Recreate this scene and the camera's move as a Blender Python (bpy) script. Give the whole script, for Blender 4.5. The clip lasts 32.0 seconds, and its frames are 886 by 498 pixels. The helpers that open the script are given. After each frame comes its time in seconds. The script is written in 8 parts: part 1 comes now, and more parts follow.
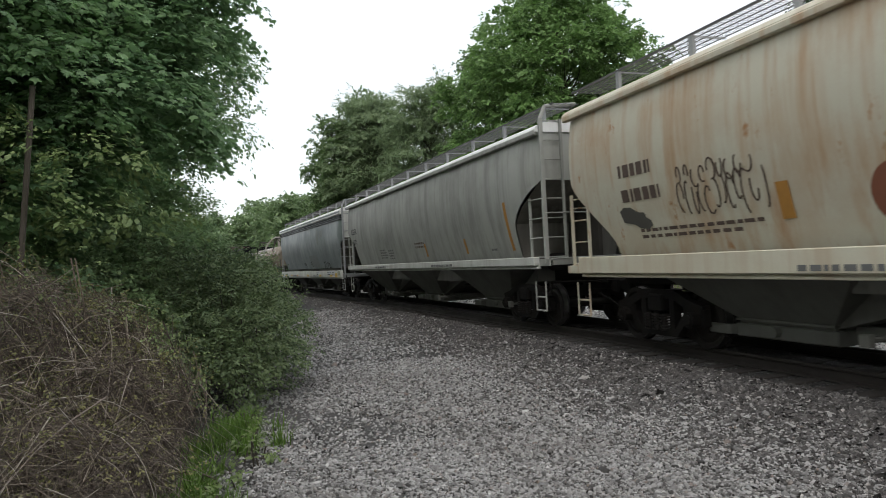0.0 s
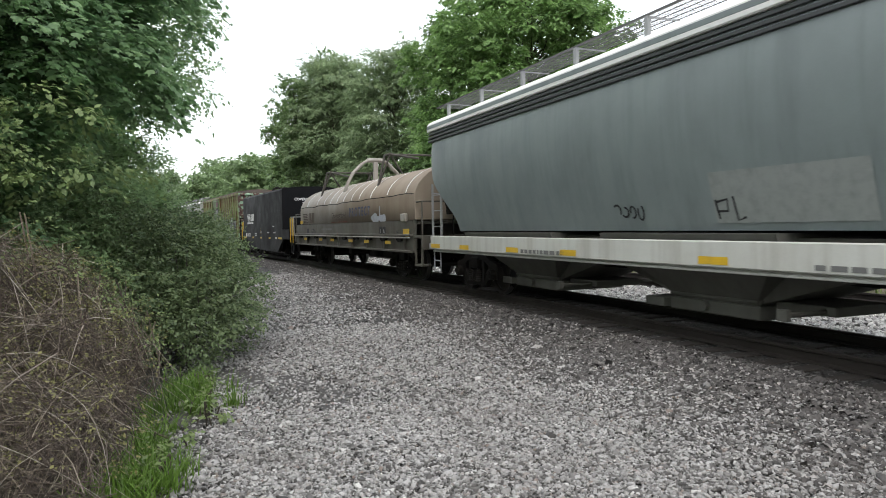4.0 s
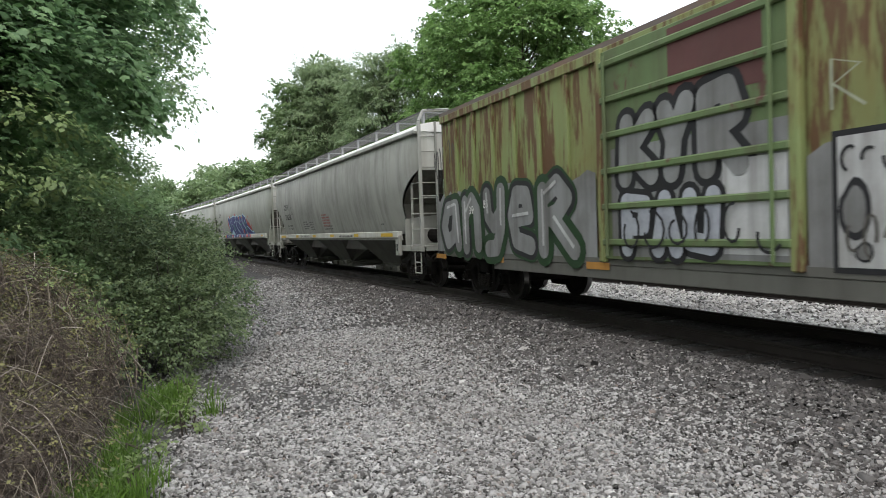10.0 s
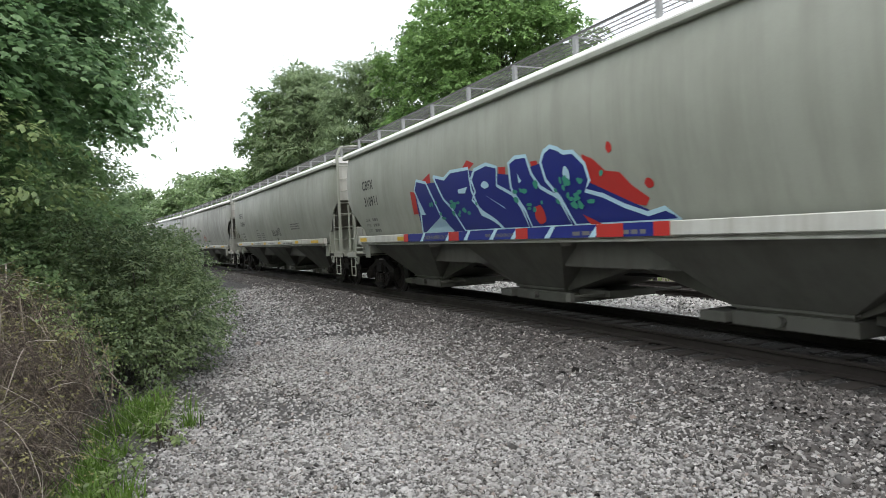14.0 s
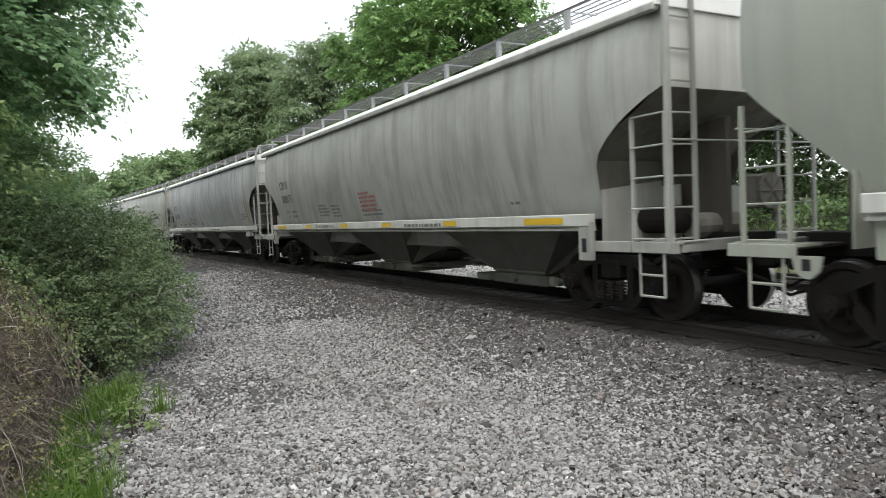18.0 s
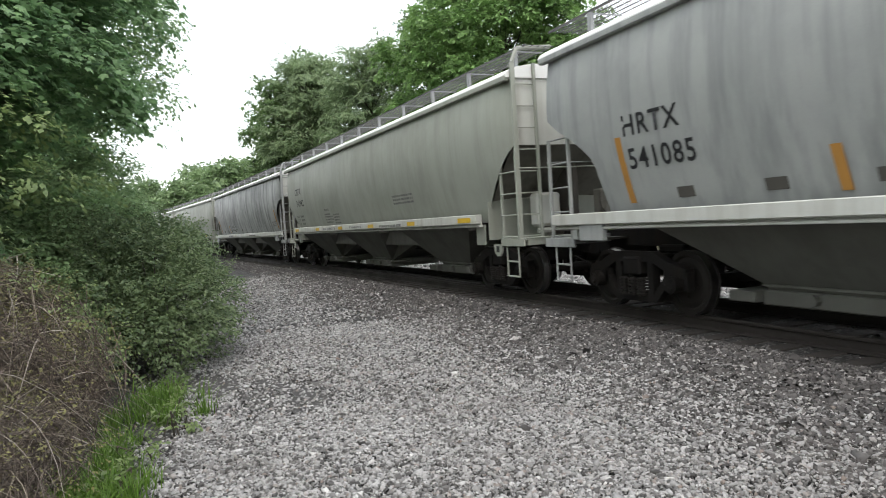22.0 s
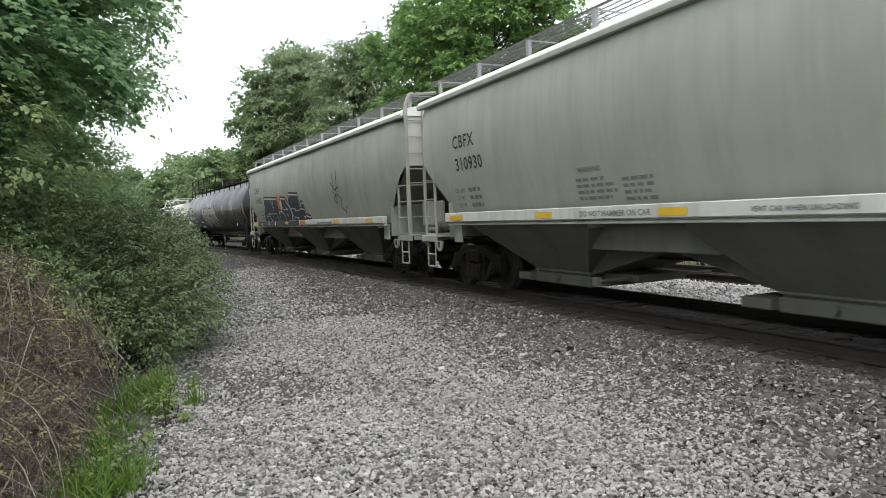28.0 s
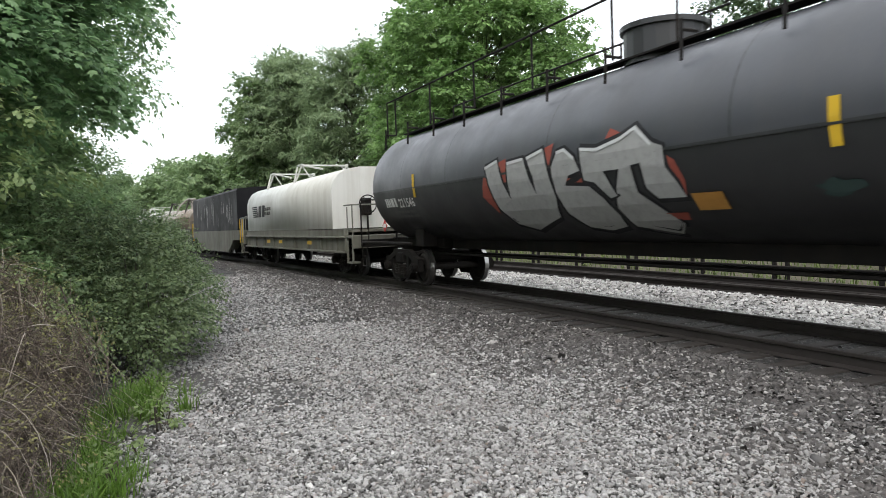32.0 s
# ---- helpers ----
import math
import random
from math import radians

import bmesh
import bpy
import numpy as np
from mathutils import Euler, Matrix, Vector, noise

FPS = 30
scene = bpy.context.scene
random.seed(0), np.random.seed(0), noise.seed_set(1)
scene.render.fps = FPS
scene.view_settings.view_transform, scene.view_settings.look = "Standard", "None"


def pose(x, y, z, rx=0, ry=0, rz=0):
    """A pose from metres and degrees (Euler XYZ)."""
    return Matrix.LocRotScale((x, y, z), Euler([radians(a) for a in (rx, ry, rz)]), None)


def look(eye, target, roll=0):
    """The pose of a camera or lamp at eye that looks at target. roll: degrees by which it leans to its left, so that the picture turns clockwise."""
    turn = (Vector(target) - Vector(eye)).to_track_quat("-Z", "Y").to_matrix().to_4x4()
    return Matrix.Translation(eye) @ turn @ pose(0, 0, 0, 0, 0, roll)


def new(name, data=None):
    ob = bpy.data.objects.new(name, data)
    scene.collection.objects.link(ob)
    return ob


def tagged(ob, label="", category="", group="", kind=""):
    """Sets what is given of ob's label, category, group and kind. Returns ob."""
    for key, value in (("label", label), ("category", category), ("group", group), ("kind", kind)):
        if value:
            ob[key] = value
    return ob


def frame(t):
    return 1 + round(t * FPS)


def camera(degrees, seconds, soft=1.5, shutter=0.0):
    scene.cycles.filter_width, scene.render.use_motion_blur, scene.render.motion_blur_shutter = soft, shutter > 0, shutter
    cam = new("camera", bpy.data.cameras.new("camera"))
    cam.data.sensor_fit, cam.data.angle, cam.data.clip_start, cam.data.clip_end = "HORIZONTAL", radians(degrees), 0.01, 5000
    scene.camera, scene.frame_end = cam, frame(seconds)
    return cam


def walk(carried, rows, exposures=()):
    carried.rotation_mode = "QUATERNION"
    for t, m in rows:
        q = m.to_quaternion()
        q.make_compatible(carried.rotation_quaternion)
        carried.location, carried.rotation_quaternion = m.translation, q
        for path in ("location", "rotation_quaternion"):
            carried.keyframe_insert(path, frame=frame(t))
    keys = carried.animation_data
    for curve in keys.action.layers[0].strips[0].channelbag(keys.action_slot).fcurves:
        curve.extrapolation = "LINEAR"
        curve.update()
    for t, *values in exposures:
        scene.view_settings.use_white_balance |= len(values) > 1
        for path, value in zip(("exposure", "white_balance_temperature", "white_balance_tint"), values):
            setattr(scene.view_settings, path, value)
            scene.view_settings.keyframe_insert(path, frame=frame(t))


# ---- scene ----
LENS = 65.58
cam = camera(LENS, 32.0, soft=0.3, shutter=0.15)


def view(x, y, z, yaw, pitch, roll):
    a, b = radians(yaw), radians(pitch)
    ahead = Vector((-math.sin(a) * math.cos(b), math.cos(a) * math.cos(b), math.sin(b)))
    return look(Vector((x, y, z)), Vector((x, y, z)) + ahead, roll)


# seconds, place in metres, yaw, pitch and roll in degrees of the hand-held camera
PATH = [
    (0.0, view(-0.097, 0.110, 1.903, -18.28, 0.91, -3.00)),
    (0.5, view(-0.068, 0.112, 1.903, -17.83, 0.53, -2.39)),
    (1.0, view(-0.049, 0.124, 1.900, -20.01, -1.01, -1.90)),
    (1.5, view(-0.060, 0.111, 1.904, -20.39, -1.39, -1.45)),
    (2.0, view(-0.084, 0.093, 1.898, -20.58, -1.57, -1.43)),
    (2.5, view(-0.088, 0.069, 1.899, -20.59, -1.74, -1.62)),
    (3.0, view(-0.099, 0.057, 1.898, -20.70, -1.91, -1.60)),
    (3.5, view(-0.098, 0.047, 1.901, -21.02, -2.01, -1.39)),
    (5.5, view(-0.118, 0.078, 1.910, -23.04, -1.10, -0.44)),
    (6.0, view(-0.111, 0.073, 1.905, -23.45, -0.83, -0.77)),
    (6.5, view(-0.101, 0.080, 1.906, -24.03, -0.75, -1.20)),
    (7.0, view(-0.077, 0.085, 1.906, -24.38, -0.53, -1.70)),
    (7.5, view(-0.036, 0.120, 1.906, -22.58, -1.50, -1.17)),
    (8.0, view(0.052, 0.089, 1.889, -20.48, -1.77, -0.88)),
    (8.5, view(0.072, 0.082, 1.899, -21.12, -1.95, -0.87)),
    (9.0, view(0.092, 0.074, 1.896, -21.00, -1.88, -1.41)),
    (9.5, view(0.105, 0.074, 1.899, -21.01, -1.80, -1.88)),
    (10.0, view(0.115, 0.062, 1.897, -21.69, -1.71, -1.98)),
    (10.5, view(0.118, 0.058, 1.889, -21.71, -1.67, -1.86)),
    (11.0, view(0.123, 0.052, 1.894, -21.55, -1.73, -1.56)),
    (11.5, view(0.129, 0.072, 1.892, -21.42, -1.91, -1.59)),
    (12.0, view(0.129, 0.071, 1.895, -21.39, -1.98, -1.51)),
    (12.5, view(0.144, 0.071, 1.891, -21.59, -1.99, -1.52)),
    (13.0, view(0.154, 0.057, 1.897, -21.74, -1.98, -1.78)),
    (13.5, view(0.166, 0.058, 1.900, -22.30, -1.39, -2.15)),
    (14.0, view(0.143, 0.072, 1.901, -23.22, -1.17, -2.46)),
    (14.5, view(0.052, 0.101, 1.916, -24.17, -1.24, -2.73)),
    (16.5, view(-0.059, 0.089, 1.910, -27.71, -2.80, -3.56)),
    (17.0, view(-0.061, 0.086, 1.912, -28.23, -3.05, -3.55)),
    (17.5, view(-0.061, 0.083, 1.912, -27.32, -2.96, -2.98)),
    (18.0, view(-0.074, 0.067, 1.917, -27.03, -2.74, -2.47)),
    (18.5, view(-0.079, 0.073, 1.908, -26.77, -2.71, -1.65)),
    (19.0, view(-0.119, 0.107, 1.898, -23.24, -3.40, -1.25)),
    (19.5, view(-0.093, 0.118, 1.901, -20.51, -3.73, -1.61)),
    (20.0, view(0.039, 0.137, 1.903, -21.03, -3.47, -2.22)),
    (20.5, view(0.113, 0.131, 1.887, -23.13, -3.37, -2.51)),
    (21.0, view(0.136, 0.123, 1.889, -23.93, -3.44, -3.66)),
    (21.5, view(0.125, 0.106, 1.885, -23.35, -2.83, -3.76)),
    (22.0, view(0.125, 0.100, 1.881, -22.61, -2.35, -3.62)),
    (22.5, view(0.148, 0.110, 1.880, -22.55, -2.24, -3.60)),
    (23.0, view(0.148, 0.096, 1.883, -23.25, -2.23, -3.43)),
    (23.5, view(0.149, 0.102, 1.878, -23.65, -2.13, -3.66)),
    (24.0, view(0.154, 0.104, 1.883, -23.65, -2.11, -3.84)),
    (24.5, view(0.144, 0.109, 1.883, -23.44, -2.01, -3.38)),
    (25.0, view(0.134, 0.117, 1.884, -22.99, -1.94, -2.95)),
    (25.5, view(0.118, 0.114, 1.885, -22.73, -1.88, -2.32)),
    (27.5, view(0.042, 0.022, 1.903, -23.21, -2.09, -2.17)),
    (28.0, view(-0.004, -0.018, 1.913, -23.97, -2.78, -2.28)),
    (28.5, view(-0.026, -0.037, 1.921, -24.29, -2.89, -2.07)),
    (29.0, view(-0.048, -0.047, 1.919, -24.45, -2.30, -1.98)),
    (29.5, view(-0.045, -0.051, 1.915, -24.57, -2.16, -1.51)),
    (30.0, view(-0.041, -0.064, 1.918, -25.10, -2.12, -1.14)),
    (30.5, view(-0.042, -0.058, 1.916, -25.57, -2.11, -1.09)),
    (31.0, view(-0.055, -0.053, 1.916, -25.75, -2.10, -1.20)),
    (31.5, view(-0.057, -0.049, 1.914, -25.36, -2.11, -1.52)),
    (32.0, view(-0.026, -0.035, 1.913, -24.71, -2.22, -2.03)),
]
EXPOSURES = [(0.0, -0.14), (1.0, -0.12), (2.0, 0.28), (3.0, 0.5), (6.0, 0.5), (10.0, 0.48), (17.0, 0.62), (32.0, 0.6)]
walk(cam, PATH, EXPOSURES)

# ---- world and sun ----
world = bpy.data.worlds.new("overcast_sky")
scene.world = world
world.use_nodes = True
wn, wl = world.node_tree.nodes, world.node_tree.links
wn.clear()
sky = wn.new("ShaderNodeTexSky")
sky.sky_type, sky.sun_disc = "NISHITA", False
sky.sun_elevation, sky.sun_rotation = radians(52), radians(200)
sky.dust_density, sky.air_density = 4.0, 1.0
clear_part = wn.new("ShaderNodeBackground")
clear_part.inputs[1].default_value = 0.05
cloud = wn.new("ShaderNodeBackground")
cloud.inputs[0].default_value = (0.95, 0.98, 1.0, 1)
cloud.inputs[1].default_value = 1.12
both = wn.new("ShaderNodeAddShader")
wout = wn.new("ShaderNodeOutputWorld")
wl.new(sky.outputs[0], clear_part.inputs[0])
wl.new(clear_part.outputs[0], both.inputs[0])
wl.new(cloud.outputs[0], both.inputs[1])
wl.new(both.outputs[0], wout.inputs[0])
sun = new("sun", bpy.data.lights.new("sun", "SUN"))
sun.data.energy, sun.data.angle, sun.data.color = 0.4, radians(30), (1.0, 0.97, 0.93)
sun.matrix_world = look(Vector((-8, -14, 25)), Vector((0, 0, 0)))

# ---- materials ----
def nodes_of(name):
    m = bpy.data.materials.new(name)
    m.use_nodes = True
    return m, m.node_tree.nodes, m.node_tree.links, m.node_tree.nodes["Principled BSDF"]


def spread(nodes, links, vector, scale, stretch=(1, 1, 1), detail=5.0, rough=0.6):
    mp = nodes.new("ShaderNodeMapping")
    mp.inputs["Scale"].default_value = stretch
    tx = nodes.new("ShaderNodeTexNoise")
    tx.inputs["Scale"].default_value, tx.inputs["Detail"].default_value, tx.inputs["Roughness"].default_value = scale, detail, rough
    links.new(vector, mp.inputs[0])
    links.new(mp.outputs[0], tx.inputs["Vector"])
    return tx.outputs[0]


def ramp(nodes, links, value, stops):
    r = nodes.new("ShaderNodeValToRGB")
    e = r.color_ramp.elements
    while len(e) < len(stops):
        e.new(0.5)
    for el, (p, c) in zip(e, stops):
        el.position, el.color = p, (c, c, c, 1) if isinstance(c, (int, float)) else (*c, 1)
    links.new(value, r.inputs[0])
    return r.outputs[0]


def mix(nodes, links, fac, a, b, how="MIX"):
    x = nodes.new("ShaderNodeMix")
    x.data_type, x.blend_type = "RGBA", how
    for v, s in ((fac, x.inputs[0]), (a, x.inputs[6]), (b, x.inputs[7])):
        if isinstance(v, (int, float)):
            s.default_value = v
        elif isinstance(v, tuple):
            s.default_value = (*v, 1)
        else:
            links.new(v, s)
    return x.outputs[2]


def bump(nodes, links, bsdf, height, strength, distance=0.01):
    b = nodes.new("ShaderNodeBump")
    b.inputs["Strength"].default_value, b.inputs["Distance"].default_value = strength, distance
    links.new(height, b.inputs["Height"])
    links.new(b.outputs[0], bsdf.inputs["Normal"])


def surface(name, col, rough=0.5, metal=0.0, stain=None, streak=0.35, blotch=0.3, fine=0.15, dent=0.15, spots=None, gloss=0.5, drips=None):
    # paint or metal with dirt streaks that run down, broad blotches and a fine grain
    m, n, l, b = nodes_of(name)
    at = n.new("ShaderNodeTexCoord").outputs["Object"]
    stain = stain or tuple(c * 0.45 for c in col)
    grain = spread(n, l, at, 60, detail=3)
    c = mix(n, l, ramp(n, l, grain, [(0.35, 0.0), (0.75, fine)]), col, tuple(x * 0.55 for x in col))
    broad = spread(n, l, at, 0.9, detail=6)
    c = mix(n, l, ramp(n, l, broad, [(0.42, 0.0), (0.75, blotch)]), c, stain)
    run = spread(n, l, at, 2.2, (1.6, 1.6, 0.09), detail=6)
    c = mix(n, l, ramp(n, l, run, [(0.46, 0.0), (0.70, streak)]), c, stain)
    if spots:
        sp = spread(n, l, at, 3.0, (1, 1, 0.5), detail=8, rough=0.7)
        c = mix(n, l, ramp(n, l, sp, [(spots[1], 0.0), (spots[1] + 0.06, 1.0)]), c, spots[0])
    if drips:
        # rust that runs down from the top in broad fingers
        dr = spread(n, l, at, 1.6, (1.0, 2.4, 0.3), detail=8, rough=0.7)
        c = mix(n, l, ramp(n, l, dr, [(0.475, 0.0), (0.54, 0.92)]), c, drips)
    l.new(c, b.inputs["Base Color"])
    l.new(ramp(n, l, broad, [(0.3, max(rough - 0.1, 0.05)), (0.7, min(rough + 0.15, 1))]), b.inputs["Roughness"])
    b.inputs["Metallic"].default_value = metal
    b.inputs["Specular IOR Level"].default_value = gloss
    bump(n, l, b, spread(n, l, at, 1.6, detail=7), dent, 0.04)
    return m


def foliage(name, dark, light, trans=0.35, rough=0.55):
    m, n, l, b = nodes_of(name)
    rnd = n.new("ShaderNodeNewGeometry").outputs["Random Per Island"]
    at = n.new("ShaderNodeTexCoord").outputs["Object"]
    c = mix(n, l, rnd, dark, light)
    c = mix(n, l, ramp(n, l, spread(n, l, at, 0.7, detail=3), [(0.35, 0.0), (0.7, 0.6)]), c, tuple(x * 1.25 for x in light))
    l.new(c, b.inputs["Base Color"])
    b.inputs["Roughness"].default_value = rough
    t = n.new("ShaderNodeBsdfTranslucent")
    l.new(c, t.inputs[0])
    s = n.new("ShaderNodeMixShader")
    s.inputs[0].default_value = trans
    l.new(b.outputs[0], s.inputs[1])
    l.new(t.outputs[0], s.inputs[2])
    l.new(s.outputs[0], n["Material Output"].inputs[0])
    return m


def stony(name, cols, bed, scale=22.0):
    # bed of broken stone: cells of uneven tone with dark joints
    m, n, l, b = nodes_of(name)
    at = n.new("ShaderNodeTexCoord").outputs["Object"]
    v = n.new("ShaderNodeTexVoronoi")
    v.inputs["Scale"].default_value = scale
    l.new(at, v.inputs["Vector"])
    sep = n.new("ShaderNodeSeparateColor")
    l.new(v.outputs["Color"], sep.inputs[0])
    c = ramp(n, l, sep.outputs[0], [(0.0, cols[0]), (0.5, cols[1]), (1.0, cols[2])])
    e = n.new("ShaderNodeTexVoronoi")
    e.feature = "DISTANCE_TO_EDGE"
    e.inputs["Scale"].default_value = scale
    l.new(at, e.inputs["Vector"])
    c = mix(n, l, ramp(n, l, e.outputs["Distance"], [(0.0, 1.0), (0.16, 0.0)]), c, bed)
    patch = spread(n, l, at, 0.45, detail=6)
    c = mix(n, l, ramp(n, l, patch, [(0.45, 0.0), (0.72, 0.55)]), c, bed)
    l.new(c, b.inputs["Base Color"])
    b.inputs["Roughness"].default_value = 0.85
    bump(n, l, b, e.outputs["Distance"], 0.9, 0.05)
    return m


def islands(name, stops, rough=0.8, grain=0.3):
    # loose pieces, each with a tone of its own
    m, n, l, b = nodes_of(name)
    at = n.new("ShaderNodeTexCoord").outputs["Object"]
    c = ramp(n, l, n.new("ShaderNodeNewGeometry").outputs["Random Per Island"], stops)
    g = spread(n, l, at, 90, detail=4)
    c = mix(n, l, ramp(n, l, g, [(0.35, 0.0), (0.7, grain)]), c, (0.05, 0.045, 0.04))
    w = spread(n, l, at, 0.5, detail=5)
    c = mix(n, l, ramp(n, l, w, [(0.45, 0.0), (0.75, 0.4)]), c, (0.10, 0.085, 0.075))
    l.new(c, b.inputs["Base Color"])
    b.inputs["Roughness"].default_value = rough
    bump(n, l, b, g, 0.3, 0.01)
    return m


def plain(name, col, rough=0.6, metal=0.0, worn=0.35):
    m, n, l, b = nodes_of(name)
    at = n.new("ShaderNodeTexCoord").outputs["Object"]
    w = spread(n, l, at, 7, detail=8, rough=0.7)
    l.new(mix(n, l, ramp(n, l, w, [(0.45, 0.0), (0.8, worn)]), col, tuple(0.4 * c + 0.03 for c in col)), b.inputs["Base Color"])
    b.inputs["Roughness"].default_value, b.inputs["Metallic"].default_value = rough, metal
    b.inputs["Specular IOR Level"].default_value = 0.25
    return m


GRAVEL_BED = stony("gravel_bed", ((0.02, 0.019, 0.018), (0.055, 0.053, 0.051), (0.14, 0.136, 0.131)), (0.022, 0.02, 0.018), 24)
STONE_PATH = islands("crushed_stone", [(0.0, (0.045, 0.043, 0.042)), (0.2, (0.16, 0.154, 0.15)), (0.5, (0.345, 0.338, 0.33)), (0.88, (0.50, 0.49, 0.478)), (0.92, (0.25, 0.20, 0.17)), (0.95, (0.46, 0.45, 0.44)), (1.0, (0.68, 0.67, 0.65))])
STONE_DARK = islands("oily_ballast", [(0.0, (0.036, 0.034, 0.033)), (0.4, (0.076, 0.07, 0.068)), (0.9, (0.17, 0.16, 0.155)), (1.0, (0.5, 0.48, 0.46))])
STONE_LIGHT = islands("clean_ballast", [(0.0, (0.30, 0.29, 0.28)), (0.5, (0.48, 0.47, 0.45)), (1.0, (0.72, 0.71, 0.69))], grain=0.2)
MUD = surface("mud", (0.045, 0.042, 0.04), 0.8, stain=(0.09, 0.085, 0.08), streak=0.0, blotch=0.7, dent=0.8)
EARTH = surface("earth", (0.10, 0.085, 0.06), 0.95, stain=(0.05, 0.06, 0.025), streak=0.0, blotch=0.8, dent=0.6)
RAIL_RUST = surface("rail_web", (0.032, 0.026, 0.023), 0.8, 0.3, streak=0.2)
RAIL_HEAD = surface("rail_head", (0.45, 0.43, 0.41), 0.28, 1.0, streak=0.1, fine=0.1)
TIE_WOOD = surface("tie_wood", (0.036, 0.03, 0.026), 0.9, stain=(0.025, 0.02, 0.018), dent=0.5)
BLACK_STEEL = surface("running_gear", (0.014, 0.013, 0.0125), 0.75, 0.0, stain=(0.028, 0.022, 0.017), streak=0.5, gloss=0.12)
WHEEL_STEEL = surface("wheel_steel", (0.024, 0.021, 0.019), 0.65, 0.2, stain=(0.025, 0.02, 0.018), streak=0.0, gloss=0.2)
TREAD = surface("wheel_tread", (0.4, 0.39, 0.38), 0.3, 1.0, streak=0.0)
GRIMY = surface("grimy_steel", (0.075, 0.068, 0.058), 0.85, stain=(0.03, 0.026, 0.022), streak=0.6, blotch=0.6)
# grime plus the shade of the overhanging end, both in the base colour
SLOPE_GREY = surface("shaded_grimy_slope", (0.22, 0.212, 0.185), 0.85, stain=(0.085, 0.075, 0.06), streak=0.6, blotch=0.6)
# dirty underside paint, with the shade below the cars put into its grey
SHADOW_GREY = surface("shaded_dirty_underside", (0.112, 0.112, 0.098), 0.8, stain=(0.05, 0.045, 0.04))
YELLOW = plain("reflector_yellow", (0.62, 0.40, 0.03), 0.5)
BLACK_INK = plain("stencil_black", (0.02, 0.02, 0.022), 0.6)
GREY_INK = plain("faded_stencil", (0.16, 0.16, 0.155), 0.7)
WHITE_INK = plain("stencil_white", (0.75, 0.75, 0.73), 0.6)
RED_INK = plain("stencil_red", (0.36, 0.13, 0.12), 0.6)
GRATE = surface("dark_grating", (0.11, 0.11, 0.108), 0.7, streak=0.2)
GALV = surface("galvanised", (0.35, 0.36, 0.36), 0.5, 0.4, streak=0.2)
ROOF_WHITE = surface("roof_white", (0.80, 0.80, 0.78), 0.5, stain=(0.55, 0.54, 0.5), streak=0.2, blotch=0.3)
LIGHT_PAINT = surface("light_grey_paint", (0.56, 0.57, 0.53), 0.55, stain=(0.29, 0.27, 0.23), streak=0.55)
BARK = surface("bark", (0.09, 0.075, 0.06), 0.95, streak=0.6, dent=0.8)
TWIG = islands("dead_vine", [(0.0, (0.055, 0.042, 0.034)), (0.75, (0.165, 0.128, 0.10)), (1.0, (0.44, 0.38, 0.30))], 0.9, 0.1)
CANE = islands("dead_cane", [(0.0, (0.22, 0.18, 0.155)), (0.6, (0.42, 0.37, 0.32)), (1.0, (0.62, 0.57, 0.5))], 0.85, 0.1)
LEAF_NEAR = foliage("leaf_near", (0.105, 0.195, 0.10), (0.26, 0.40, 0.19), 0.55)
LEAF_HEDGE = foliage("leaf_hedge", (0.125, 0.21, 0.105), (0.30, 0.42, 0.20), 0.53)
LEAF_WALNUT = foliage("leaf_walnut", (0.13, 0.19, 0.08), (0.27, 0.35, 0.14), 0.45)
LEAF_BUSH = foliage("leaf_bush", (0.075, 0.125, 0.062), (0.19, 0.25, 0.115), 0.38)
LEAF_BROWN = foliage("leaf_brown", (0.09, 0.10, 0.04), (0.26, 0.25, 0.10), 0.25, 0.8)
LEAF_MAPLE = foliage("leaf_maple", (0.075, 0.145, 0.05), (0.26, 0.41, 0.14), 0.45)
LEAF_PINE = foliage("leaf_pine", (0.14, 0.21, 0.115), (0.28, 0.36, 0.19), 0.45)
LEAF_DARK = foliage("leaf_dark", (0.08, 0.14, 0.06), (0.19, 0.28, 0.11), 0.4)
LEAF_HEMLOCK = foliage("leaf_hemlock", (0.035, 0.07, 0.03), (0.10, 0.16, 0.065), 0.25)
LEAF_FAR = foliage("leaf_far", (0.12, 0.19, 0.10), (0.28, 0.38, 0.18), 0.4)
GRASS = foliage("grass_blade", (0.05, 0.11, 0.015), (0.15, 0.26, 0.04), 0.4)
WEED = foliage("bank_weed", (0.05, 0.08, 0.02), (0.15, 0.2, 0.06), 0.35)

# ---- mesh helpers ----
def link_mesh(name, bm_or_mesh, material, parent=None, label=""):
    if isinstance(bm_or_mesh, bmesh.types.BMesh):
        me = bpy.data.meshes.new(name)
        bm_or_mesh.normal_update()
        bm_or_mesh.to_mesh(me)
        bm_or_mesh.free()
    else:
        me = bm_or_mesh
    if not me.materials:
        me.materials.append(material)
    ob = new(name, me)
    if me.materials[0] is not material:
        ob.material_slots[0].link = "OBJECT"
        ob.material_slots[0].material = material
    if parent is not None:
        ob.parent = parent
    if label:
        tagged(ob, label)
    return ob


def part(name, bm, material, parent, label=""):
    return link_mesh(name, bm, material, parent, label)


KEPT = {}


def kept(key, build):
    # mesh data shared between alike parts
    if key not in KEPT:
        bm = build()
        me = bpy.data.meshes.new(key)
        bm.normal_update()
        bm.to_mesh(me)
        bm.free()
        KEPT[key] = me
    return KEPT[key]


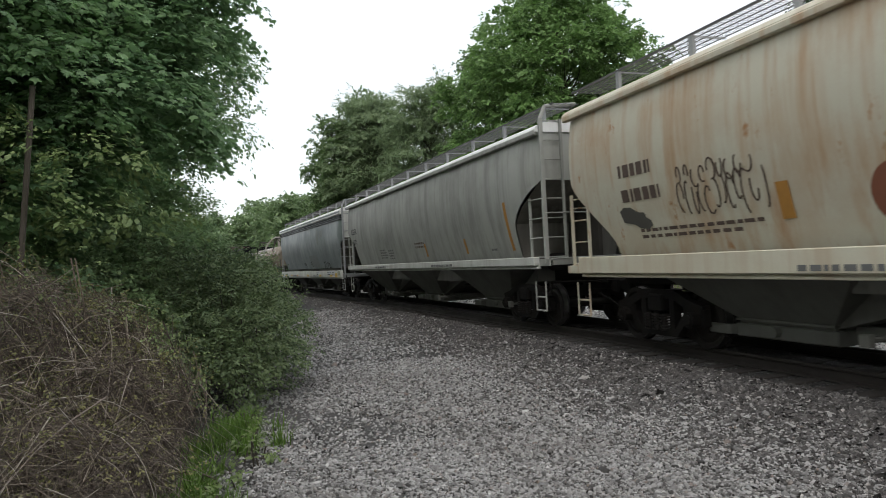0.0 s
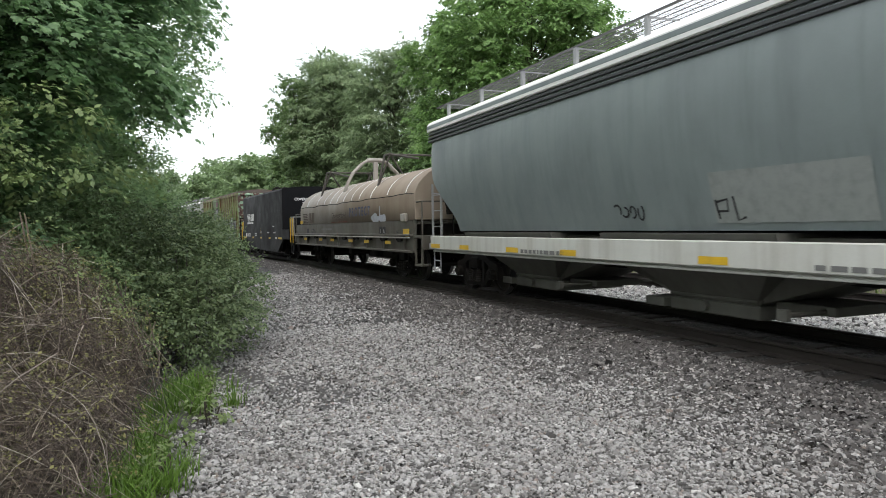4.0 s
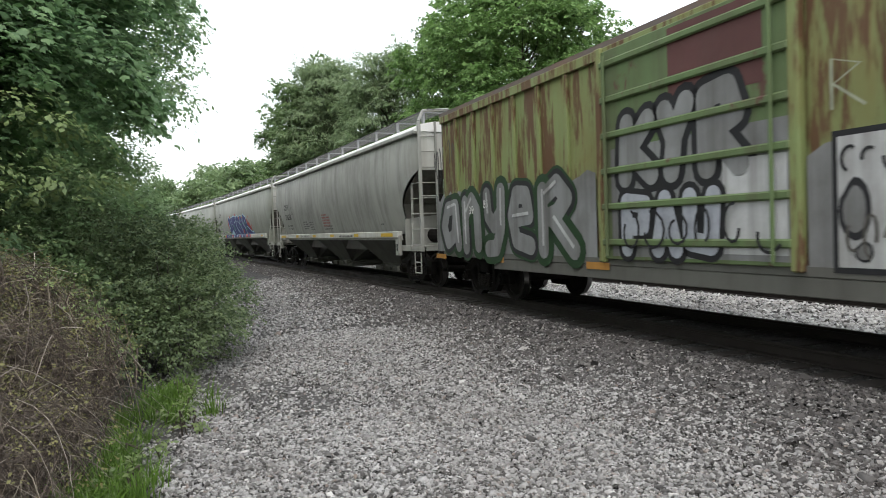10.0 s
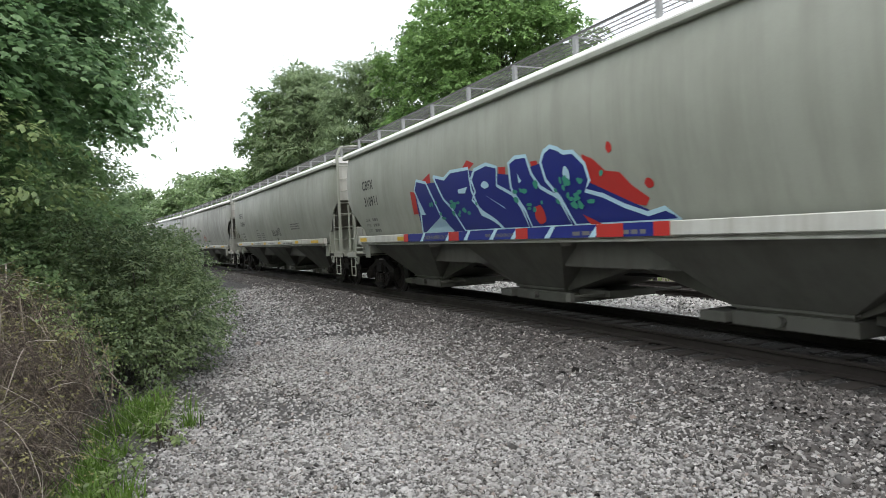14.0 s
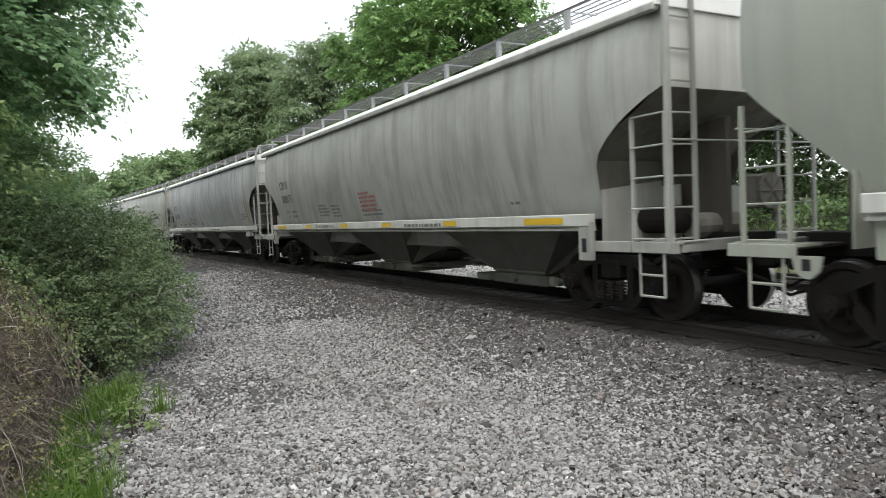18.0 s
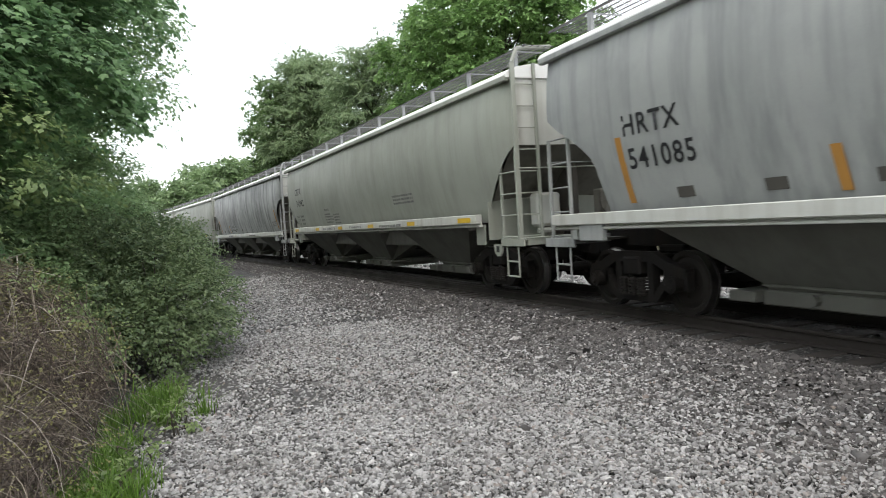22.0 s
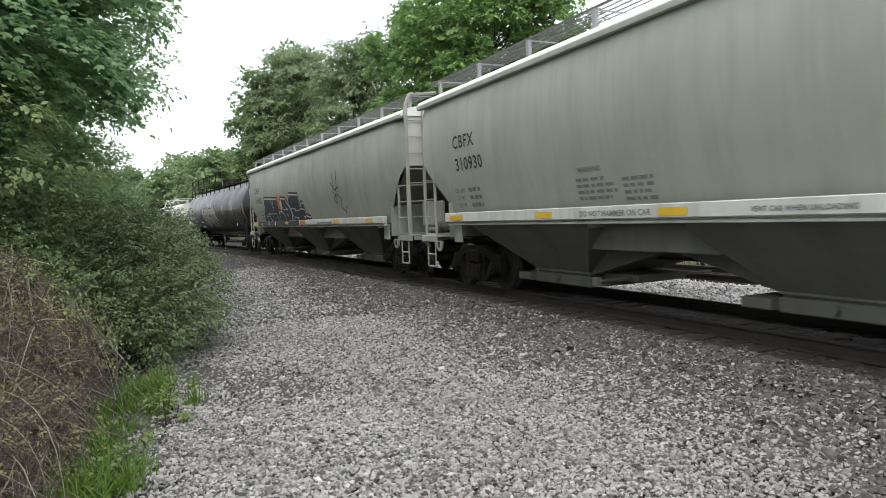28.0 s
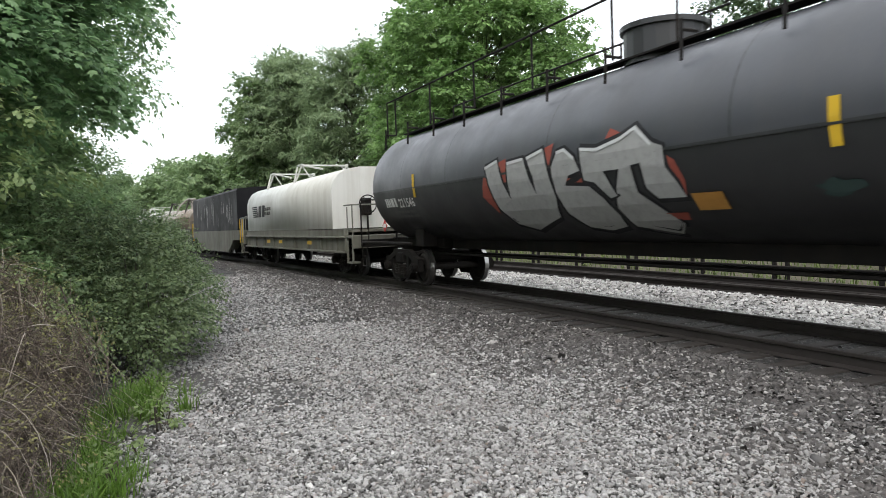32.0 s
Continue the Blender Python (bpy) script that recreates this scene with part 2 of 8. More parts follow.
def box(bm, x0, x1, y0, y1, z0, z1, bevel=0.0):
    r = bmesh.ops.create_cube(bm, size=1.0)["verts"]
    for v in r:
        v.co = Vector((x0 + (v.co.x + 0.5) * (x1 - x0), y0 + (v.co.y + 0.5) * (y1 - y0), z0 + (v.co.z + 0.5) * (z1 - z0)))
    if bevel:
        es = list({e for v in r for e in v.link_edges})
        bmesh.ops.bevel(bm, geom=es, offset=bevel, segments=1, affect="EDGES")


def rod(bm, a, b, r, n=6, r2=None):
    a, b = Vector(a), Vector(b)
    d = b - a
    q = d.to_track_quat("Z", "Y").to_matrix().to_4x4()
    m = Matrix.Translation((a + b) / 2) @ q
    bmesh.ops.create_cone(bm, cap_ends=True, segments=n, radius1=r, radius2=r if r2 is None else r2, depth=d.length, matrix=m)


def pipe(bm, pts, r, n=6):
    for a, b in zip(pts, pts[1:]):
        rod(bm, a, b, r, n)


def disc(bm, centre, r, width, n=24, axis="X"):
    m = Matrix.Translation(centre) @ (Matrix.Rotation(radians(90), 4, "Y") if axis == "X" else Matrix.Rotation(radians(90), 4, "X") if axis == "Y" else Matrix())
    bmesh.ops.create_cone(bm, cap_ends=True, segments=n, radius1=r, radius2=r, depth=width, matrix=m)


def slab(bm, outline, t0, t1, place):
    # a flat outline (u, v) given thickness t0..t1; place(u, v, t) sets it in space
    lo = [bm.verts.new(place(u, v, t0)) for u, v in outline]
    hi = [bm.verts.new(place(u, v, t1)) for u, v in outline]
    k = len(outline)
    bm.faces.new(lo[::-1])
    bm.faces.new(hi)
    for i in range(k):
        bm.faces.new((lo[i], lo[(i + 1) % k], hi[(i + 1) % k], hi[i]))


def loft(bm, rings, closed=True, caps=True):
    rows = [[bm.verts.new(p) for p in ring] for ring in rings]
    for a, b in zip(rows, rows[1:]):
        k = len(a)
        for i in range(k if closed else k - 1):
            bm.faces.new((a[i], a[(i + 1) % k], b[(i + 1) % k], b[i]))
    if caps and closed:
        bm.faces.new(rows[0][::-1])
        bm.faces.new(rows[-1])
    return rows


def smooth(me):
    me.polygons.foreach_set("use_smooth", [True] * len(me.polygons))


def mesh_from(name, verts, faces_flat, sizes):
    # a large mesh straight from arrays
    me = bpy.data.meshes.new(name)
    me.vertices.add(len(verts))
    me.vertices.foreach_set("co", np.asarray(verts, np.float32).ravel())
    me.loops.add(len(faces_flat))
    me.loops.foreach_set("vertex_index", np.asarray(faces_flat, np.int32))
    sizes = np.asarray(sizes, np.int32)
    me.polygons.add(len(sizes))
    me.polygons.foreach_set("loop_start", np.r_[0, np.cumsum(sizes)[:-1]].astype(np.int32))
    me.polygons.foreach_set("loop_total", sizes)
    me.update(calc_edges=True)
    me.validate()
    return me


def writing(text, size, spacing=1.0, bold=0.0):
    key = f"text_{text}_{size}_{spacing}"
    if key not in KEPT:
        cu = bpy.data.curves.new(key, "FONT")
        cu.body, cu.size, cu.space_character, cu.offset = text, size, spacing, bold
        cu.resolution_u = 3
        ob = new(key, cu)
        bpy.context.view_layer.update()
        me = bpy.data.meshes.new_from_object(ob.evaluated_get(bpy.context.evaluated_depsgraph_get()))
        bpy.data.objects.remove(ob)
        KEPT[key] = me
    return KEPT[key]


# ---- the line of the tracks ----
TRACK_X, TRACK_B, TRACK_C = 7.92, -0.0015, 0.000814
RAIL_TOP, SECOND = 0.33, 5.0


def line_x(y):
    # centre line of the near track: a long bend to the left
    if y > 260:
        return line_x(260) + (y - 260) * (TRACK_B - 2 * TRACK_C * 260)
    if y < -90:
        return line_x(-90) + (y + 90) * (TRACK_B + 2 * TRACK_C * 90)
    return TRACK_X + TRACK_B * y - TRACK_C * y * y


def line_turn(y):
    return math.atan2(line_x(y - 0.5) - line_x(y + 0.5), 1.0)


def ground_z(d, y):
    # height across the line; d from the centre of the near track
    marks = ((-400, 6.0), (-60, 3.0), (-25, 0.7), (-11, 0.25), (-8.3, 0.06), (-7, 0.0), (-3.4, 0.0), (-1.75, 0.13), (1.6, 0.14), (2.5, 0.10), (3.3, 0.14), (6.7, 0.14), (8.3, -0.25),
             (10, -0.2), (16, 0.5), (30, 2.0), (60, 4.0), (400, 14.0))
    for (d0, z0), (d1, z1) in zip(marks, marks[1:]):
        if d <= d1:
            k = max(0.0, min(1.0, (d - d0) / (d1 - d0)))
            return z0 + (z1 - z0) * k + 0.02 * noise.noise(Vector((d * 0.6, y * 0.6, 0)))
    return 14.0


def lay_ground():
    ds = [-1600, -700, -300, -120, -60, -35, -25, -18] + [-14 + 0.5 * i for i in range(21)] + [-3.4 + 0.22 * i for i in range(55)] + [9, 10, 12, 14, 16, 20, 25, 32, 45, 70, 120, 300, 700, 1600]
    ys = [-1500, -600, -250, -120, -60, -30, -15] + [-8 + 0.6 * i for i in range(70)] + [36, 40, 45, 50, 60, 70, 80, 95, 110, 130, 150, 180, 220, 260, 350, 600, 1000, 1800]
    ds = sorted(set(round(v, 2) for v in ds))
    verts = [(line_x(y) + d, y, ground_z(d, y)) for y in ys for d in ds]
    n = len(ds)
    flat, sizes, which = [], [], []
    for j in range(len(ys) - 1):
        for i in range(n - 1):
            flat += [j * n + i, j * n + i + 1, (j + 1) * n + i + 1, (j + 1) * n + i]
            sizes.append(4)
            which.append(0 if -8.9 < ds[i] < 8.6 else 1)
    me = mesh_from("ground", verts, flat, sizes)
    me.materials.append(GRAVEL_BED)
    me.materials.append(EARTH)
    me.polygons.foreach_set("material_index", which)
    smooth(me)
    tagged(new("ground", me), "grey crushed stone beside the line with earth banks", "ground", kind="structure")


lay_ground()

CUBE_V = np.array([(x, y, z) for z in (-1, 1) for y in (-1, 1) for x in (-1, 1)], float) * 0.8
CUBE_F = np.array([[4, 5, 7, 6], [0, 1, 5, 4], [2, 6, 7, 3], [0, 4, 6, 2], [1, 3, 7, 5]])


WEDGE_V = np.array([(-1, -1, -1), (1, -1, -1), (-1, 1, -1), (1, 1, -1), (-0.8, -0.5, 1), (0.8, 0.4, 1)], float) * 0.85


def stones(name, label, spots, sizes, material, rng, wedge=False):
    # angular broken stones: skewed, chipped blocks tipped every way
    k = len(spots)
    base = WEDGE_V if wedge else CUBE_V
    m = len(base)
    v = np.repeat(base[None], k, 0) * (1 + rng.uniform(-0.45, 0.25, (k, m, 3)))
    v = v * (sizes[:, None, None] * rng.uniform((0.7, 0.5, 0.3), (1.35, 1.0, 0.6), (k, 3))[:, None])
    a, b, c = rng.uniform(0, 2 * np.pi, k), rng.normal(0, 0.5, k), rng.normal(0, 0.5, k)
    for ang, i, j in ((c, 0, 2), (b, 1, 2), (a, 0, 1)):
        co, si = np.cos(ang)[:, None], np.sin(ang)[:, None]
        p, q = v[..., i].copy(), v[..., j].copy()
        v[..., i], v[..., j] = p * co - q * si, p * si + q * co
    v = v + spots[:, None]
    if wedge:
        loop = np.array([0, 1, 5, 4, 2, 4, 5, 3, 0, 4, 2, 1, 3, 5])
        me = mesh_from(name, v.reshape(-1, 3), (loop[None] + (np.arange(k) * m)[:, None]).reshape(-1), np.tile([4, 4, 3, 3], k))
    else:
        me = mesh_from(name, v.reshape(-1, 3), (CUBE_F[None] + (np.arange(k) * m)[:, None, None]).reshape(-1), np.full(k * 5, 4))
    me.materials.append(material)
    return tagged(new(name, me), label, "gravel", kind="stuff")


def scatter(rng, n, d0, d1, y0, y1, lift):
    d, y = rng.uniform(d0, d1, n), rng.uniform(y0, y1, n)
    return np.array([(line_x(b) + a, b, ground_z(a, b) + lift) for a, b in zip(d, y)])

# ---- running gear ----
WHEEL_R = 0.457
TRAIN = []


def wheelset_meshes():
    def axle():
        bm = bmesh.new()
        rod(bm, (-1.0, 0, 0), (1.0, 0, 0), 0.085, 12)
        return bm

    def wheel():
        bm = bmesh.new()
        prof = [(0.0, 0.10), (0.07, 0.12), (0.07, 0.30), (0.035, 0.36), (0.07, 0.39), (0.07, WHEEL_R), (-0.045, WHEEL_R + 0.002), (-0.07, WHEEL_R + 0.028), (-0.075, 0.39), (-0.02, 0.36), (-0.05, 0.30), (-0.08, 0.12)]
        n = 26
        rings = [[(u, r * math.cos(2 * math.pi * i / n), r * math.sin(2 * math.pi * i / n)) for u, r in prof] for i in range(n)]
        rows = [[bm.verts.new(p) for p in ring] for ring in rings]
        k = len(prof)
        for i in range(n):
            for j in range(k):
                f = bm.faces.new((rows[i][j], rows[i][(j + 1) % k], rows[(i + 1) % n][(j + 1) % k], rows[(i + 1) % n][j]))
                f.material_index = 1 if j == 5 else 0
        for i in range(5):
            a = 2 * math.pi * i / 5
            disc(bm, (0.075, 0.2 * math.cos(a), 0.2 * math.sin(a)), 0.03, 0.03, 8)
        bmesh.ops.recalc_face_normals(bm, faces=bm.faces)
        return bm
    w = kept("wheel", wheel)
    return kept("axle", axle), w


def beam(bm, pts, width, x0, x1):
    # a bent flat bar in the y-z plane
    slab(bm, stroke(pts, width), x0, x1, lambda u, v, t: (t, u, v))


def side_frame():
    # cast frame with open windows between the columns and the sloping arms
    bm = bmesh.new()
    beam(bm, [(-1.1, 0.60), (-0.75, 0.68), (-0.42, 0.83), (0.42, 0.83), (0.75, 0.68), (1.1, 0.60)], 0.15, -0.08, 0.07)
    beam(bm, [(-0.8, 0.60), (-0.68, 0.47), (-0.45, 0.22), (0.45, 0.22), (0.68, 0.47), (0.8, 0.60)], 0.13, -0.07, 0.06)
    for y in (-0.37, 0.37):
        beam(bm, [(y, 0.24), (y, 0.82)], 0.12, -0.075, 0.065)
        beam(bm, [(y * 1.85, 0.44), (y * 1.85, 0.66)], 0.1, -0.06, 0.05)
    for y in (-0.89, 0.89):
        s = 1 if y > 0 else -1
        beam(bm, [(y + s * 0.2, 0.36), (y + s * 0.2, 0.62)], 0.07, -0.07, 0.06)
        beam(bm, [(y - s * 0.2, 0.36), (y - s * 0.2, 0.62)], 0.07, -0.07, 0.06)
        disc(bm, (-0.09, y, 0.457), 0.125, 0.18, 16)
        disc(bm, (-0.19, y, 0.457), 0.085, 0.04, 12)
        for i in range(3):
            a = 2 * math.pi * i / 3
            disc(bm, (-0.205, y + 0.055 * math.cos(a), 0.457 + 0.055 * math.sin(a)), 0.018, 0.04, 6)
    bmesh.ops.recalc_face_normals(bm, faces=bm.faces)
    return bm


def spring_nest():
    bm = bmesh.new()
    for dy in (-0.2, 0.0, 0.2):
        for i in range(6):
            disc(bm, (-0.09, dy, 0.27 + i * 0.045), 0.085, 0.026, 12, "Z")
        rod(bm, (-0.09, dy, 0.24), (-0.09, dy, 0.52), 0.05, 8)
    return bm


def bolster():
    bm = bmesh.new()
    box(bm, -1.12, 1.12, -0.2, 0.2, 0.55, 0.83, 0.03)
    box(bm, -0.35, 0.35, -0.3, 0.3, 0.83, 0.95, 0.03)
    for x in (-0.72, 0.72):
        for y in (-0.36, 0.36):
            box(bm, x - 0.05, x + 0.05, y - 0.05 + (0.06 if y > 0 else -0.06), y + 0.05, 0.3, 0.62, 0.01)
    return bm


def add_trucks(car, centres):
    axle, wheel = wheelset_meshes()
    if len(wheel.materials) == 0:
        wheel.materials.append(WHEEL_STEEL)
        wheel.materials.append(TREAD)
    sets = []
    for c in centres:
        for side in (-1, 1):
            f = link_mesh("truck_side_frame", kept("side_frame", side_frame), BLACK_STEEL, car)
            f.matrix_local = pose(side * 0.99, c, 0, 0, 0, 0 if side < 0 else 180)
            s = link_mesh("spring_nest", kept("spring_nest", spring_nest), WHEEL_STEEL, f)
        b = link_mesh("truck_bolster", kept("bolster", bolster), BLACK_STEEL, car)
        b.matrix_local = pose(0, c, 0)
        for dy in (-0.89, 0.89):
            ax = link_mesh("wheelset", axle, WHEEL_STEEL, car)
            ax.matrix_local = pose(0, c + dy, WHEEL_R)
            for side in (-1, 1):
                w = link_mesh("wheel", wheel, WHEEL_STEEL, ax)
                w.matrix_local = pose(side * 0.77, 0, 0, 0, 0, 0 if side > 0 else 180)
            sets.append((ax, c + dy))
    return sets


def coupler_mesh():
    bm = bmesh.new()
    box(bm, -0.09, 0.09, -0.55, 0.9, 0.78, 0.98, 0.02)
    box(bm, -0.17, 0.15, -0.78, -0.5, 0.72, 1.02, 0.04)
    box(bm, 0.05, 0.17, -0.92, -0.7, 0.76, 0.98, 0.03)
    pipe(bm, [(-0.35, 0.1, 0.72), (-0.36, -0.35, 0.6), (-0.3, -0.65, 0.42), (-0.2, -0.85, 0.5)], 0.022, 6)
    rod(bm, (-1.35, 0.35, 1.0), (0.1, -0.35, 0.98), 0.014, 5)
    rod(bm, (-1.35, 0.35, 1.0), (-1.35, 0.3, 0.78), 0.014, 5)
    return bm


def centre_sill(half):
    def build():
        bm = bmesh.new()
        box(bm, -0.24, 0.24, -half, half, 0.92, 1.2, 0.01)
        rod(bm, (0.5, -half * 0.8, 0.75), (0.5, half * 0.8, 0.75), 0.03, 6)
        rod(bm, (-0.45, -half * 0.8, 0.8), (-0.45, half * 0.8, 0.8), 0.025, 6)
        return bm
    return kept(f"centre_sill_{half}", build)


def add_ends(car, half):
    # half: half the length over the end sills
    link_mesh("centre_sill", centre_sill(half), BLACK_STEEL, car)
    for s in (1, -1):
        c = link_mesh("coupler", kept("coupler", coupler_mesh), BLACK_STEEL, car, "rusty steel coupler with brake hose")
        c.matrix_local = pose(0, -s * (half - 0.1), 0, 0, 0, 0 if s > 0 else 180)


def ladder_mesh(width, z0, z1, step=0.36, r=0.014, post=0.045, post2=None):
    # posts along z, rungs along y
    def build():
        bm = bmesh.new()
        for y, p in ((0, post), (width, post2 or post)):
            box(bm, -0.025, 0.025, y - p / 2, y + p / 2, z0, z1)
        z = z0 + 0.12
        while z < z1:
            rod(bm, (-0.03, 0, z), (-0.03, width, z), r, 5)
            z += step
        return bm
    return kept(f"ladder_{width}_{z0}_{z1}_{step}_{post}_{post2}", build)


# ---- marks on car sides ----
def side_ink(name, me, y, z, x, material, car, label="", proud=0.008, wrap=None):
    # lays a flat mesh (u, v) on the side that faces the path
    new_me = me.copy()
    for v in new_me.vertices:
        u, w = v.co.x, v.co.y
        zz = z + w
        v.co = Vector(((-(wrap(zz) if wrap else x)) - proud - v.co.z, y - u, zz))
    new_me.materials.clear()
    return link_mesh(name, new_me, material, car, label)


def bars_mesh(rows, seed=0, height=0.06, gap=0.05):
    # writing too small to read: rows of short bars
    rng = random.Random(seed)
    bm = bmesh.new()
    for i, w in enumerate(rows):
        u = 0.0
        while u < w - 0.03:
            k = min(rng.uniform(0.06, 0.2), w - u)
            z = -i * (height + gap)
            f = [bm.verts.new((u, z, 0)), bm.verts.new((u + k, z, 0)), bm.verts.new((u + k, z + height, 0)), bm.verts.new((u, z + height, 0))]
            bm.faces.new(f)
            u += k + rng.uniform(0.025, 0.06)
    me = bpy.data.meshes.new("bars")
    bm.to_mesh(me)
    bm.free()
    return me


def patch_mesh(outline):
    bm = bmesh.new()
    bm.faces.new([bm.verts.new((u, v, 0)) for u, v in outline])
    bmesh.ops.triangulate(bm, faces=bm.faces)
    zs = [v for _, v in outline]
    z = math.floor(min(zs) / 0.25) * 0.25
    while z < max(zs):
        z += 0.25
        bmesh.ops.bisect_plane(bm, geom=bm.verts[:] + bm.edges[:] + bm.faces[:], plane_co=(0, z, 0), plane_no=(0, 1, 0))
    me = bpy.data.meshes.new("patch")
    bm.to_mesh(me)
    bm.free()
    return me


def small(ob):
    return tagged(ob, kind="stuff")


def rect(w, h):
    return [(0, 0), (w, 0), (w, h), (0, h)]


def rect_at(u, v, w, h):
    return [(u, v), (u + w, v), (u + w, v + h), (u, v + h)]


def blob(cx, cy, rx, ry, n=18, wob=0.18, seed=0, turn=0.0):
    rng = random.Random(seed)
    p = [rng.uniform(-wob, wob) for _ in range(n)]
    out = []
    for i in range(n):
        a = 2 * math.pi * i / n
        k = 1 + 0.5 * (p[i] + p[(i + 1) % n])
        x, y = rx * k * math.cos(a), ry * k * math.sin(a)
        out.append((cx + x * math.cos(turn) - y * math.sin(turn), cy + x * math.sin(turn) + y * math.cos(turn)))
    return out


def stroke(pts, w):
    # a thick bent stroke as an outline
    left, right = [], []
    for i, (x, y) in enumerate(pts):
        a = pts[max(i - 1, 0)]
        b = pts[min(i + 1, len(pts) - 1)]
        dx, dy = b[0] - a[0], b[1] - a[1]
        m = math.hypot(dx, dy) or 1
        left.append((x - dy / m * w / 2, y + dx / m * w / 2))
        right.append((x + dy / m * w / 2, y - dx / m * w / 2))
    return left + right[::-1]


# ---- covered hopper ----
def hopper_width(z):
    # half width of the bulged side, widest above the middle
    k = min(1.0, max(0.0, (z - 1.4) / 2.75))
    return 1.2 + 0.42 * math.sin(math.pi * (0.06 + 0.66 * k))


CUTS = {"round": ((1.6, 1.34), (2.29, 1.26), (2.55, 1.0), (2.74, 0.69), (3.1, 0.0)), "straight": ((1.6, 1.25), (1.81, 1.18), (2.37, 0.57), (2.86, 0.0))}


def cut_in(z, cut):
    # how far the side is cut back from the end at the height z
    m = CUTS[cut]
    if z <= m[0][0]:
        return m[0][1]
    for (z0, i0), (z1, i1) in zip(m, m[1:]):
        if z <= z1:
            return i0 + (i1 - i0) * (z - z0) / (z1 - z0)
    return 0.0


def end_sheet(lb, cut, upper):
    # upright sheet at the top, sloping sheet tucked in below it
    def build():
        bm = bmesh.new()
        top = CUTS[cut][-1][0]
        zs = [top, top + 0.02, 3.5, 3.9, 4.15] if upper else [1.42, 1.6, 1.9, 2.29, 2.6, top]
        for e in (-1,):
            rows = []
            for z in zs:
                w = hopper_width(z) - 0.1
                y = e * (lb / 2 - 0.012 - (0 if upper else cut_in(z, cut) * 1.12))
                rows.append([bm.verts.new((x, y, z)) for x in (-w, -0.5, 0.5, w)])
            for a, b in zip(rows, rows[1:]):
                for i in range(3):
                    q = (a[i], a[i + 1], b[i + 1], b[i])
                    bm.faces.new(q if e < 0 else q[::-1])
        return bm
    return kept(f"end_sheet_{lb}_{cut}_{upper}", build)


def air_reservoir():
    bm = bmesh.new()
    prof = ((0.45, 0.08), (0.5, 0.17), (0.56, 0.2), (1.24, 0.2), (1.3, 0.17), (1.35, 0.08))
    loft(bm, [[(-0.62 + r * math.cos(2 * math.pi * i / 14), y, 1.4 + r * math.sin(2 * math.pi * i / 14)) for i in range(14)] for y, r in prof])
    bmesh.ops.recalc_face_normals(bm, faces=bm.faces)
    return bm


def centre_web(lb, cut):
    # upright plate under the sloping sheet, along the middle of the car
    def build():
        bm = bmesh.new()
        m = CUTS[cut]
        e = lb / 2
        out = [(-e + 0.25, 1.1), (-e + 0.25, m[-1][0] - 0.3)] + [(-e + i * 1.12 + 0.02, z) for z, i in m[::-1][1:]] + [(-e + m[0][1] * 1.12, 1.1)]
        slab(bm, out, -0.05, 0.05, lambda u, v, t: (t, u, v))
        bmesh.ops.recalc_face_normals(bm, faces=bm.faces)
        return bm
    return kept(f"centre_web_{lb}_{cut}", build)


def hopper_body(lb, cut, ribs):
    # sides with the end corners cut away under the slope sheets
    def build():
        bm = bmesh.new()
        zs = [1.45, 1.6, 1.75, 1.9, 2.05, 2.2, 2.35, 2.5, 2.65, 2.74, 2.86, 2.98, 3.1, 3.25, 3.45, 3.7, 3.95, 4.15]
        half = lb / 2

        def inset(z):
            return cut_in(z, cut)
        for side in (-1, 1):
            n = 40
            rows = []
            for z in zs:
                h = half - inset(z)
                row = []
                for i in range(n + 1):
                    u = -1 + 2 * i / n
                    y = h * u
                    x = hopper_width(z)
                    if ribs:
                        x += 0.028 * abs(math.sin(math.pi * (y + half) / ribs)) - 0.02
                    edge = max(0.0, abs(y) - (half - 0.5)) / 0.5
                    x -= 0.10 * edge * edge
                    row.append(bm.verts.new((side * x, y, z)))
                rows.append(row)
            for a, b in zip(rows, rows[1:]):
                for i in range(n):
                    q = (a[i], a[i + 1], b[i + 1], b[i])
                    bm.faces.new(q if side > 0 else q[::-1])
        return bm
    me = kept(f"hopper_body_{lb}_{cut}_{ribs}", build)
    smooth(me)
    return me


def hopper_roof(lb):
    # rounded shoulders that rise to a flatter crown
    def build():
        bm = bmesh.new()
        half = lb / 2 + 0.03
        side = [(1.61, 4.09), (1.61, 4.15), (1.56, 4.21), (1.42, 4.28), (1.1, 4.34), (0.6, 4.38)]
        prof = [(-x, z) for x, z in side] + side[::-1] + [(1.5, 4.09), (-1.5, 4.09)]
        loft(bm, [[(x, y, z) for x, z in prof] for y in (-half, half)])
        return bm
    return kept(f"hopper_roof_{lb}", build)


def eave_plate(lb):
    def build():
        bm = bmesh.new()
        for s in (-1, 1):
            box(bm, s * 1.58 - 0.055, s * 1.58 + 0.055, -lb / 2, lb / 2, 4.03, 4.13, 0.015)
        return bm
    return kept(f"eave_{lb}", build)


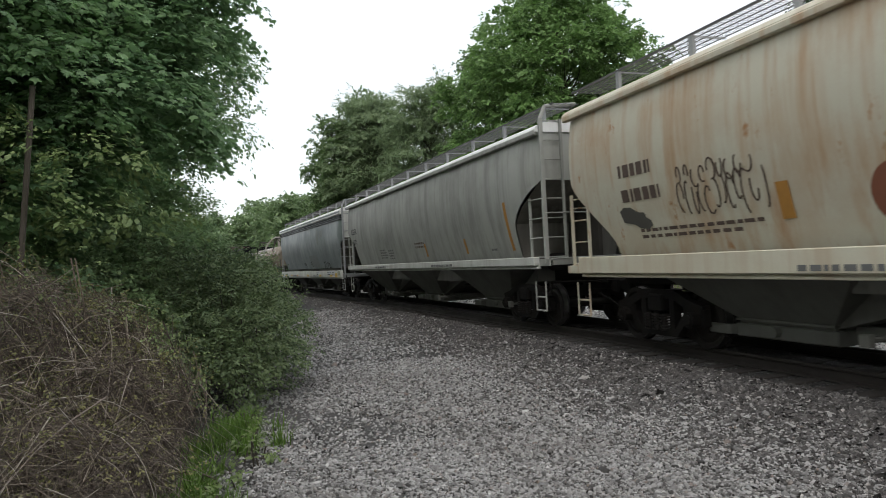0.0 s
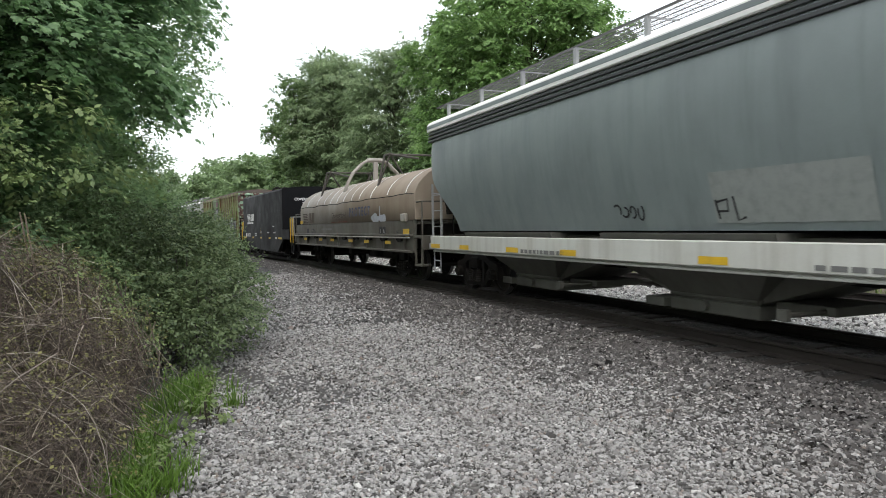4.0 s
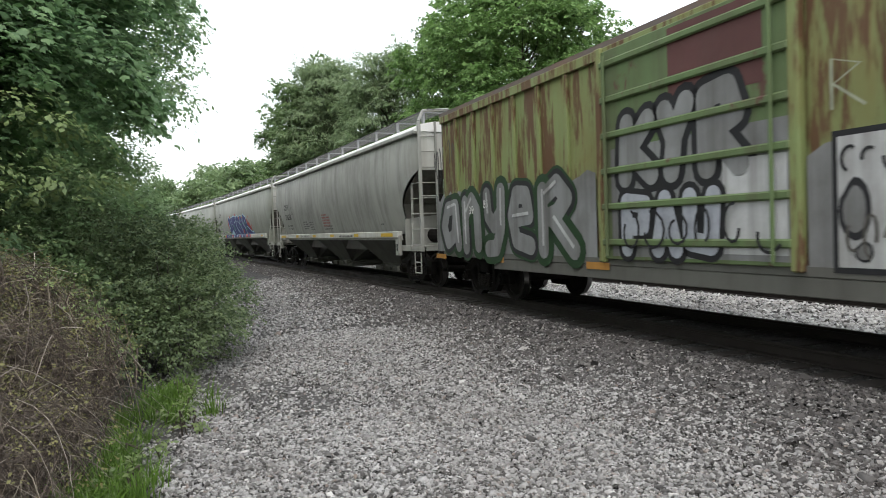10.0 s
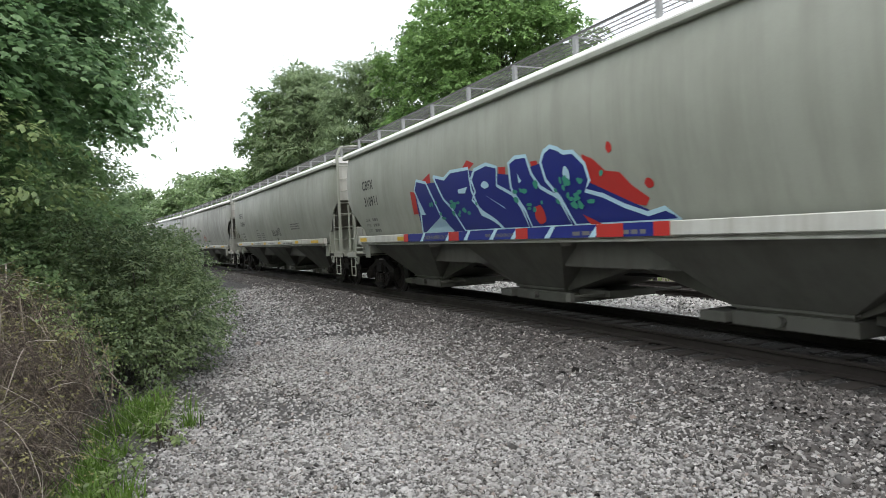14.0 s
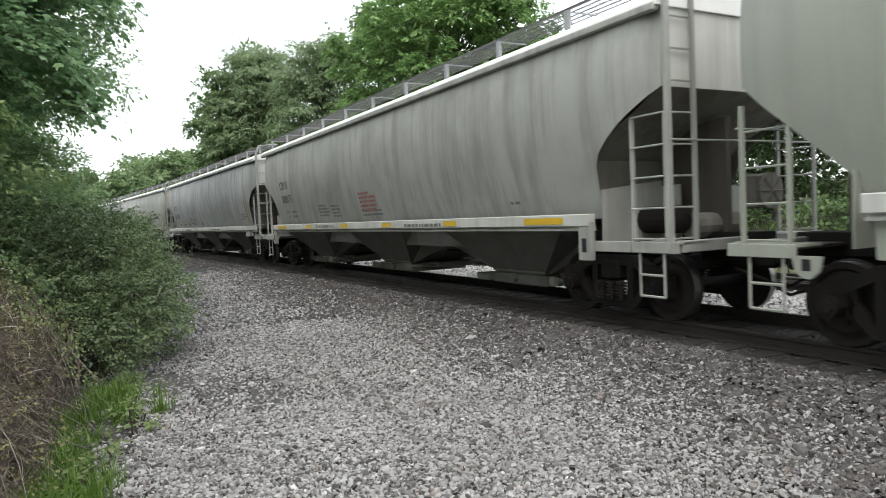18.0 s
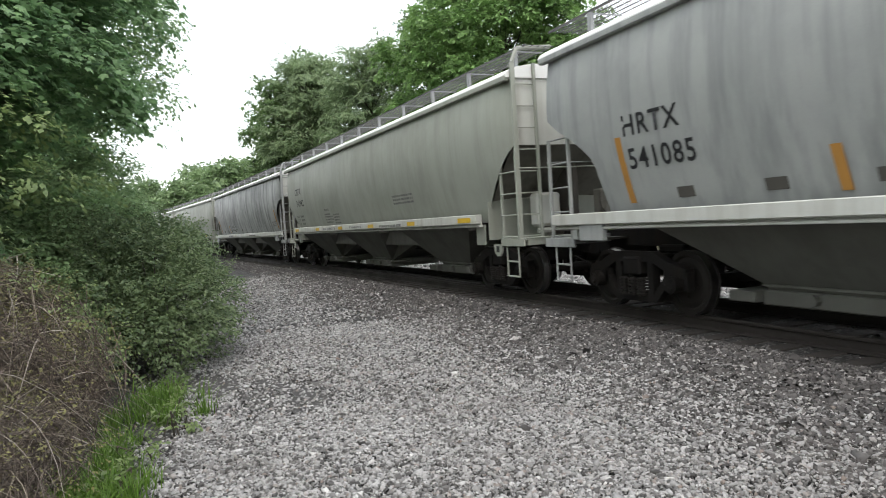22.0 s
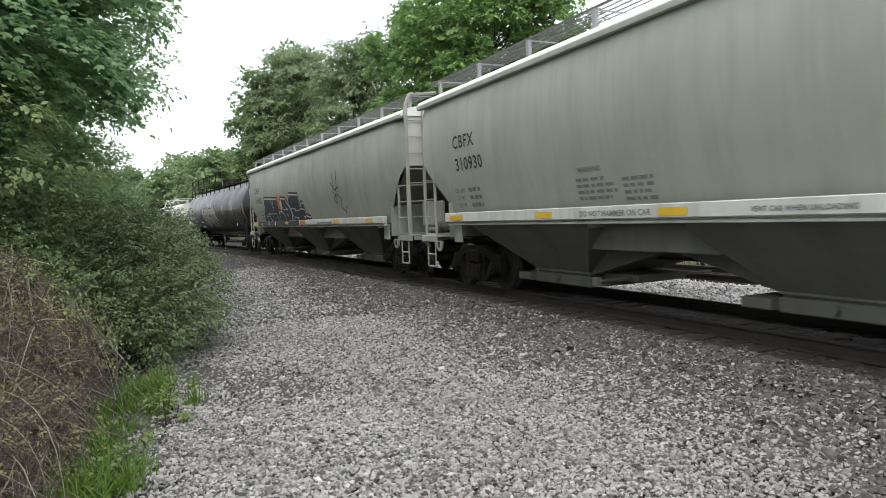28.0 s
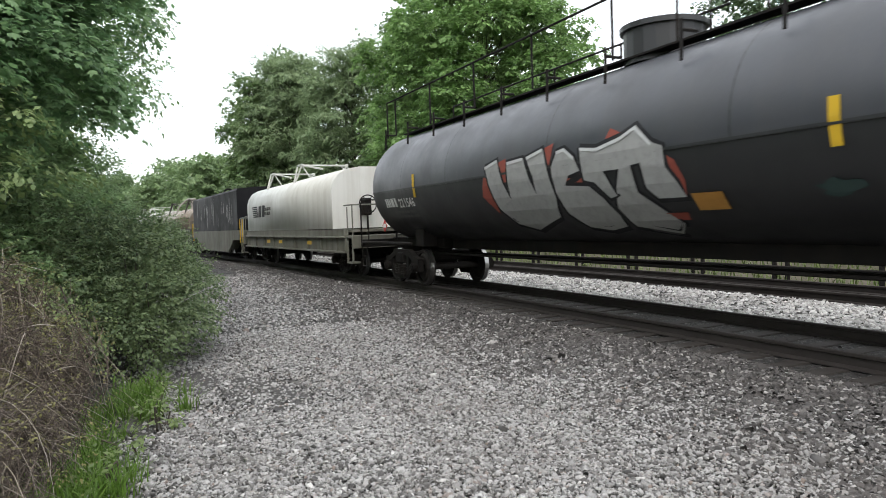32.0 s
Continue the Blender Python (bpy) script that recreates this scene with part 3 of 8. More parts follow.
def running_board(lb, side):
    def build():
        bm = bmesh.new()
        y = -lb / 2 - 0.2
        while y < lb / 2 + 0.15:
            box(bm, side * 0.95 - 0.3, side * 0.95 + 0.3, y, y + 0.008, 4.642, 4.648)
            y += 0.06
        for x in (0.65, 0.8, 0.95, 1.1):
            box(bm, side * x - 0.005, side * x + 0.005, -lb / 2 - 0.2, lb / 2 + 0.2, 4.638, 4.65)
        box(bm, side * 1.26 - 0.012, side * 1.26 + 0.012, -lb / 2 - 0.2, lb / 2 + 0.2, 4.63, 4.665)
        return bm
    return kept(f"running_board_{lb}_{side}", build)


def board_bracket():
    bm = bmesh.new()
    box(bm, -1.28, -1.22, -0.045, 0.045, 4.25, 4.63)
    box(bm, -1.28, -0.64, -0.008, 0.008, 4.61, 4.632)
    return bm


def hatch(lb):
    def build():
        bm = bmesh.new()
        n = 4
        for i in range(n):
            y0 = -lb / 2 + 0.5 + i * (lb - 1.0) / n
            box(bm, -0.32, 0.32, y0 + 0.05, y0 + (lb - 1.0) / n - 0.05, 4.36, 4.52, 0.04)
        return bm
    return kept(f"hatch_{lb}", build)


def sill_mesh(ls, lo, hi):
    def build():
        bm = bmesh.new()
        box(bm, -1.66, -1.52, -ls / 2, ls / 2, lo, hi, 0.012)
        box(bm, -1.60, -1.50, -ls / 2, ls / 2, lo - 0.07, lo - 0.03, 0.008)
        box(bm, -1.56, -1.52, -ls / 2, ls / 2, lo - 0.05, lo + 0.02)
        return bm
    return kept(f"sill_{ls}_{lo}_{hi}", build)


def pocket(front, back, near_front, near_back, flat):
    # one discharge hopper: an outer box that narrows downwards and inner sheets that slope up to the next one
    def build():
        bm = bmesh.new()
        rings = []
        for x, ya, yb, z in ((1.47, near_front, near_back, 1.42), (1.42, near_front, near_back, 1.30), (0.76, flat / 2, flat / 2, 0.50), (0.74, flat / 2, flat / 2, 0.44)):
            rings.append([(-x, yb, z), (x, yb, z), (x, -ya, z), (-x, -ya, z)])
        loft(bm, rings)
        slab(bm, [(-front, 1.34), (-front, 0.95), (-flat / 2, 0.46), (flat / 2, 0.46), (back, 0.95), (back, 1.34)], -0.7, 0.7, lambda u, v, t: (t, u, v))
        box(bm, -0.8, 0.8, -flat / 2 - 0.04, flat / 2 + 0.04, 0.485, 0.515)
        bmesh.ops.recalc_face_normals(bm, faces=bm.faces)
        return bm
    return kept(f"pocket_{front:.3f}_{back:.3f}_{flat}", build)


def saddle_plate(y0, y1):
    # sheet that closes the gap up to the next hopper
    def build():
        bm = bmesh.new()
        box(bm, -1.12, 1.12, y0, y1, 0.95, 1.36)
        return bm
    return kept(f"saddle_{y0:.3f}_{y1:.3f}", build)


def gate(flat):
    def build():
        bm = bmesh.new()
        box(bm, -0.78, 0.78, -flat / 2 - 0.06, flat / 2 + 0.06, 0.25, 0.44, 0.015)
        box(bm, -0.5, 0.5, -flat / 2 - 0.95, -flat / 2 - 0.06, 0.38, 0.5, 0.012)
        box(bm, -0.9, 0.2, flat / 2 + 0.06, flat / 2 + 0.5, 0.28, 0.42, 0.012)
        rod(bm, (-1.2, -flat / 2 - 0.8, 0.44), (1.2, -flat / 2 - 0.8, 0.44), 0.028, 6)
        box(bm, -1.24, -1.16, -flat / 2 - 0.87, -flat / 2 - 0.73, 0.37, 0.51)
        rod(bm, (-0.78, 0.1, 0.36), (-0.86, 0.1, 0.36), 0.07, 8)
        return bm
    return kept(f"gate_{flat}", build)


def hopper_end(lb, ls, style, pz):
    # end sill, corner decks and jacking lugs at the end that faces -y
    def build():
        bm = bmesh.new()
        e = -(lb / 2 + 0.22)
        box(bm, -1.45, 1.45, e, e + 0.08, pz, pz + 0.15, 0.01)
        for s in (-1, 1):
            x0, x1 = sorted((s * 1.53, s * 1.05))
            box(bm, x0, x1, e, e + 0.82, pz + 0.1, pz + 0.13)
            box(bm, s * 1.52 - 0.02, s * 1.52 + 0.02, e, e + 0.85, pz - 0.01, pz + 0.135, 0.006)
            lug = e + (0.98 if style == "corner" else 0.0)
            if style == "corner":
                # plate from the side sill down to the deck
                k = -lb / 2
                out = [(k + 1.4, 1.42), (k + 1.42, 1.0), (k + 1.78, 1.0), (k + 1.78, 1.38)]
                slab(bm, out, 0, 0.03, lambda u, v, t, s=s: (s * (1.43 + t), u, v))
                slab(bm, [(-0.17, 1.02), (0.17, 1.02), (0.13, 0.86), (0.05, 0.79), (-0.05, 0.79), (-0.13, 0.86)], 0, 0.04, lambda u, v, t, s=s: (s * (1.50 + t), lug + u, v))
            elif style == "bracket":
                box(bm, s * 1.53 - 0.03, s * 1.53 + 0.03, e + 0.8, -ls / 2 + 0.1, 0.99, 1.14, 0.008)
                box(bm, s * 1.6 - 0.05, s * 1.6 + 0.05, -ls / 2 - 0.02, -ls / 2 + 0.24, 0.86, 1.42, 0.012)
            elif style == "long":
                box(bm, s * 1.58 - 0.05, s * 1.58 + 0.05, e + 1.15, e + 1.75, 1.1, 1.40, 0.012)
                box(bm, s * 1.56 - 0.03, s * 1.56 + 0.03, e + 0.9, e + 1.05, 1.12, 1.40, 0.01)
        bmesh.ops.recalc_face_normals(bm, faces=bm.faces)
        return bm
    return kept(f"hopper_end_{lb}_{ls}_{style}_{pz}", build)


def bulkhead(lb):
    # pale upright plates across the car under the sloping sheet
    def build():
        bm = bmesh.new()
        y = -lb / 2 + 1.2
        for a, b in ((-1.47, -0.3), (0.3, 1.47)):
            slab(bm, [(a, 1.1), (b, 1.1), (b, 1.98), (a, 1.86)] if a < 0 else [(a, 1.1), (b, 1.1), (b, 1.86), (a, 1.98)], y, y + 0.02, lambda u, v, t: (u, t, v))
        for x in (-0.3, 0.3):
            box(bm, x - 0.02, x + 0.02, y - 0.35, y, 1.1, 1.9)
        bmesh.ops.recalc_face_normals(bm, faces=bm.faces)
        return bm
    return kept(f"bulkhead_{lb}", build)


def equipment_box():
    bm = bmesh.new()
    box(bm, -0.28, 0.28, 0.0, 0.3, 1.32, 1.98, 0.05)
    rod(bm, (-0.28, 0.02, 1.24), (0.28, 0.02, 1.24), 0.05, 8)
    return bm


def sill_slot():
    bm = bmesh.new()
    box(bm, -0.005, 0.005, -0.05, 0.05, -0.1, 0.1, 0.004)
    return bm


def end_walk(lb, z):
    def build():
        bm = bmesh.new()
        box(bm, -1.05, 1.05, -lb / 2 - 0.14, -lb / 2 + 0.35, z + 0.05, z + 0.09)
        return bm
    return kept(f"end_walk_{lb}_{z}", build)


def brake_gear():
    bm = bmesh.new()
    disc(bm, (0.75, 0.0, 1.75), 0.26, 0.05, 16, "Y")
    for i in range(8):
        a = math.pi * i / 4
        rod(bm, (0.75, -0.03, 1.75), (0.75 + 0.25 * math.cos(a), -0.03, 1.75 + 0.25 * math.sin(a)), 0.012, 5)
    box(bm, 0.55, 0.95, 0.05, 0.3, 1.5, 2.0, 0.03)
    rod(bm, (-0.5, 0.35, 1.3), (0.4, 0.35, 1.3), 0.18, 12)
    return bm


def step_mesh():
    bm = bmesh.new()
    for y in (0, 0.42):
        rod(bm, (0, y, 1.02), (0, y, 0.42), 0.018, 5)
    for z in (0.42, 0.7):
        rod(bm, (0, 0, z), (0, 0.42, z), 0.018, 5)
    return bm


def hopper(k, label, paint, sill_paint, pitch, cut="straight", ribs=0, lines=(), pockets=3, end_paint=None, seed=1, yellow=(8.2, 4.85, 1.9, -1.2, -4.3, -7.2), eave=None, sill_cut=3.9, truck=2.15, stencils=True, roof_paint=None, panel_paint=None, end=None, sill=None, strip=0.6):
    lb, ls = round(pitch - (1.3 if cut == 'round' else 1.12), 3), round(pitch - sill_cut, 3)
    end = end or ("bracket" if cut == "round" else "corner")
    lo, hi = sill or ((1.44, 1.63) if end == "corner" else (1.35, 1.53))
    ink_z = lo + 0.035
    pz = lo + 0.0 if end == "high" else 1.0
    car = tagged(new("hopper_car"), label, "freight car", group="cars of the freight train")
    link_mesh("body", hopper_body(lb, cut, ribs), paint, car)
    for r in (0, 180):
        s = link_mesh("end_panel", end_sheet(lb, cut, True), panel_paint or LIGHT_PAINT, car, "pale upper end sheet")
        s.matrix_local = pose(0, 0, 0, 0, 0, r)
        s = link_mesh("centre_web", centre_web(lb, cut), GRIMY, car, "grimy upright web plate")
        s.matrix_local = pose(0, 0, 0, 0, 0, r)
        if end == "corner":
            s = link_mesh("equipment_box", kept("equipment_box", equipment_box), LIGHT_PAINT, car, "pale rounded equipment box")
            s.matrix_local = pose(0, 0, 0, 0, 0, r) @ pose(-0.5, -lb / 2 + 0.45, 0)
        else:
            s = link_mesh("air_reservoir", kept("air_reservoir", air_reservoir), BLACK_STEEL, car)
            s.matrix_local = pose(0, 0, 0, 0, 0, r) @ pose(0, -lb / 2, 0)
        s = link_mesh("slope_sheet", end_sheet(lb, cut, False), SLOPE_GREY, car, "grimy sloping end sheet, darkened for the shade beneath it")
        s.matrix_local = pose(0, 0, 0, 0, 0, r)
        if end in ("corner", "bracket"):
            s = link_mesh("bulkhead", bulkhead(lb), end_paint or paint, car, "pale upright plate under the slope")
            s.matrix_local = pose(0, 0, 0, 0, 0, r)
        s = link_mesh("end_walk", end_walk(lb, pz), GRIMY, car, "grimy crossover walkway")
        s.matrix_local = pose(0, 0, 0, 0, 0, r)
    link_mesh("roof", hopper_roof(lb), roof_paint or ROOF_WHITE, car)
    link_mesh("eave_plate", eave_plate(lb), eave or paint, car)
    for s in (-1, 1):
        link_mesh("running_board", running_board(lb, s), GRATE, car, "open steel grating walkway")
    y = -lb / 2 + 0.2
    while y < lb / 2:
        for r in (0, 180):
            b = link_mesh("board_bracket", kept("board_bracket", board_bracket), GALV, car)
            b.matrix_local = pose(0, y, 0, 0, 0, r)
        y += 1.9
    link_mesh("hatch_covers", hatch(lb), GALV, car)
    for r in (0, 180):
        s = link_mesh("side_sill", sill_mesh(ls, lo, hi), sill_paint, car)
        s.matrix_local = pose(0, 0, 0, 0, 0, r)
        e = link_mesh("end_platform", hopper_end(lb, ls, end, round(pz, 2)), end_paint or paint, car)
        e.matrix_local = pose(0, 0, 0, 0, 0, r)
        bm = bmesh.new()
        rod(bm, (-1.5, -lb / 2 - 0.1, 2.42), (1.5, -lb / 2 - 0.1, 2.42), 0.014, 5)
        e = link_mesh("end_grab_bar", bm, end_paint or paint, car)
        e.matrix_local = pose(0, 0, 0, 0, 0, r)
        if end in ("corner", "bracket"):
            lug = (-(lb / 2 + 0.22) + 0.98, 0.93, 1.545) if end == "corner" else (-ls / 2 + 0.11, 1.08, 1.652)
            h = link_mesh("jack_slot", kept("sill_slot", sill_slot), BLACK_INK, car, "dark slot")
            h.matrix_local = pose(0, 0, 0, 0, 0, r) @ pose(-lug[2] if r == 0 else lug[2], lug[0], lug[1]) @ Matrix.Diagonal((1, 1, 0.6 if end == "corner" else 1, 1))
    plen = round(5.4 * pitch / 20.7, 3)
    for i in range(pockets):
        first, last = i == 0, i == pockets - 1
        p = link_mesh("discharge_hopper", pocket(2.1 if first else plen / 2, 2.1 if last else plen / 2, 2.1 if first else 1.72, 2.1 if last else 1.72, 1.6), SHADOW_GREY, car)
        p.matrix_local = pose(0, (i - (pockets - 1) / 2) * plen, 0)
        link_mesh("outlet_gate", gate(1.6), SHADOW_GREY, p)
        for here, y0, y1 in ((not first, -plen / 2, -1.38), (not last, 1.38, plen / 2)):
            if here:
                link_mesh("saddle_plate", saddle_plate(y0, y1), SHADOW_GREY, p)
    # ladders: at both ends of the near side, on the far side, and on the ends
    white = end_paint or paint
    low = ladder_mesh(0.58, pz + 0.05, 2.66 if cut == "straight" else 2.78, 0.4, 0.014, 0.04)
    tall = ladder_mesh(0.46, pz + 0.05, 4.35, 0.4, 0.014, 0.085, 0.05)
    for r in (0, 180):
        f = pose(0, 0, 0, 0, 0, r)
        for s in (-1, 1):
            a = link_mesh("side_ladder", low, white, car)
            a.matrix_local = f @ pose(s * 1.5, -lb / 2 - 0.02, 0)
        a = link_mesh("end_ladder", tall, white, car)
        a.matrix_local = f @ pose(-1.5, -lb / 2 - 0.07, 0, 0, 0, -90)
        for s in (-1, 1):
            a = link_mesh("step", kept("step", step_mesh), white, car)
            a.matrix_local = f @ pose(s * 1.5, -lb / 2 + 0.05, 0)
        bm = bmesh.new()
        zt = 4.35
        pipe(bm, [(-1.5, -lb / 2 - 0.07, zt), (-1.38, -lb / 2 - 0.07, zt + 0.26), (-0.65, -lb / 2 - 0.07, zt + 0.32)], 0.04, 6)
        h = link_mesh("roof_handrail", bm, white, car)
        h.matrix_local = f
    b = link_mesh("brake_gear", kept("brake_gear", brake_gear), SLOPE_GREY, car)
    b.matrix_local = pose(0, -lb / 2 + 0.15, 0)
    add_ends(car, lb / 2 + 0.3)
    sets = add_trucks(car, (-pitch / 2 + truck, pitch / 2 - truck))
    for i, y in enumerate(yellow):
        side_ink("reflector", patch_mesh(rect(0.5 if 0 < i < len(yellow) - 1 else strip, 0.1)), y, ink_z, 1.66, YELLOW, car, "yellow reflective strip")
    for text, size, y, z, ink in lines:
        side_ink("reporting_mark", writing(text, size, 1.12, 0.006), y, z, 0, ink, car, "stencilled car letters and number", wrap=hopper_width)
    if stencils:
        for j, (y, z, rows) in enumerate(((3.95, 2.02, (0.7, 0.95, 0.95, 0.8)), (2.85, 1.98, (0.65, 0.65, 0.6, 0.65)), (-3.2, 2.25, (1.4, 1.4, 1.4)) if cut == "straight" else (-6.15, 1.73, (0.35,)) if end != "long" else (-7.3, 1.98, (0.75, 0.8, 0.6)))):
            small(side_ink("small_stencil", bars_mesh(rows, seed + j, 0.05, 0.045), y, z, 0, GREY_INK, car, wrap=hopper_width))
    if lines and yellow:
        # weights and warnings that can be read
        y0, z0, rows = (8.25, 2.05, ("LD LMT", "LT WT", "CU FT")) if cut == "straight" else (7.35, 1.9, ("LD LMT", "LT WT"))
        for i, words in enumerate(rows):
            side_ink("weight_stencil", writing(words, 0.115, 1.15, 0.003), y0, z0 - 0.155 * i, 0, GREY_INK, car, "stencilled weight", wrap=hopper_width)
            small(side_ink("weight_figure", bars_mesh((0.5,), seed + i, 0.08), y0 - 0.6, z0 - 0.155 * i, 0, GREY_INK, car, wrap=hopper_width))
        side_ink("sill_warning", writing("DO NOT HAMMER ON CAR", 0.115, 1.1, 0.003), 3.6, ink_z + 0.01, 1.66, GREY_INK, car, "stencilled warning on the sill")
        if cut == "straight":
            side_ink("sill_warning", writing("VENT CAR WHEN UNLOADING", 0.08, 1.1, 0.003), 0.45, ink_z + 0.02, 1.66, GREY_INK, car, "stencilled warning on the sill")
            side_ink("warning_head", writing("WARNING", 0.11, 1.1, 0.004), 3.85, 2.16, 0, GREY_INK, car, "stencilled warning", wrap=hopper_width)
    else:
        small(side_ink("sill_stencil", bars_mesh((1.5,), seed + 9, 0.07), 4.0, ink_z, 1.66, GREY_INK, car))
    small(side_ink("sill_stencil", bars_mesh((1.7,), seed + 10, 0.06), -2.4, ink_z, 1.66, GREY_INK, car))
    TRAIN.append((car, k, pitch, sets))
    return car, lb


# ---- covered coil cars ----
def hood_mesh(key, prof, span):
    def build():
        bm = bmesh.new()
        loft(bm, [[(x, y, z) for x, z in prof] for y in span])
        return bm
    return kept(key, build)


ROUND_HOOD = [(-1.55, 1.77), (-1.55, 2.35)] + [(-1.55 * math.cos(a), 2.35 + 1.02 * math.sin(a)) for a in [math.pi * i / 16 for i in range(1, 16)]] + [(1.55, 2.35), (1.55, 1.77)]
TALL_HOOD = [(-1.6, 1.55), (-1.6, 3.58), (-1.53, 3.68), (-0.5, 3.78), (0.5, 3.78), (1.53, 3.68), (1.6, 3.58), (1.6, 1.55)]
WHITE_HOOD = [(-1.58, 1.5), (-1.58, 2.7), (-1.5, 3.0), (-1.32, 3.25), (-1.05, 3.4), (-0.6, 3.48), (0.6, 3.48), (1.05, 3.4), (1.32, 3.25), (1.5, 3.0), (1.58, 2.7), (1.58, 1.5)]


def lift_frame(wide, tall):
    # lifting yoke that arches across the hood
    def build():
        bm = bmesh.new()
        for y in (-0.05, 0.05):
            half_arch = [(1.08, -0.42), (0.95, 0.0), (0.78, 0.4), (0.6, 0.62), (0.45, 0.82), (0.28, 0.93)]
            pipe(bm, [(-wide * u, y * 1.6, tall * v) for u, v in half_arch] + [(0, y, tall * 0.97)] + [(wide * u, y * 1.6, tall * v) for u, v in half_arch[::-1]], 0.05, 8)
        box(bm, -wide * 0.3, wide * 0.3, -0.1, 0.1, tall * 0.86, tall * 1.05, 0.05)
        box(bm, -0.09, 0.09, -0.08, 0.08, 0.0, tall * 0.9, 0.02)
        return bm
    return kept(f"lift_{wide}_{tall}", build)


def stand_frame():
    # trestle on the hood: one foot low on the side, two legs up to a short bar, and a long arm
    bm = bmesh.new()
    for s in (-1, 1):
        foot = (s * 1.27, 0, -0.42)
        for dy in (-0.3, 0.3):
            rod(bm, foot, (s * 0.92, dy, 0.6), 0.035, 6)
        rod(bm, (s * 0.92, -0.34, 0.6), (s * 0.92, 0.34, 0.6), 0.04, 6)
        rod(bm, (s * 0.5, -0.25, -0.05), (s * 0.92, -0.28, 0.58), 0.032, 6)
    rod(bm, (-0.92, -0.3, 0.58), (-0.6, -1.9, 0.3), 0.035, 6)
    rod(bm, (-0.92, -0.3, 0.58), (0.92, -0.3, 0.58), 0.03, 6)
    return bm


def girder(key, half, z0, z1, belly=None):
    def build():
        bm = bmesh.new()
        for s in (-1, 1):
            if belly is None:
                box(bm, s * 1.52 - 0.05, s * 1.52 + 0.05, -half, half, z0, z1)
                box(bm, s * 1.56 - 0.1, s * 1.56 + 0.1, -half, half, z0, z0 + 0.06, 0.01)
                box(bm, s * 1.58 - 0.1, s * 1.58 + 0.1, -half, half, z0 + 0.46, z0 + 0.52, 0.01)
                for i in range(9):
                    y = -half + 0.6 + i * (2 * half - 1.2) / 8
                    box(bm, s * 1.6 - 0.04, s * 1.6 + 0.04, y - 0.02, y + 0.02, z0 + 0.06, z0 + 0.46)
            else:
                out = [(-half, z1), (half, z1), (half, z0), (half - 1.4, z0), (half - 2.7, belly), (-half + 2.7, belly), (-half + 1.4, z0), (-half, z0)]
                slab(bm, out, 0, 0.1, lambda u, v, t, s=s: (s * (1.52 + t), u, v))
        box(bm, -1.5, 1.5, -half, half, z1 - 0.1, z1 - 0.02)
        box(bm, -1.3, 1.3, -half + 2.9, half - 2.9, max(0.5, (belly or z0) + 0.02), z1 - 0.1)
        return bm
    return kept(key, build)


def end_deck(half, z):
    def build():
        bm = bmesh.new()
        box(bm, -1.55, 1.55, -half - 0.85, -half, z, z + 0.08, 0.01)
        box(bm, -1.55, 1.55, -half - 0.9, -half - 0.8, z - 0.3, z + 0.08, 0.01)
        box(bm, -1.55, -1.5, -half - 0.85, -half - 0.8, z - 0.75, z)
        box(bm, -1.55, -1.5, -half - 0.4, -half - 0.35, z - 0.75, z)
        box(bm, -1.56, -1.3, -half - 0.85, -half - 0.35, z - 0.75, z - 0.7)
        return bm
    return kept(f"end_deck_{half}_{z}", build)


def end_rails(half, z):
    def build():
        bm = bmesh.new()
        y = -half - 0.8
        pipe(bm, [(-1.5, y, z), (-1.5, y, z + 1.0), (-1.5, y + 0.7, z + 1.0)], 0.022, 6)
        pipe(bm, [(1.5, y, z), (1.5, y, z + 1.0), (1.5, y + 0.7, z + 1.0)], 0.022, 6)
        rod(bm, (-1.5, y, z + 1.0), (1.5, y, z + 1.0), 0.022, 6)
        rod(bm, (-1.5, y + 0.45, z - 0.4), (-1.5, y + 0.45, z + 0.95), 0.02, 6)
        return bm
    return kept(f"end_rails_{half}_{z}", build)


def brake_wheel():
    bm = bmesh.new()
    n = 20
    pts = [(0.29 * math.cos(2 * math.pi * i / n), 0, 0.29 * math.sin(2 * math.pi * i / n)) for i in range(n + 1)]
    pipe(bm, pts, 0.02, 5)
    for i in range(6):
        a = math.pi * i / 3
        rod(bm, (0, 0.05, 0), (0.28 * math.cos(a), 0, 0.28 * math.sin(a)), 0.014, 5)
    box(bm, -0.14, 0.14, 0.04, 0.3, -0.35, 0.2, 0.02)
    rod(bm, (0, 0.1, -0.3), (0, 0.1, -1.0), 0.02, 5)
    return bm


def emblem(car, y, z, x, size, ink):
    # a railway emblem drawn as bare stripes and slanted blocks
    for i in range(6):
        h = size * 0.1
        side_ink("emblem_stripe", patch_mesh([(0.0 + 0.09 * i * size, 0), (size * (2.1 + 0.05 * i), 0), (size * (2.2 + 0.05 * i), h), (0.04 * size + 0.09 * i * size, h)]), y, z + size * (0.88 - 0.175 * i), x, ink, car)
    for u, w in ((2.55, 0.42), (3.15, 0.36), (3.85, 1.05)):
        side_ink("emblem_block", patch_mesh([(0, 0), (w * size, 0), ((w + 0.25) * size, size), (0.25 * size, size)]), y - u * size, z, x, ink, car)


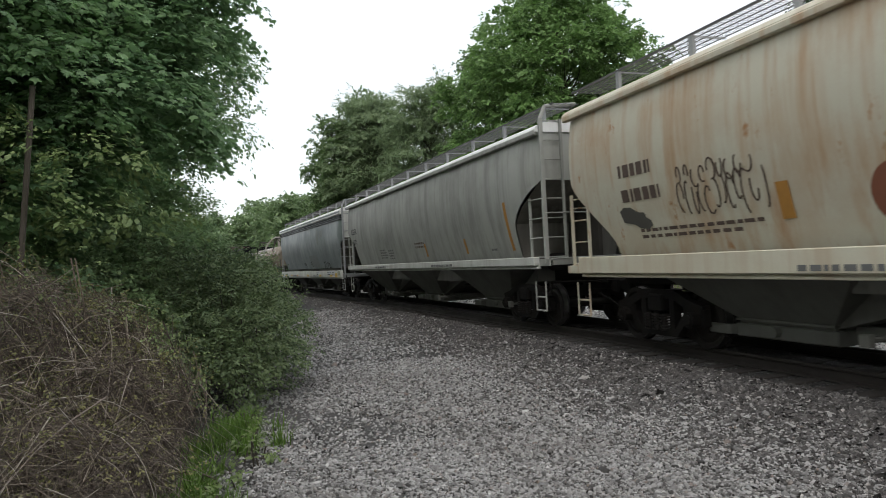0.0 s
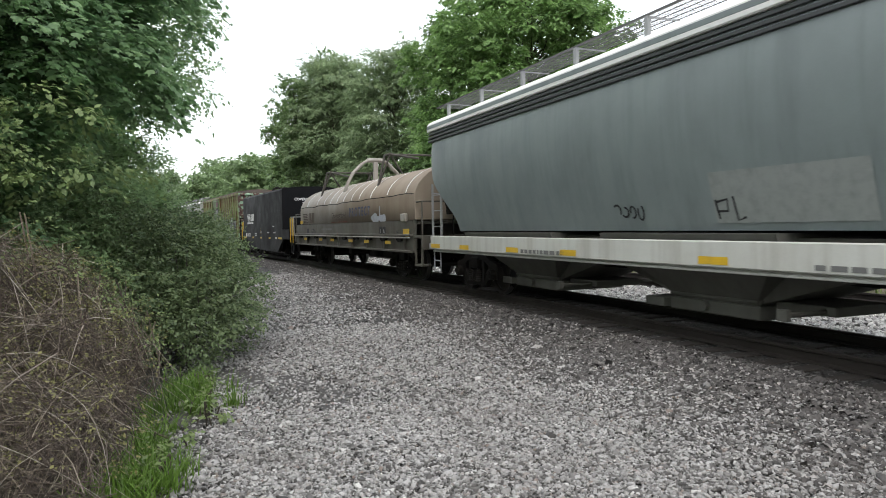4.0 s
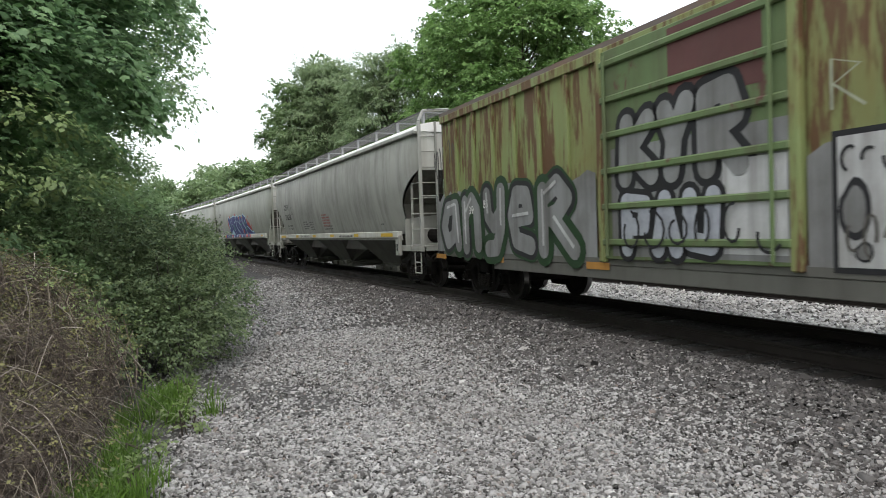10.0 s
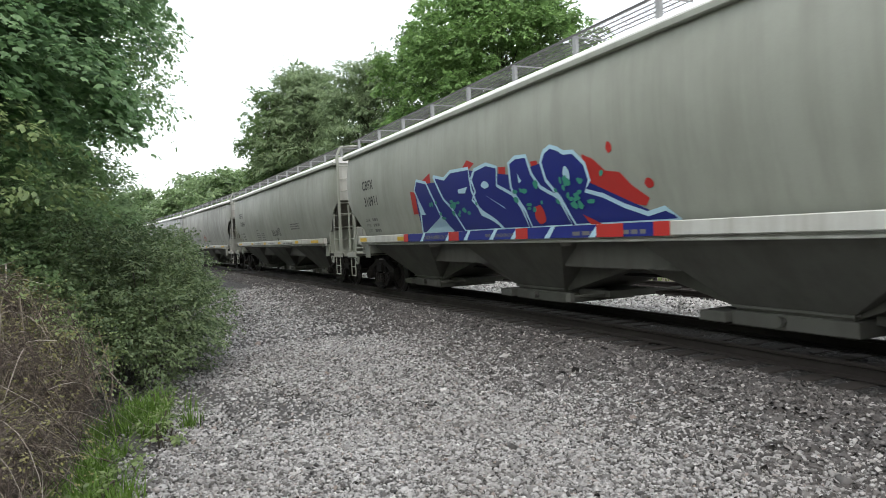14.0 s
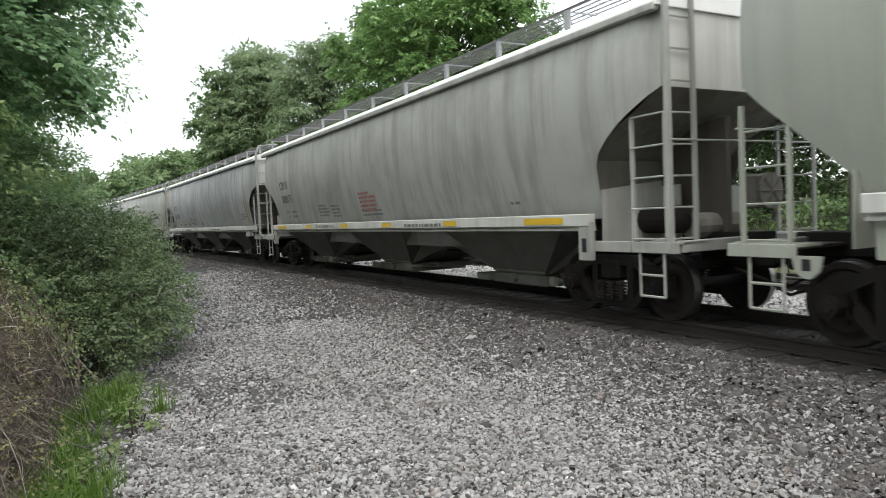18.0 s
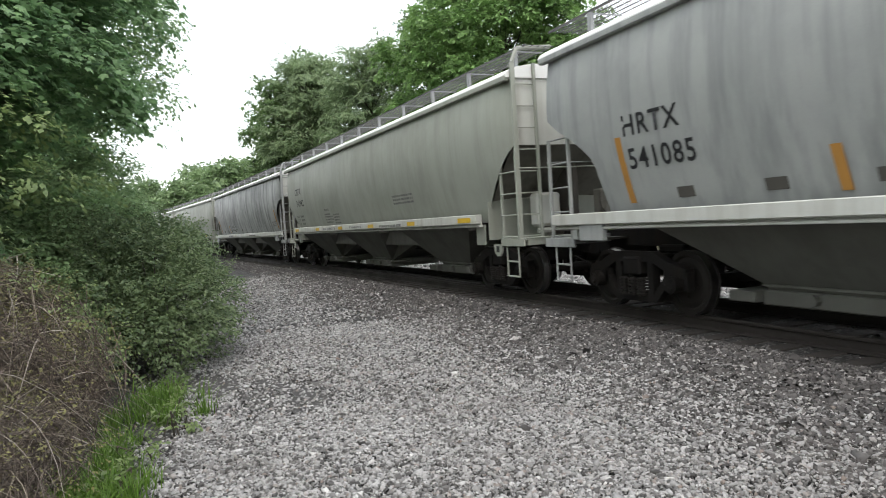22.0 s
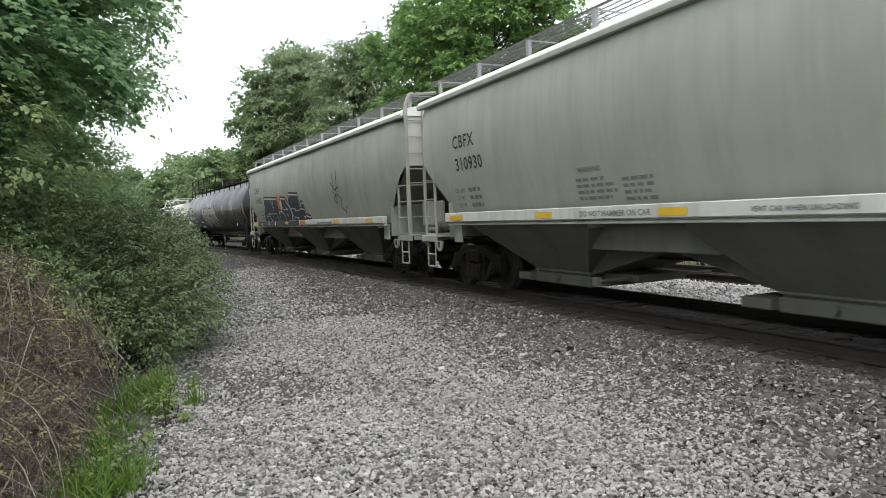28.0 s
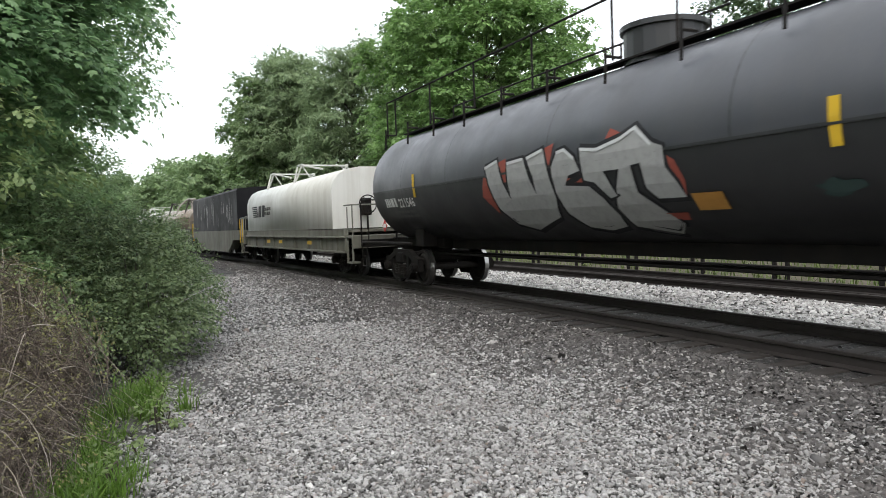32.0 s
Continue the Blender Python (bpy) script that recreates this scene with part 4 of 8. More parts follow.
def coil_car(k, label, pitch, style, paints, seed, span=None, trucks=None):
    hood_paint, frame_paint = paints
    car = tagged(new("coil_car"), label, "freight car", group="cars of the freight train")
    half = pitch / 2 - 1.05
    span = span or (-half, half)
    mid = (span[0] + span[1]) / 2
    hl = (span[1] - span[0]) / 2
    if style == "round":
        hood = link_mesh("hood", hood_mesh(f"round_hood_{span}", ROUND_HOOD, span), hood_paint, car, "rounded tan steel hood")
        smooth_sides(hood.data)
        link_mesh("girder", girder(f"girder_{half}", half + 0.3, 0.85, 1.75), frame_paint, car)
        deck = 1.25

        def stake_pocket():
            bm = bmesh.new()
            slab(bm, [(-0.27, 0.1), (0.27, 0.1), (0.2, 0.02), (0.08, -0.03), (-0.2, 0.0)], 0, 0.09, lambda u, v, t: (-1.575 - t, u, v))
            bmesh.ops.recalc_face_normals(bm, faces=bm.faces)
            return bm
        for i in range(10):
            p = link_mesh("stake_pocket", kept("stake_pocket", stake_pocket), BLACK_STEEL, car, "dark stake pocket")
            p.matrix_local = pose(0, -6.6 + 1.45 * i, 1.17)
        for y in (-6.9, -5.3, -3.67, -2.41, -1.47, -0.46, 0.47, 1.4, 2.4, 3.63, 5.4):
            bm = bmesh.new()
            pts = [(-1.565 * math.cos(a), y, 2.35 + 1.035 * math.sin(a)) for a in [math.pi * (0.06 + 0.88 * j / 16) for j in range(17)]]
            for a, b in zip(pts, pts[1:]):
                va = [bm.verts.new((p[0], p[1] + s * 0.035, p[2])) for p, s in ((a, -1), (a, 1), (b, 1), (b, -1))]
                bm.faces.new(va)
            part("hood_band", bm, SILVER, car, "bright seam strap over the hood")
        bm = bmesh.new()
        rng = random.Random(seed)
        pts = [(-1.585, mid - hl + i * hl / 12, 2.49 + rng.uniform(-0.02, 0.02)) for i in range(25)]
        pipe(bm, pts, 0.014, 5)
        part("hood_cable", bm, BLACK_STEEL, car)
        top = 3.37
        for y in (-3.7, 3.85):
            f = link_mesh("lifting_stand", kept("stand_frame", stand_frame), GRIMY, car)
            f.matrix_local = pose(0, y, top - 0.02)
        f = link_mesh("lifting_yoke", lift_frame(1.15, 0.88), YOKE_PAINT, car)
        f.matrix_local = pose(0, 0.34, top - 0.05)
    elif style == "tall":
        hood = link_mesh("hood", hood_mesh(f"tall_hood_{span}", TALL_HOOD, span), hood_paint, car, "tall black box-shaped steel hood")
        link_mesh("girder", girder(f"belly_{half}", half + 0.25, 1.05, 1.55, 0.38), frame_paint, car)
        deck = 1.15
        f = link_mesh("lifting_ring", kept("ring", ring_mesh), BLACK_STEEL, car)
        f.matrix_local = pose(0, mid + hl * 0.25, 3.95)
        bm = bmesh.new()
        box(bm, -1.615, -1.6, span[0], span[1], 2.55, 2.58)
        box(bm, -1.618, -1.6, span[0], span[1], 1.57, 1.62)
        part("hood_seam", bm, hood_paint, car)
    else:
        hood = link_mesh("hood", hood_mesh(f"white_hood_{span}", WHITE_HOOD, span), hood_paint, car, "off-white steel hood with rounded shoulders")
        smooth_sides(hood.data)
        link_mesh("girder", girder(f"wgirder_{half}", half + 0.25, 0.75, 1.48), frame_paint, car)
        deck = 1.2
        for y in (mid - hl * 0.1, mid + hl * 0.6):
            f = link_mesh("lifting_stand", kept("stand_frame", stand_frame), LIGHT_PAINT, car)
            f.matrix_local = pose(0, y, 3.42)
    for r in (0, 180):
        d = link_mesh("end_deck", end_deck(half, deck), frame_paint, car)
        d.matrix_local = pose(0, 0, 0, 0, 0, r)
        d = link_mesh("end_handrail", end_rails(half, deck), GALV if style == "tall" else frame_paint, car)
        d.matrix_local = pose(0, 0, 0, 0, 0, r)
    if style == "tall":
        for r in (0, 180):
            for x, dy in ((-1.56, -0.82), (-1.56, -0.3), (1.56, -0.82), (1.56, -0.3)):
                bm = bmesh.new()
                box(bm, x - 0.02, x + 0.02, -half + dy - 0.02, -half + dy + 0.02, deck - 0.25, deck + 0.95, 0.01)
                g = part("grab_post", bm, YELLOW, car, "yellow grab post")
                g.matrix_local = pose(0, 0, 0, 0, 0, r)
    w = link_mesh("brake_wheel", kept("brake_wheel", brake_wheel), BLACK_STEEL, car)
    w.matrix_local = pose(-0.5, span[0] - 0.35, 2.25)
    add_ends(car, half + 0.6)
    sets = add_trucks(car, trucks or (-pitch / 2 + 2.3, pitch / 2 - 2.3))
    TRAIN.append((car, k, pitch, sets))
    return car, half


def ring_mesh():
    bm = bmesh.new()
    for x in (-0.25, 0.25):
        pts = [(x + 0.3 * math.cos(math.pi * i / 8), 0.05 if x > 0 else -0.05, 0.3 * math.sin(math.pi * i / 8) - 0.12) for i in range(9)]
        pipe(bm, pts, 0.06, 6)
    return bm


def smooth_sides(me):
    me.polygons.foreach_set("use_smooth", [len(p.vertices) == 4 for p in me.polygons])


# ---- boxcar ----
def boxcar(k, label, pitch):
    car = tagged(new("boxcar"), label, "freight car", group="cars of the freight train")
    half, w, z0, z1 = 8.45, 1.55, 0.98, 4.2
    bm = bmesh.new()
    box(bm, -w, w, -half, half, z0, z1)
    part("body", bm, BOX_PAINT, car, "faded green and yellow sides streaked with rust")
    bm = bmesh.new()
    loft(bm, [[(x, y, z) for x, z in ((-1.6, 4.16), (-1.6, 4.24), (-0.8, 4.36), (0, 4.42), (0.8, 4.36), (1.6, 4.24), (1.6, 4.16))] for y in (-half - 0.05, half + 0.05)])
    part("roof", bm, ROOF_RUST, car)
    bm = bmesh.new()
    for e in (-1, 1):
        box(bm, e * 1.585 - 0.03, e * 1.585 + 0.03, -half, half, 4.0, 4.16, 0.01)
    part("top_chord", bm, BOX_PAINT, car)

    def side_post():
        bm = bmesh.new()
        box(bm, -0.055, 0.01, -0.05, 0.05, z0 + 0.05, z1 - 0.02, 0.015)
        return bm
    y = -half + 0.75
    while y < half:
        if abs(y - 0.4) > 1.9:
            for s in (-1, 1):
                sp = link_mesh("side_post", kept("side_post", side_post), BOX_PAINT, car)
                sp.matrix_local = pose(s * w, y, 0, 0, 0, 0 if s < 0 else 180)
        y += 0.9
    # corrugated ends: a plain sheet with rows of pressed ribs
    def end_rib():
        bm = bmesh.new()
        box(bm, -0.46, 0.46, -0.12, 0.02, -0.085, 0.085, 0.05)
        return bm
    for r, name in ((0, "front_end"), (180, "rear_end")):
        bm = bmesh.new()
        box(bm, -w - 0.003, w + 0.003, -half - 0.03, -half + 0.03, z0, z1)
        sheet = part(name, bm, END_PAINT, car, "ribbed steel end with patches of rust red and mint green")
        sheet.matrix_local = pose(0, 0, 0, 0, 0, r)
        for i in range(9):
            for j in (-1, 0, 1):
                rib = link_mesh("end_rib", kept("end_rib", end_rib), END_PAINT, sheet)
                rib.matrix_local = pose(0.98 * j, -half, z0 + 0.18 + i * (z1 - z0 - 0.35) / 8)
    # sliding door
    door = None
    bm = bmesh.new()
    box(bm, -w - 0.1, -w - 0.03, -1.3, 2.1, z0 + 0.05, z1 - 0.12, 0.01)
    door = part("door", bm, DOOR_PAINT, car, "sliding door in dark red and green")
    for i in range(6):
        bm = bmesh.new()
        z = z0 + 0.3 + i * 0.52
        box(bm, -w - 0.15, -w - 0.1, -1.25, 2.05, z - 0.05, z + 0.05, 0.02)
        part("door_rib", bm, DOOR_PAINT, door)
    for y in (-1.3, 2.1):
        bm = bmesh.new()
        box(bm, -w - 0.13, -w - 0.02, y - 0.07, y + 0.07, z0, z1 - 0.05, 0.015)
        part("door_post", bm, BOX_PAINT, car)
    for y in (-1.05, 1.9):
        bm = bmesh.new()
        rod(bm, (-w - 0.17, y, z0 + 0.1), (-w - 0.17, y, z1 - 0.2), 0.025, 6)
        part("door_lock_rod", bm, DOOR_PAINT, door)
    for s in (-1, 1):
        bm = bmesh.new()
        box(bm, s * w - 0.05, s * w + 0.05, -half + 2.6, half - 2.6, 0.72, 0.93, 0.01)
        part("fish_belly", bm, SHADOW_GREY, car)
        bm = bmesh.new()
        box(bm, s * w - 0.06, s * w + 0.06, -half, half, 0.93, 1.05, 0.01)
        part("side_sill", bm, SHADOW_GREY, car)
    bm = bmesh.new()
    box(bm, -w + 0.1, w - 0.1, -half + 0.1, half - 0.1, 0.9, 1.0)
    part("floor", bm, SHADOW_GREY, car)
    for r in (0, 180):
        f = pose(0, 0, 0, 0, 0, r)
        a = link_mesh("side_ladder", ladder_mesh(0.45, 1.0, 2.9), BOX_PAINT, car)
        a.matrix_local = f @ pose(-w - 0.05, -half + 0.15, 0)
        a = link_mesh("step", kept("step", step_mesh), BLACK_STEEL, car)
        a.matrix_local = f @ pose(-w, -half + 0.15, 0)
        bm = bmesh.new()
        box(bm, -w, w, -half - 0.45, -half, 0.95, 1.05, 0.01)
        rod(bm, (-w, -half - 0.25, 1.85), (w, -half - 0.25, 1.85), 0.02, 6)
        box(bm, -w, w, -half - 0.36, -half - 0.28, 2.32, 2.4)
        for x in (-w + 0.04, -0.6, 0.6, w - 0.04):
            box(bm, x - 0.03, x + 0.03, -half - 0.35, -half - 0.29, 1.0, 2.36)
        a = part("end_platform", bm, BLACK_STEEL, car)
        a.matrix_local = f
    bm = bmesh.new()
    pipe(bm, [(-0.3, -half - 0.35, 1.05), (-0.3, -half - 0.35, 1.9)], 0.035, 6)
    pipe(bm, [(0.75, -half - 0.35, 1.05), (0.75, -half - 0.35, 1.9)], 0.035, 6)
    part("end_rail", bm, YELLOW, car)
    w2 = link_mesh("brake_wheel", kept("brake_wheel", brake_wheel), BLACK_STEEL, car)
    w2.matrix_local = pose(-0.35, -half - 0.25, 1.75)
    add_ends(car, half + 0.4)
    sets = add_trucks(car, (-pitch / 2 + 2.4, pitch / 2 - 2.2))
    TRAIN.append((car, k, pitch, sets))
    return car, half, w


# ---- tank car ----
def tank_car(k, label, pitch):
    car = tagged(new("tank_car"), label, "freight car", group="cars of the freight train")
    half, r, zc = pitch / 2 - 0.95, 1.45, 2.58
    n = 48
    ends = ((0.0, 0.06), (0.06, 0.4), (0.16, 0.68), (0.28, 0.86), (0.38, 0.95), (0.47, 0.99), (0.55, 1.0))
    stations = [(-half + d, kk) for d, kk in ends] + [(0.0, 1.0)] + [(half - d, kk) for d, kk in ends[::-1]]
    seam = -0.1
    for name, a0, a1, paint, label in (("upper_shell", seam, math.pi - seam, TANK_DUSTY_SHEEN, "dusty black upper half of the tank with sky sheen in its colour"), ("lower_shell", math.pi - seam, 2 * math.pi + seam, TANK_PAINT, "glossy black lower half of the tank")):
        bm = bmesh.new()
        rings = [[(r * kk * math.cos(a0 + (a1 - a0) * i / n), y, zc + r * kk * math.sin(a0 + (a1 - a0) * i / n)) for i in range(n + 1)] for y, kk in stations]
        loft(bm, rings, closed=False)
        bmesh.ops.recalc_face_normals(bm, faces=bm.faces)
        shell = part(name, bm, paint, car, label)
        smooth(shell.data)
    bm = bmesh.new()
    for s in (-1, 1):
        box(bm, s * (r * math.cos(seam) + 0.004) - 0.008, s * (r * math.cos(seam) + 0.004) + 0.008, -half + 0.5, half - 0.5, zc + r * math.sin(seam) - 0.02, zc + r * math.sin(seam) + 0.02)
    part("jacket_seam", bm, TANK_PAINT, car)
    for y in (-half * 0.62, -half * 0.25, half * 0.12, half * 0.5, half * 0.75):
        bm = bmesh.new()
        rings = [[((r + 0.004) * math.cos(2 * math.pi * i / n), y + d, zc + (r + 0.004) * math.sin(2 * math.pi * i / n)) for i in range(n)] for d in (-0.012, 0.012)]
        loft(bm, rings, caps=False)
        part("weld_seam", bm, TANK_PAINT, car)
    bm = bmesh.new()
    rod(bm, (0, 0, zc + r - 0.1), (0, 0, zc + r + 0.42), 0.62, 20)
    rod(bm, (0, 0, zc + r + 0.42), (0, 0, zc + r + 0.5), 0.68, 20)
    part("valve_dome", bm, TANK_PAINT, car)
    bm = bmesh.new()
    for s in (-1, 1):
        box(bm, s * 0.5 - 0.14, s * 0.5 + 0.14, -half + 0.9, half - 0.9, zc + r - 0.03, zc + r)
        y = -half + 0.9
        while y < half - 0.5:
            pipe(bm, [(s * 0.8, y, zc + r - 0.02), (s * 1.08, y, zc + r - 0.02), (s * 1.1, y, zc + 1.02)], 0.025, 5)
            rod(bm, (s * 1.08, y, zc + r - 0.04), (s * 1.08, y + 0.0, zc + r + 0.12), 0.025, 5)
            y += 1.55
    part("walkway", bm, BLACK_STEEL, car)
    bm = bmesh.new()
    for s in (-1, 1):
        rod(bm, (s * 1.02, -0.4, zc + r + 0.85), (s * 1.02, half - 0.7, zc + r + 0.85), 0.022, 6)
        y = 0.0
        while y < half - 0.5:
            rod(bm, (s * 1.02, y, zc + r - 0.1), (s * 1.02, y, zc + r + 0.85), 0.022, 6)
            y += 2.2
        rod(bm, (s * 1.02, half - 0.7, zc + r - 0.1), (s * 1.02, half - 0.7, zc + r + 0.85), 0.022, 6)
        pipe(bm, [(s * 0.9, -1.2, zc + r - 0.1), (s * 0.9, -1.2, zc + r + 0.9), (s * 0.9, -0.9, zc + r + 1.0), (s * 0.9, -0.4, zc + r + 0.85)], 0.02, 6)
    part("handrail", bm, BLACK_STEEL, car)
    for e in (-1, 1):
        bm = bmesh.new()
        y0, y1 = sorted((e * (half - 2.9), e * (half + 0.55)))
        box(bm, -0.5, 0.5, y0, y1, 0.95, 1.2, 0.02)
        box(bm, -1.5, 1.5, e * (half + 0.45) - 0.08, e * (half + 0.45) + 0.08, 0.95, 1.17, 0.01)
        for s in (-1, 1):
            rod(bm, (s * 1.5, e * (half - 3.2), 1.1), (s * 1.5, e * (half + 0.4), 1.1), 0.035, 6)
            box(bm, s * 1.5 - 0.04, s * 1.5 + 0.04, e * (half + 0.1) - 0.25, e * (half + 0.1) + 0.25, 1.08, 1.12)
            pipe(bm, [(s * 1.5, e * (half + 0.45), 1.1), (s * 1.5, e * (half + 0.45), 2.2), (s * 1.45, e * (half + 0.4), 2.3), (s * 1.45, e * (half - 0.25), 2.3)], 0.022, 6)
            rod(bm, (s * 1.5, e * (half - 0.15), 1.1), (s * 1.5, e * (half - 0.15), 2.0), 0.02, 6)
        box(bm, -0.9, 0.9, e * (half - 2.3) - 0.25, e * (half - 2.3) + 0.25, 0.98, 1.45, 0.02)
        rod(bm, (-1.45, e * (half + 0.3), 2.3), (1.45, e * (half + 0.3), 2.3), 0.02, 6)
        part("stub_sill", bm, BLACK_STEEL, car)
    for e in (-1, 1):
        a = link_mesh("end_ladder", ladder_mesh(0.42, 1.15, 3.7), BLACK_STEEL, car)
        a.matrix_local = pose(-0.55, e * (half + 0.12), 0, 0, 0, -90)
        a = link_mesh("step", kept("step", step_mesh), BLACK_STEEL, car)
        a.matrix_local = pose(-1.5, e * (half + 0.2) - 0.2, 0)
    add_ends(car, half + 0.5)
    sets = add_trucks(car, (-pitch / 2 + 2.4, pitch / 2 - 2.4))
    TRAIN.append((car, k, pitch, sets))

    def wrap(z):
        return math.sqrt(max(0.01, (r + 0.003) ** 2 - (z - zc) ** 2))
    return car, half, wrap


# ---- paints of the cars ----
YOKE_PAINT = surface("yoke_grey", (0.33, 0.31, 0.28), 0.6, stain=(0.2, 0.17, 0.14), streak=0.5)
SILVER = plain("bright_strap", (0.75, 0.75, 0.73), 0.4, 0.2, 0.5)
CBFX_GREY = surface("hopper_grey", (0.335, 0.35, 0.30), 0.5, stain=(0.21, 0.215, 0.18), streak=0.4, blotch=0.3, dent=0.1)
CBFX_OLD = surface("hopper_grey_streaked", (0.37, 0.375, 0.342), 0.55, stain=(0.17, 0.167, 0.15), streak=0.6, blotch=0.4)
HRTX_BLUE = surface("hopper_bluegrey", (0.345, 0.355, 0.342), 0.5, stain=(0.17, 0.18, 0.18), streak=0.75, blotch=0.4)
SLATE_DARK = surface("slate_dark", (0.045, 0.05, 0.052), 0.55, stain=(0.03, 0.033, 0.034))
PATCH_WHITE = plain("patch_white", (0.5, 0.53, 0.54), 0.6)
SLATE = surface("hopper_slate", (0.20, 0.235, 0.235), 0.42, stain=(0.11, 0.13, 0.135), streak=0.4)
RUSTY_CREAM = surface("hopper_cream", (0.56, 0.53, 0.42), 0.55, stain=(0.40, 0.23, 0.11), streak=0.8, blotch=0.55, spots=((0.38, 0.20, 0.09), 0.61))
TAN = surface("hood_tan", (0.27, 0.225, 0.175), 0.55, stain=(0.17, 0.125, 0.09), streak=0.3, blotch=0.5)
COIL_FRAME = surface("frame_grey", (0.10, 0.097, 0.082), 0.65, stain=(0.06, 0.048, 0.036), streak=0.75, blotch=0.7)
HOOD_BLACK = surface("hood_black", (0.0045, 0.005, 0.0065), 0.6, stain=(0.009, 0.009, 0.010), streak=0.4, blotch=0.3, gloss=0.15)
HOOD_WORN = surface("hood_black_scraped", (0.009, 0.009, 0.011), 0.55, stain=(0.016, 0.016, 0.017), streak=0.6, blotch=0.3, gloss=0.15)
HOOD_WHITE = surface("hood_white", (0.70, 0.70, 0.66), 0.5, stain=(0.42, 0.40, 0.34), streak=0.4, blotch=0.35)
FRAME_DIRTY = surface("frame_dirty", (0.16, 0.16, 0.13), 0.7, stain=(0.07, 0.06, 0.045), streak=0.6)
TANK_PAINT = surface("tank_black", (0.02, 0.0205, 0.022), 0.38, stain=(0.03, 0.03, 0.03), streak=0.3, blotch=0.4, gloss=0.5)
# dust on the upper jacket; the sky's bluish sheen is mixed into the colour
TANK_DUSTY_SHEEN = surface("tank_dusty_sheen_black", (0.042, 0.045, 0.055), 0.42, stain=(0.06, 0.06, 0.062), streak=0.35, blotch=0.6, gloss=0.6)
BOX_PAINT = surface("boxcar_green", (0.20, 0.25, 0.095), 0.7, stain=(0.19, 0.155, 0.055), streak=0.6, blotch=0.6, drips=(0.10, 0.042, 0.02))
END_PAINT = surface("boxcar_end", (0.105, 0.045, 0.038), 0.65, stain=(0.05, 0.028, 0.025), streak=0.5, spots=((0.27, 0.40, 0.28), 0.485))
DOOR_PAINT = surface("boxcar_door", (0.11, 0.17, 0.065), 0.65, stain=(0.07, 0.05, 0.035), streak=0.5, spots=((0.10, 0.05, 0.035), 0.60))
MAROON = surface("maroon_paint", (0.10, 0.035, 0.032), 0.65, stain=(0.06, 0.035, 0.03), streak=0.4)
ROOF_RUST = surface("roof_rust", (0.12, 0.10, 0.09), 0.7, stain=(0.2, 0.12, 0.08), streak=0.2, blotch=0.7)
BLUE_SPRAY = plain("spray_blue", (0.016, 0.026, 0.19), 0.5, 0, 0.15)
SKY_SPRAY = plain("spray_pale_blue", (0.45, 0.66, 0.78), 0.5, 0, 0.15)
RED_SPRAY = plain("spray_red", (0.45, 0.035, 0.03), 0.5, 0, 0.15)
GREEN_SPRAY = plain("spray_green", (0.05, 0.28, 0.20), 0.5, 0, 0.15)
NAVY_SPRAY = plain("spray_navy", (0.006, 0.011, 0.019), 0.5, 0, 0.15)
WHITE_SPRAY = plain("spray_white", (0.55, 0.56, 0.56), 0.55, 0, 0.4)
WORN_SPRAY = surface("spray_worn_white", (0.52, 0.53, 0.53), 0.65, stain=(0.14, 0.13, 0.115), streak=0.75, blotch=0.6)
WORN_SILVER = surface("spray_worn_silver", (0.23, 0.235, 0.235), 0.6, stain=(0.07, 0.066, 0.058), streak=0.75, blotch=0.7)
GREY_SPRAY = plain("spray_silver", (0.36, 0.36, 0.35), 0.5, 0.1, 0.5)
ORANGE_SPRAY = plain("spray_orange", (0.60, 0.19, 0.04), 0.5, 0, 0.2)
SOOT_INK = plain("sooty_mark", (0.085, 0.08, 0.07), 0.7)
BROWN_INK = plain("brown_mark", (0.11, 0.08, 0.065), 0.7)
RUST_INK = plain("rust_mark", (0.22, 0.085, 0.05), 0.7)
BLUE_FADED = plain("faded_blue_mark", (0.085, 0.095, 0.15), 0.7, 0, 0.7)
SKY_FADED = plain("faded_pale_blue", (0.36, 0.38, 0.42), 0.7, 0, 0.6)
ORANGE_FADED = plain("faded_orange", (0.42, 0.21, 0.05), 0.7)
WHITE_FADED = plain("faded_white", (0.34, 0.36, 0.27), 0.7, 0, 0.8)
RED_FADED = plain("faded_red", (0.28, 0.07, 0.05), 0.6, 0, 0.5)
TEAL_FADED = plain("faded_teal", (0.035, 0.06, 0.055), 0.7)
PATCH_GREY = plain("patch_grey", (0.26, 0.28, 0.27), 0.7, 0, 0.6)
DARKGREEN = plain("spray_dark_green", (0.02, 0.05, 0.02), 0.6)
CREAM_SILL = surface("cream_sill", (0.62, 0.59, 0.47), 0.55, stain=(0.42, 0.28, 0.16), streak=0.5)
HRTX_DARK = surface("hopper_bluegrey_dark", (0.37, 0.38, 0.373), 0.5, stain=(0.11, 0.115, 0.115), streak=0.95, blotch=0.5)

# ---- the train, front to back; the numbers are the coupler planes along the train ----
PLANES = [-7.6, 12.2, 31.5, 50.5, 67.0, 82.2, 101.3, 121.8, 142.7, 163.4, 184.2, 205.7, 226.1, 247.05, 267.9, 288.8, 310.9, 326.8, 342.4, 358.0, 373.8]


def pitch(k):
    return round(PLANES[k + 1] - PLANES[k], 3)


def marks(a, b, y=8.05, z=2.95, size=0.36, ink=None):
    ink = ink or BLACK_INK
    return ((a, size, y, z, ink), (b, size, y - 0.03, z - 0.46, ink))


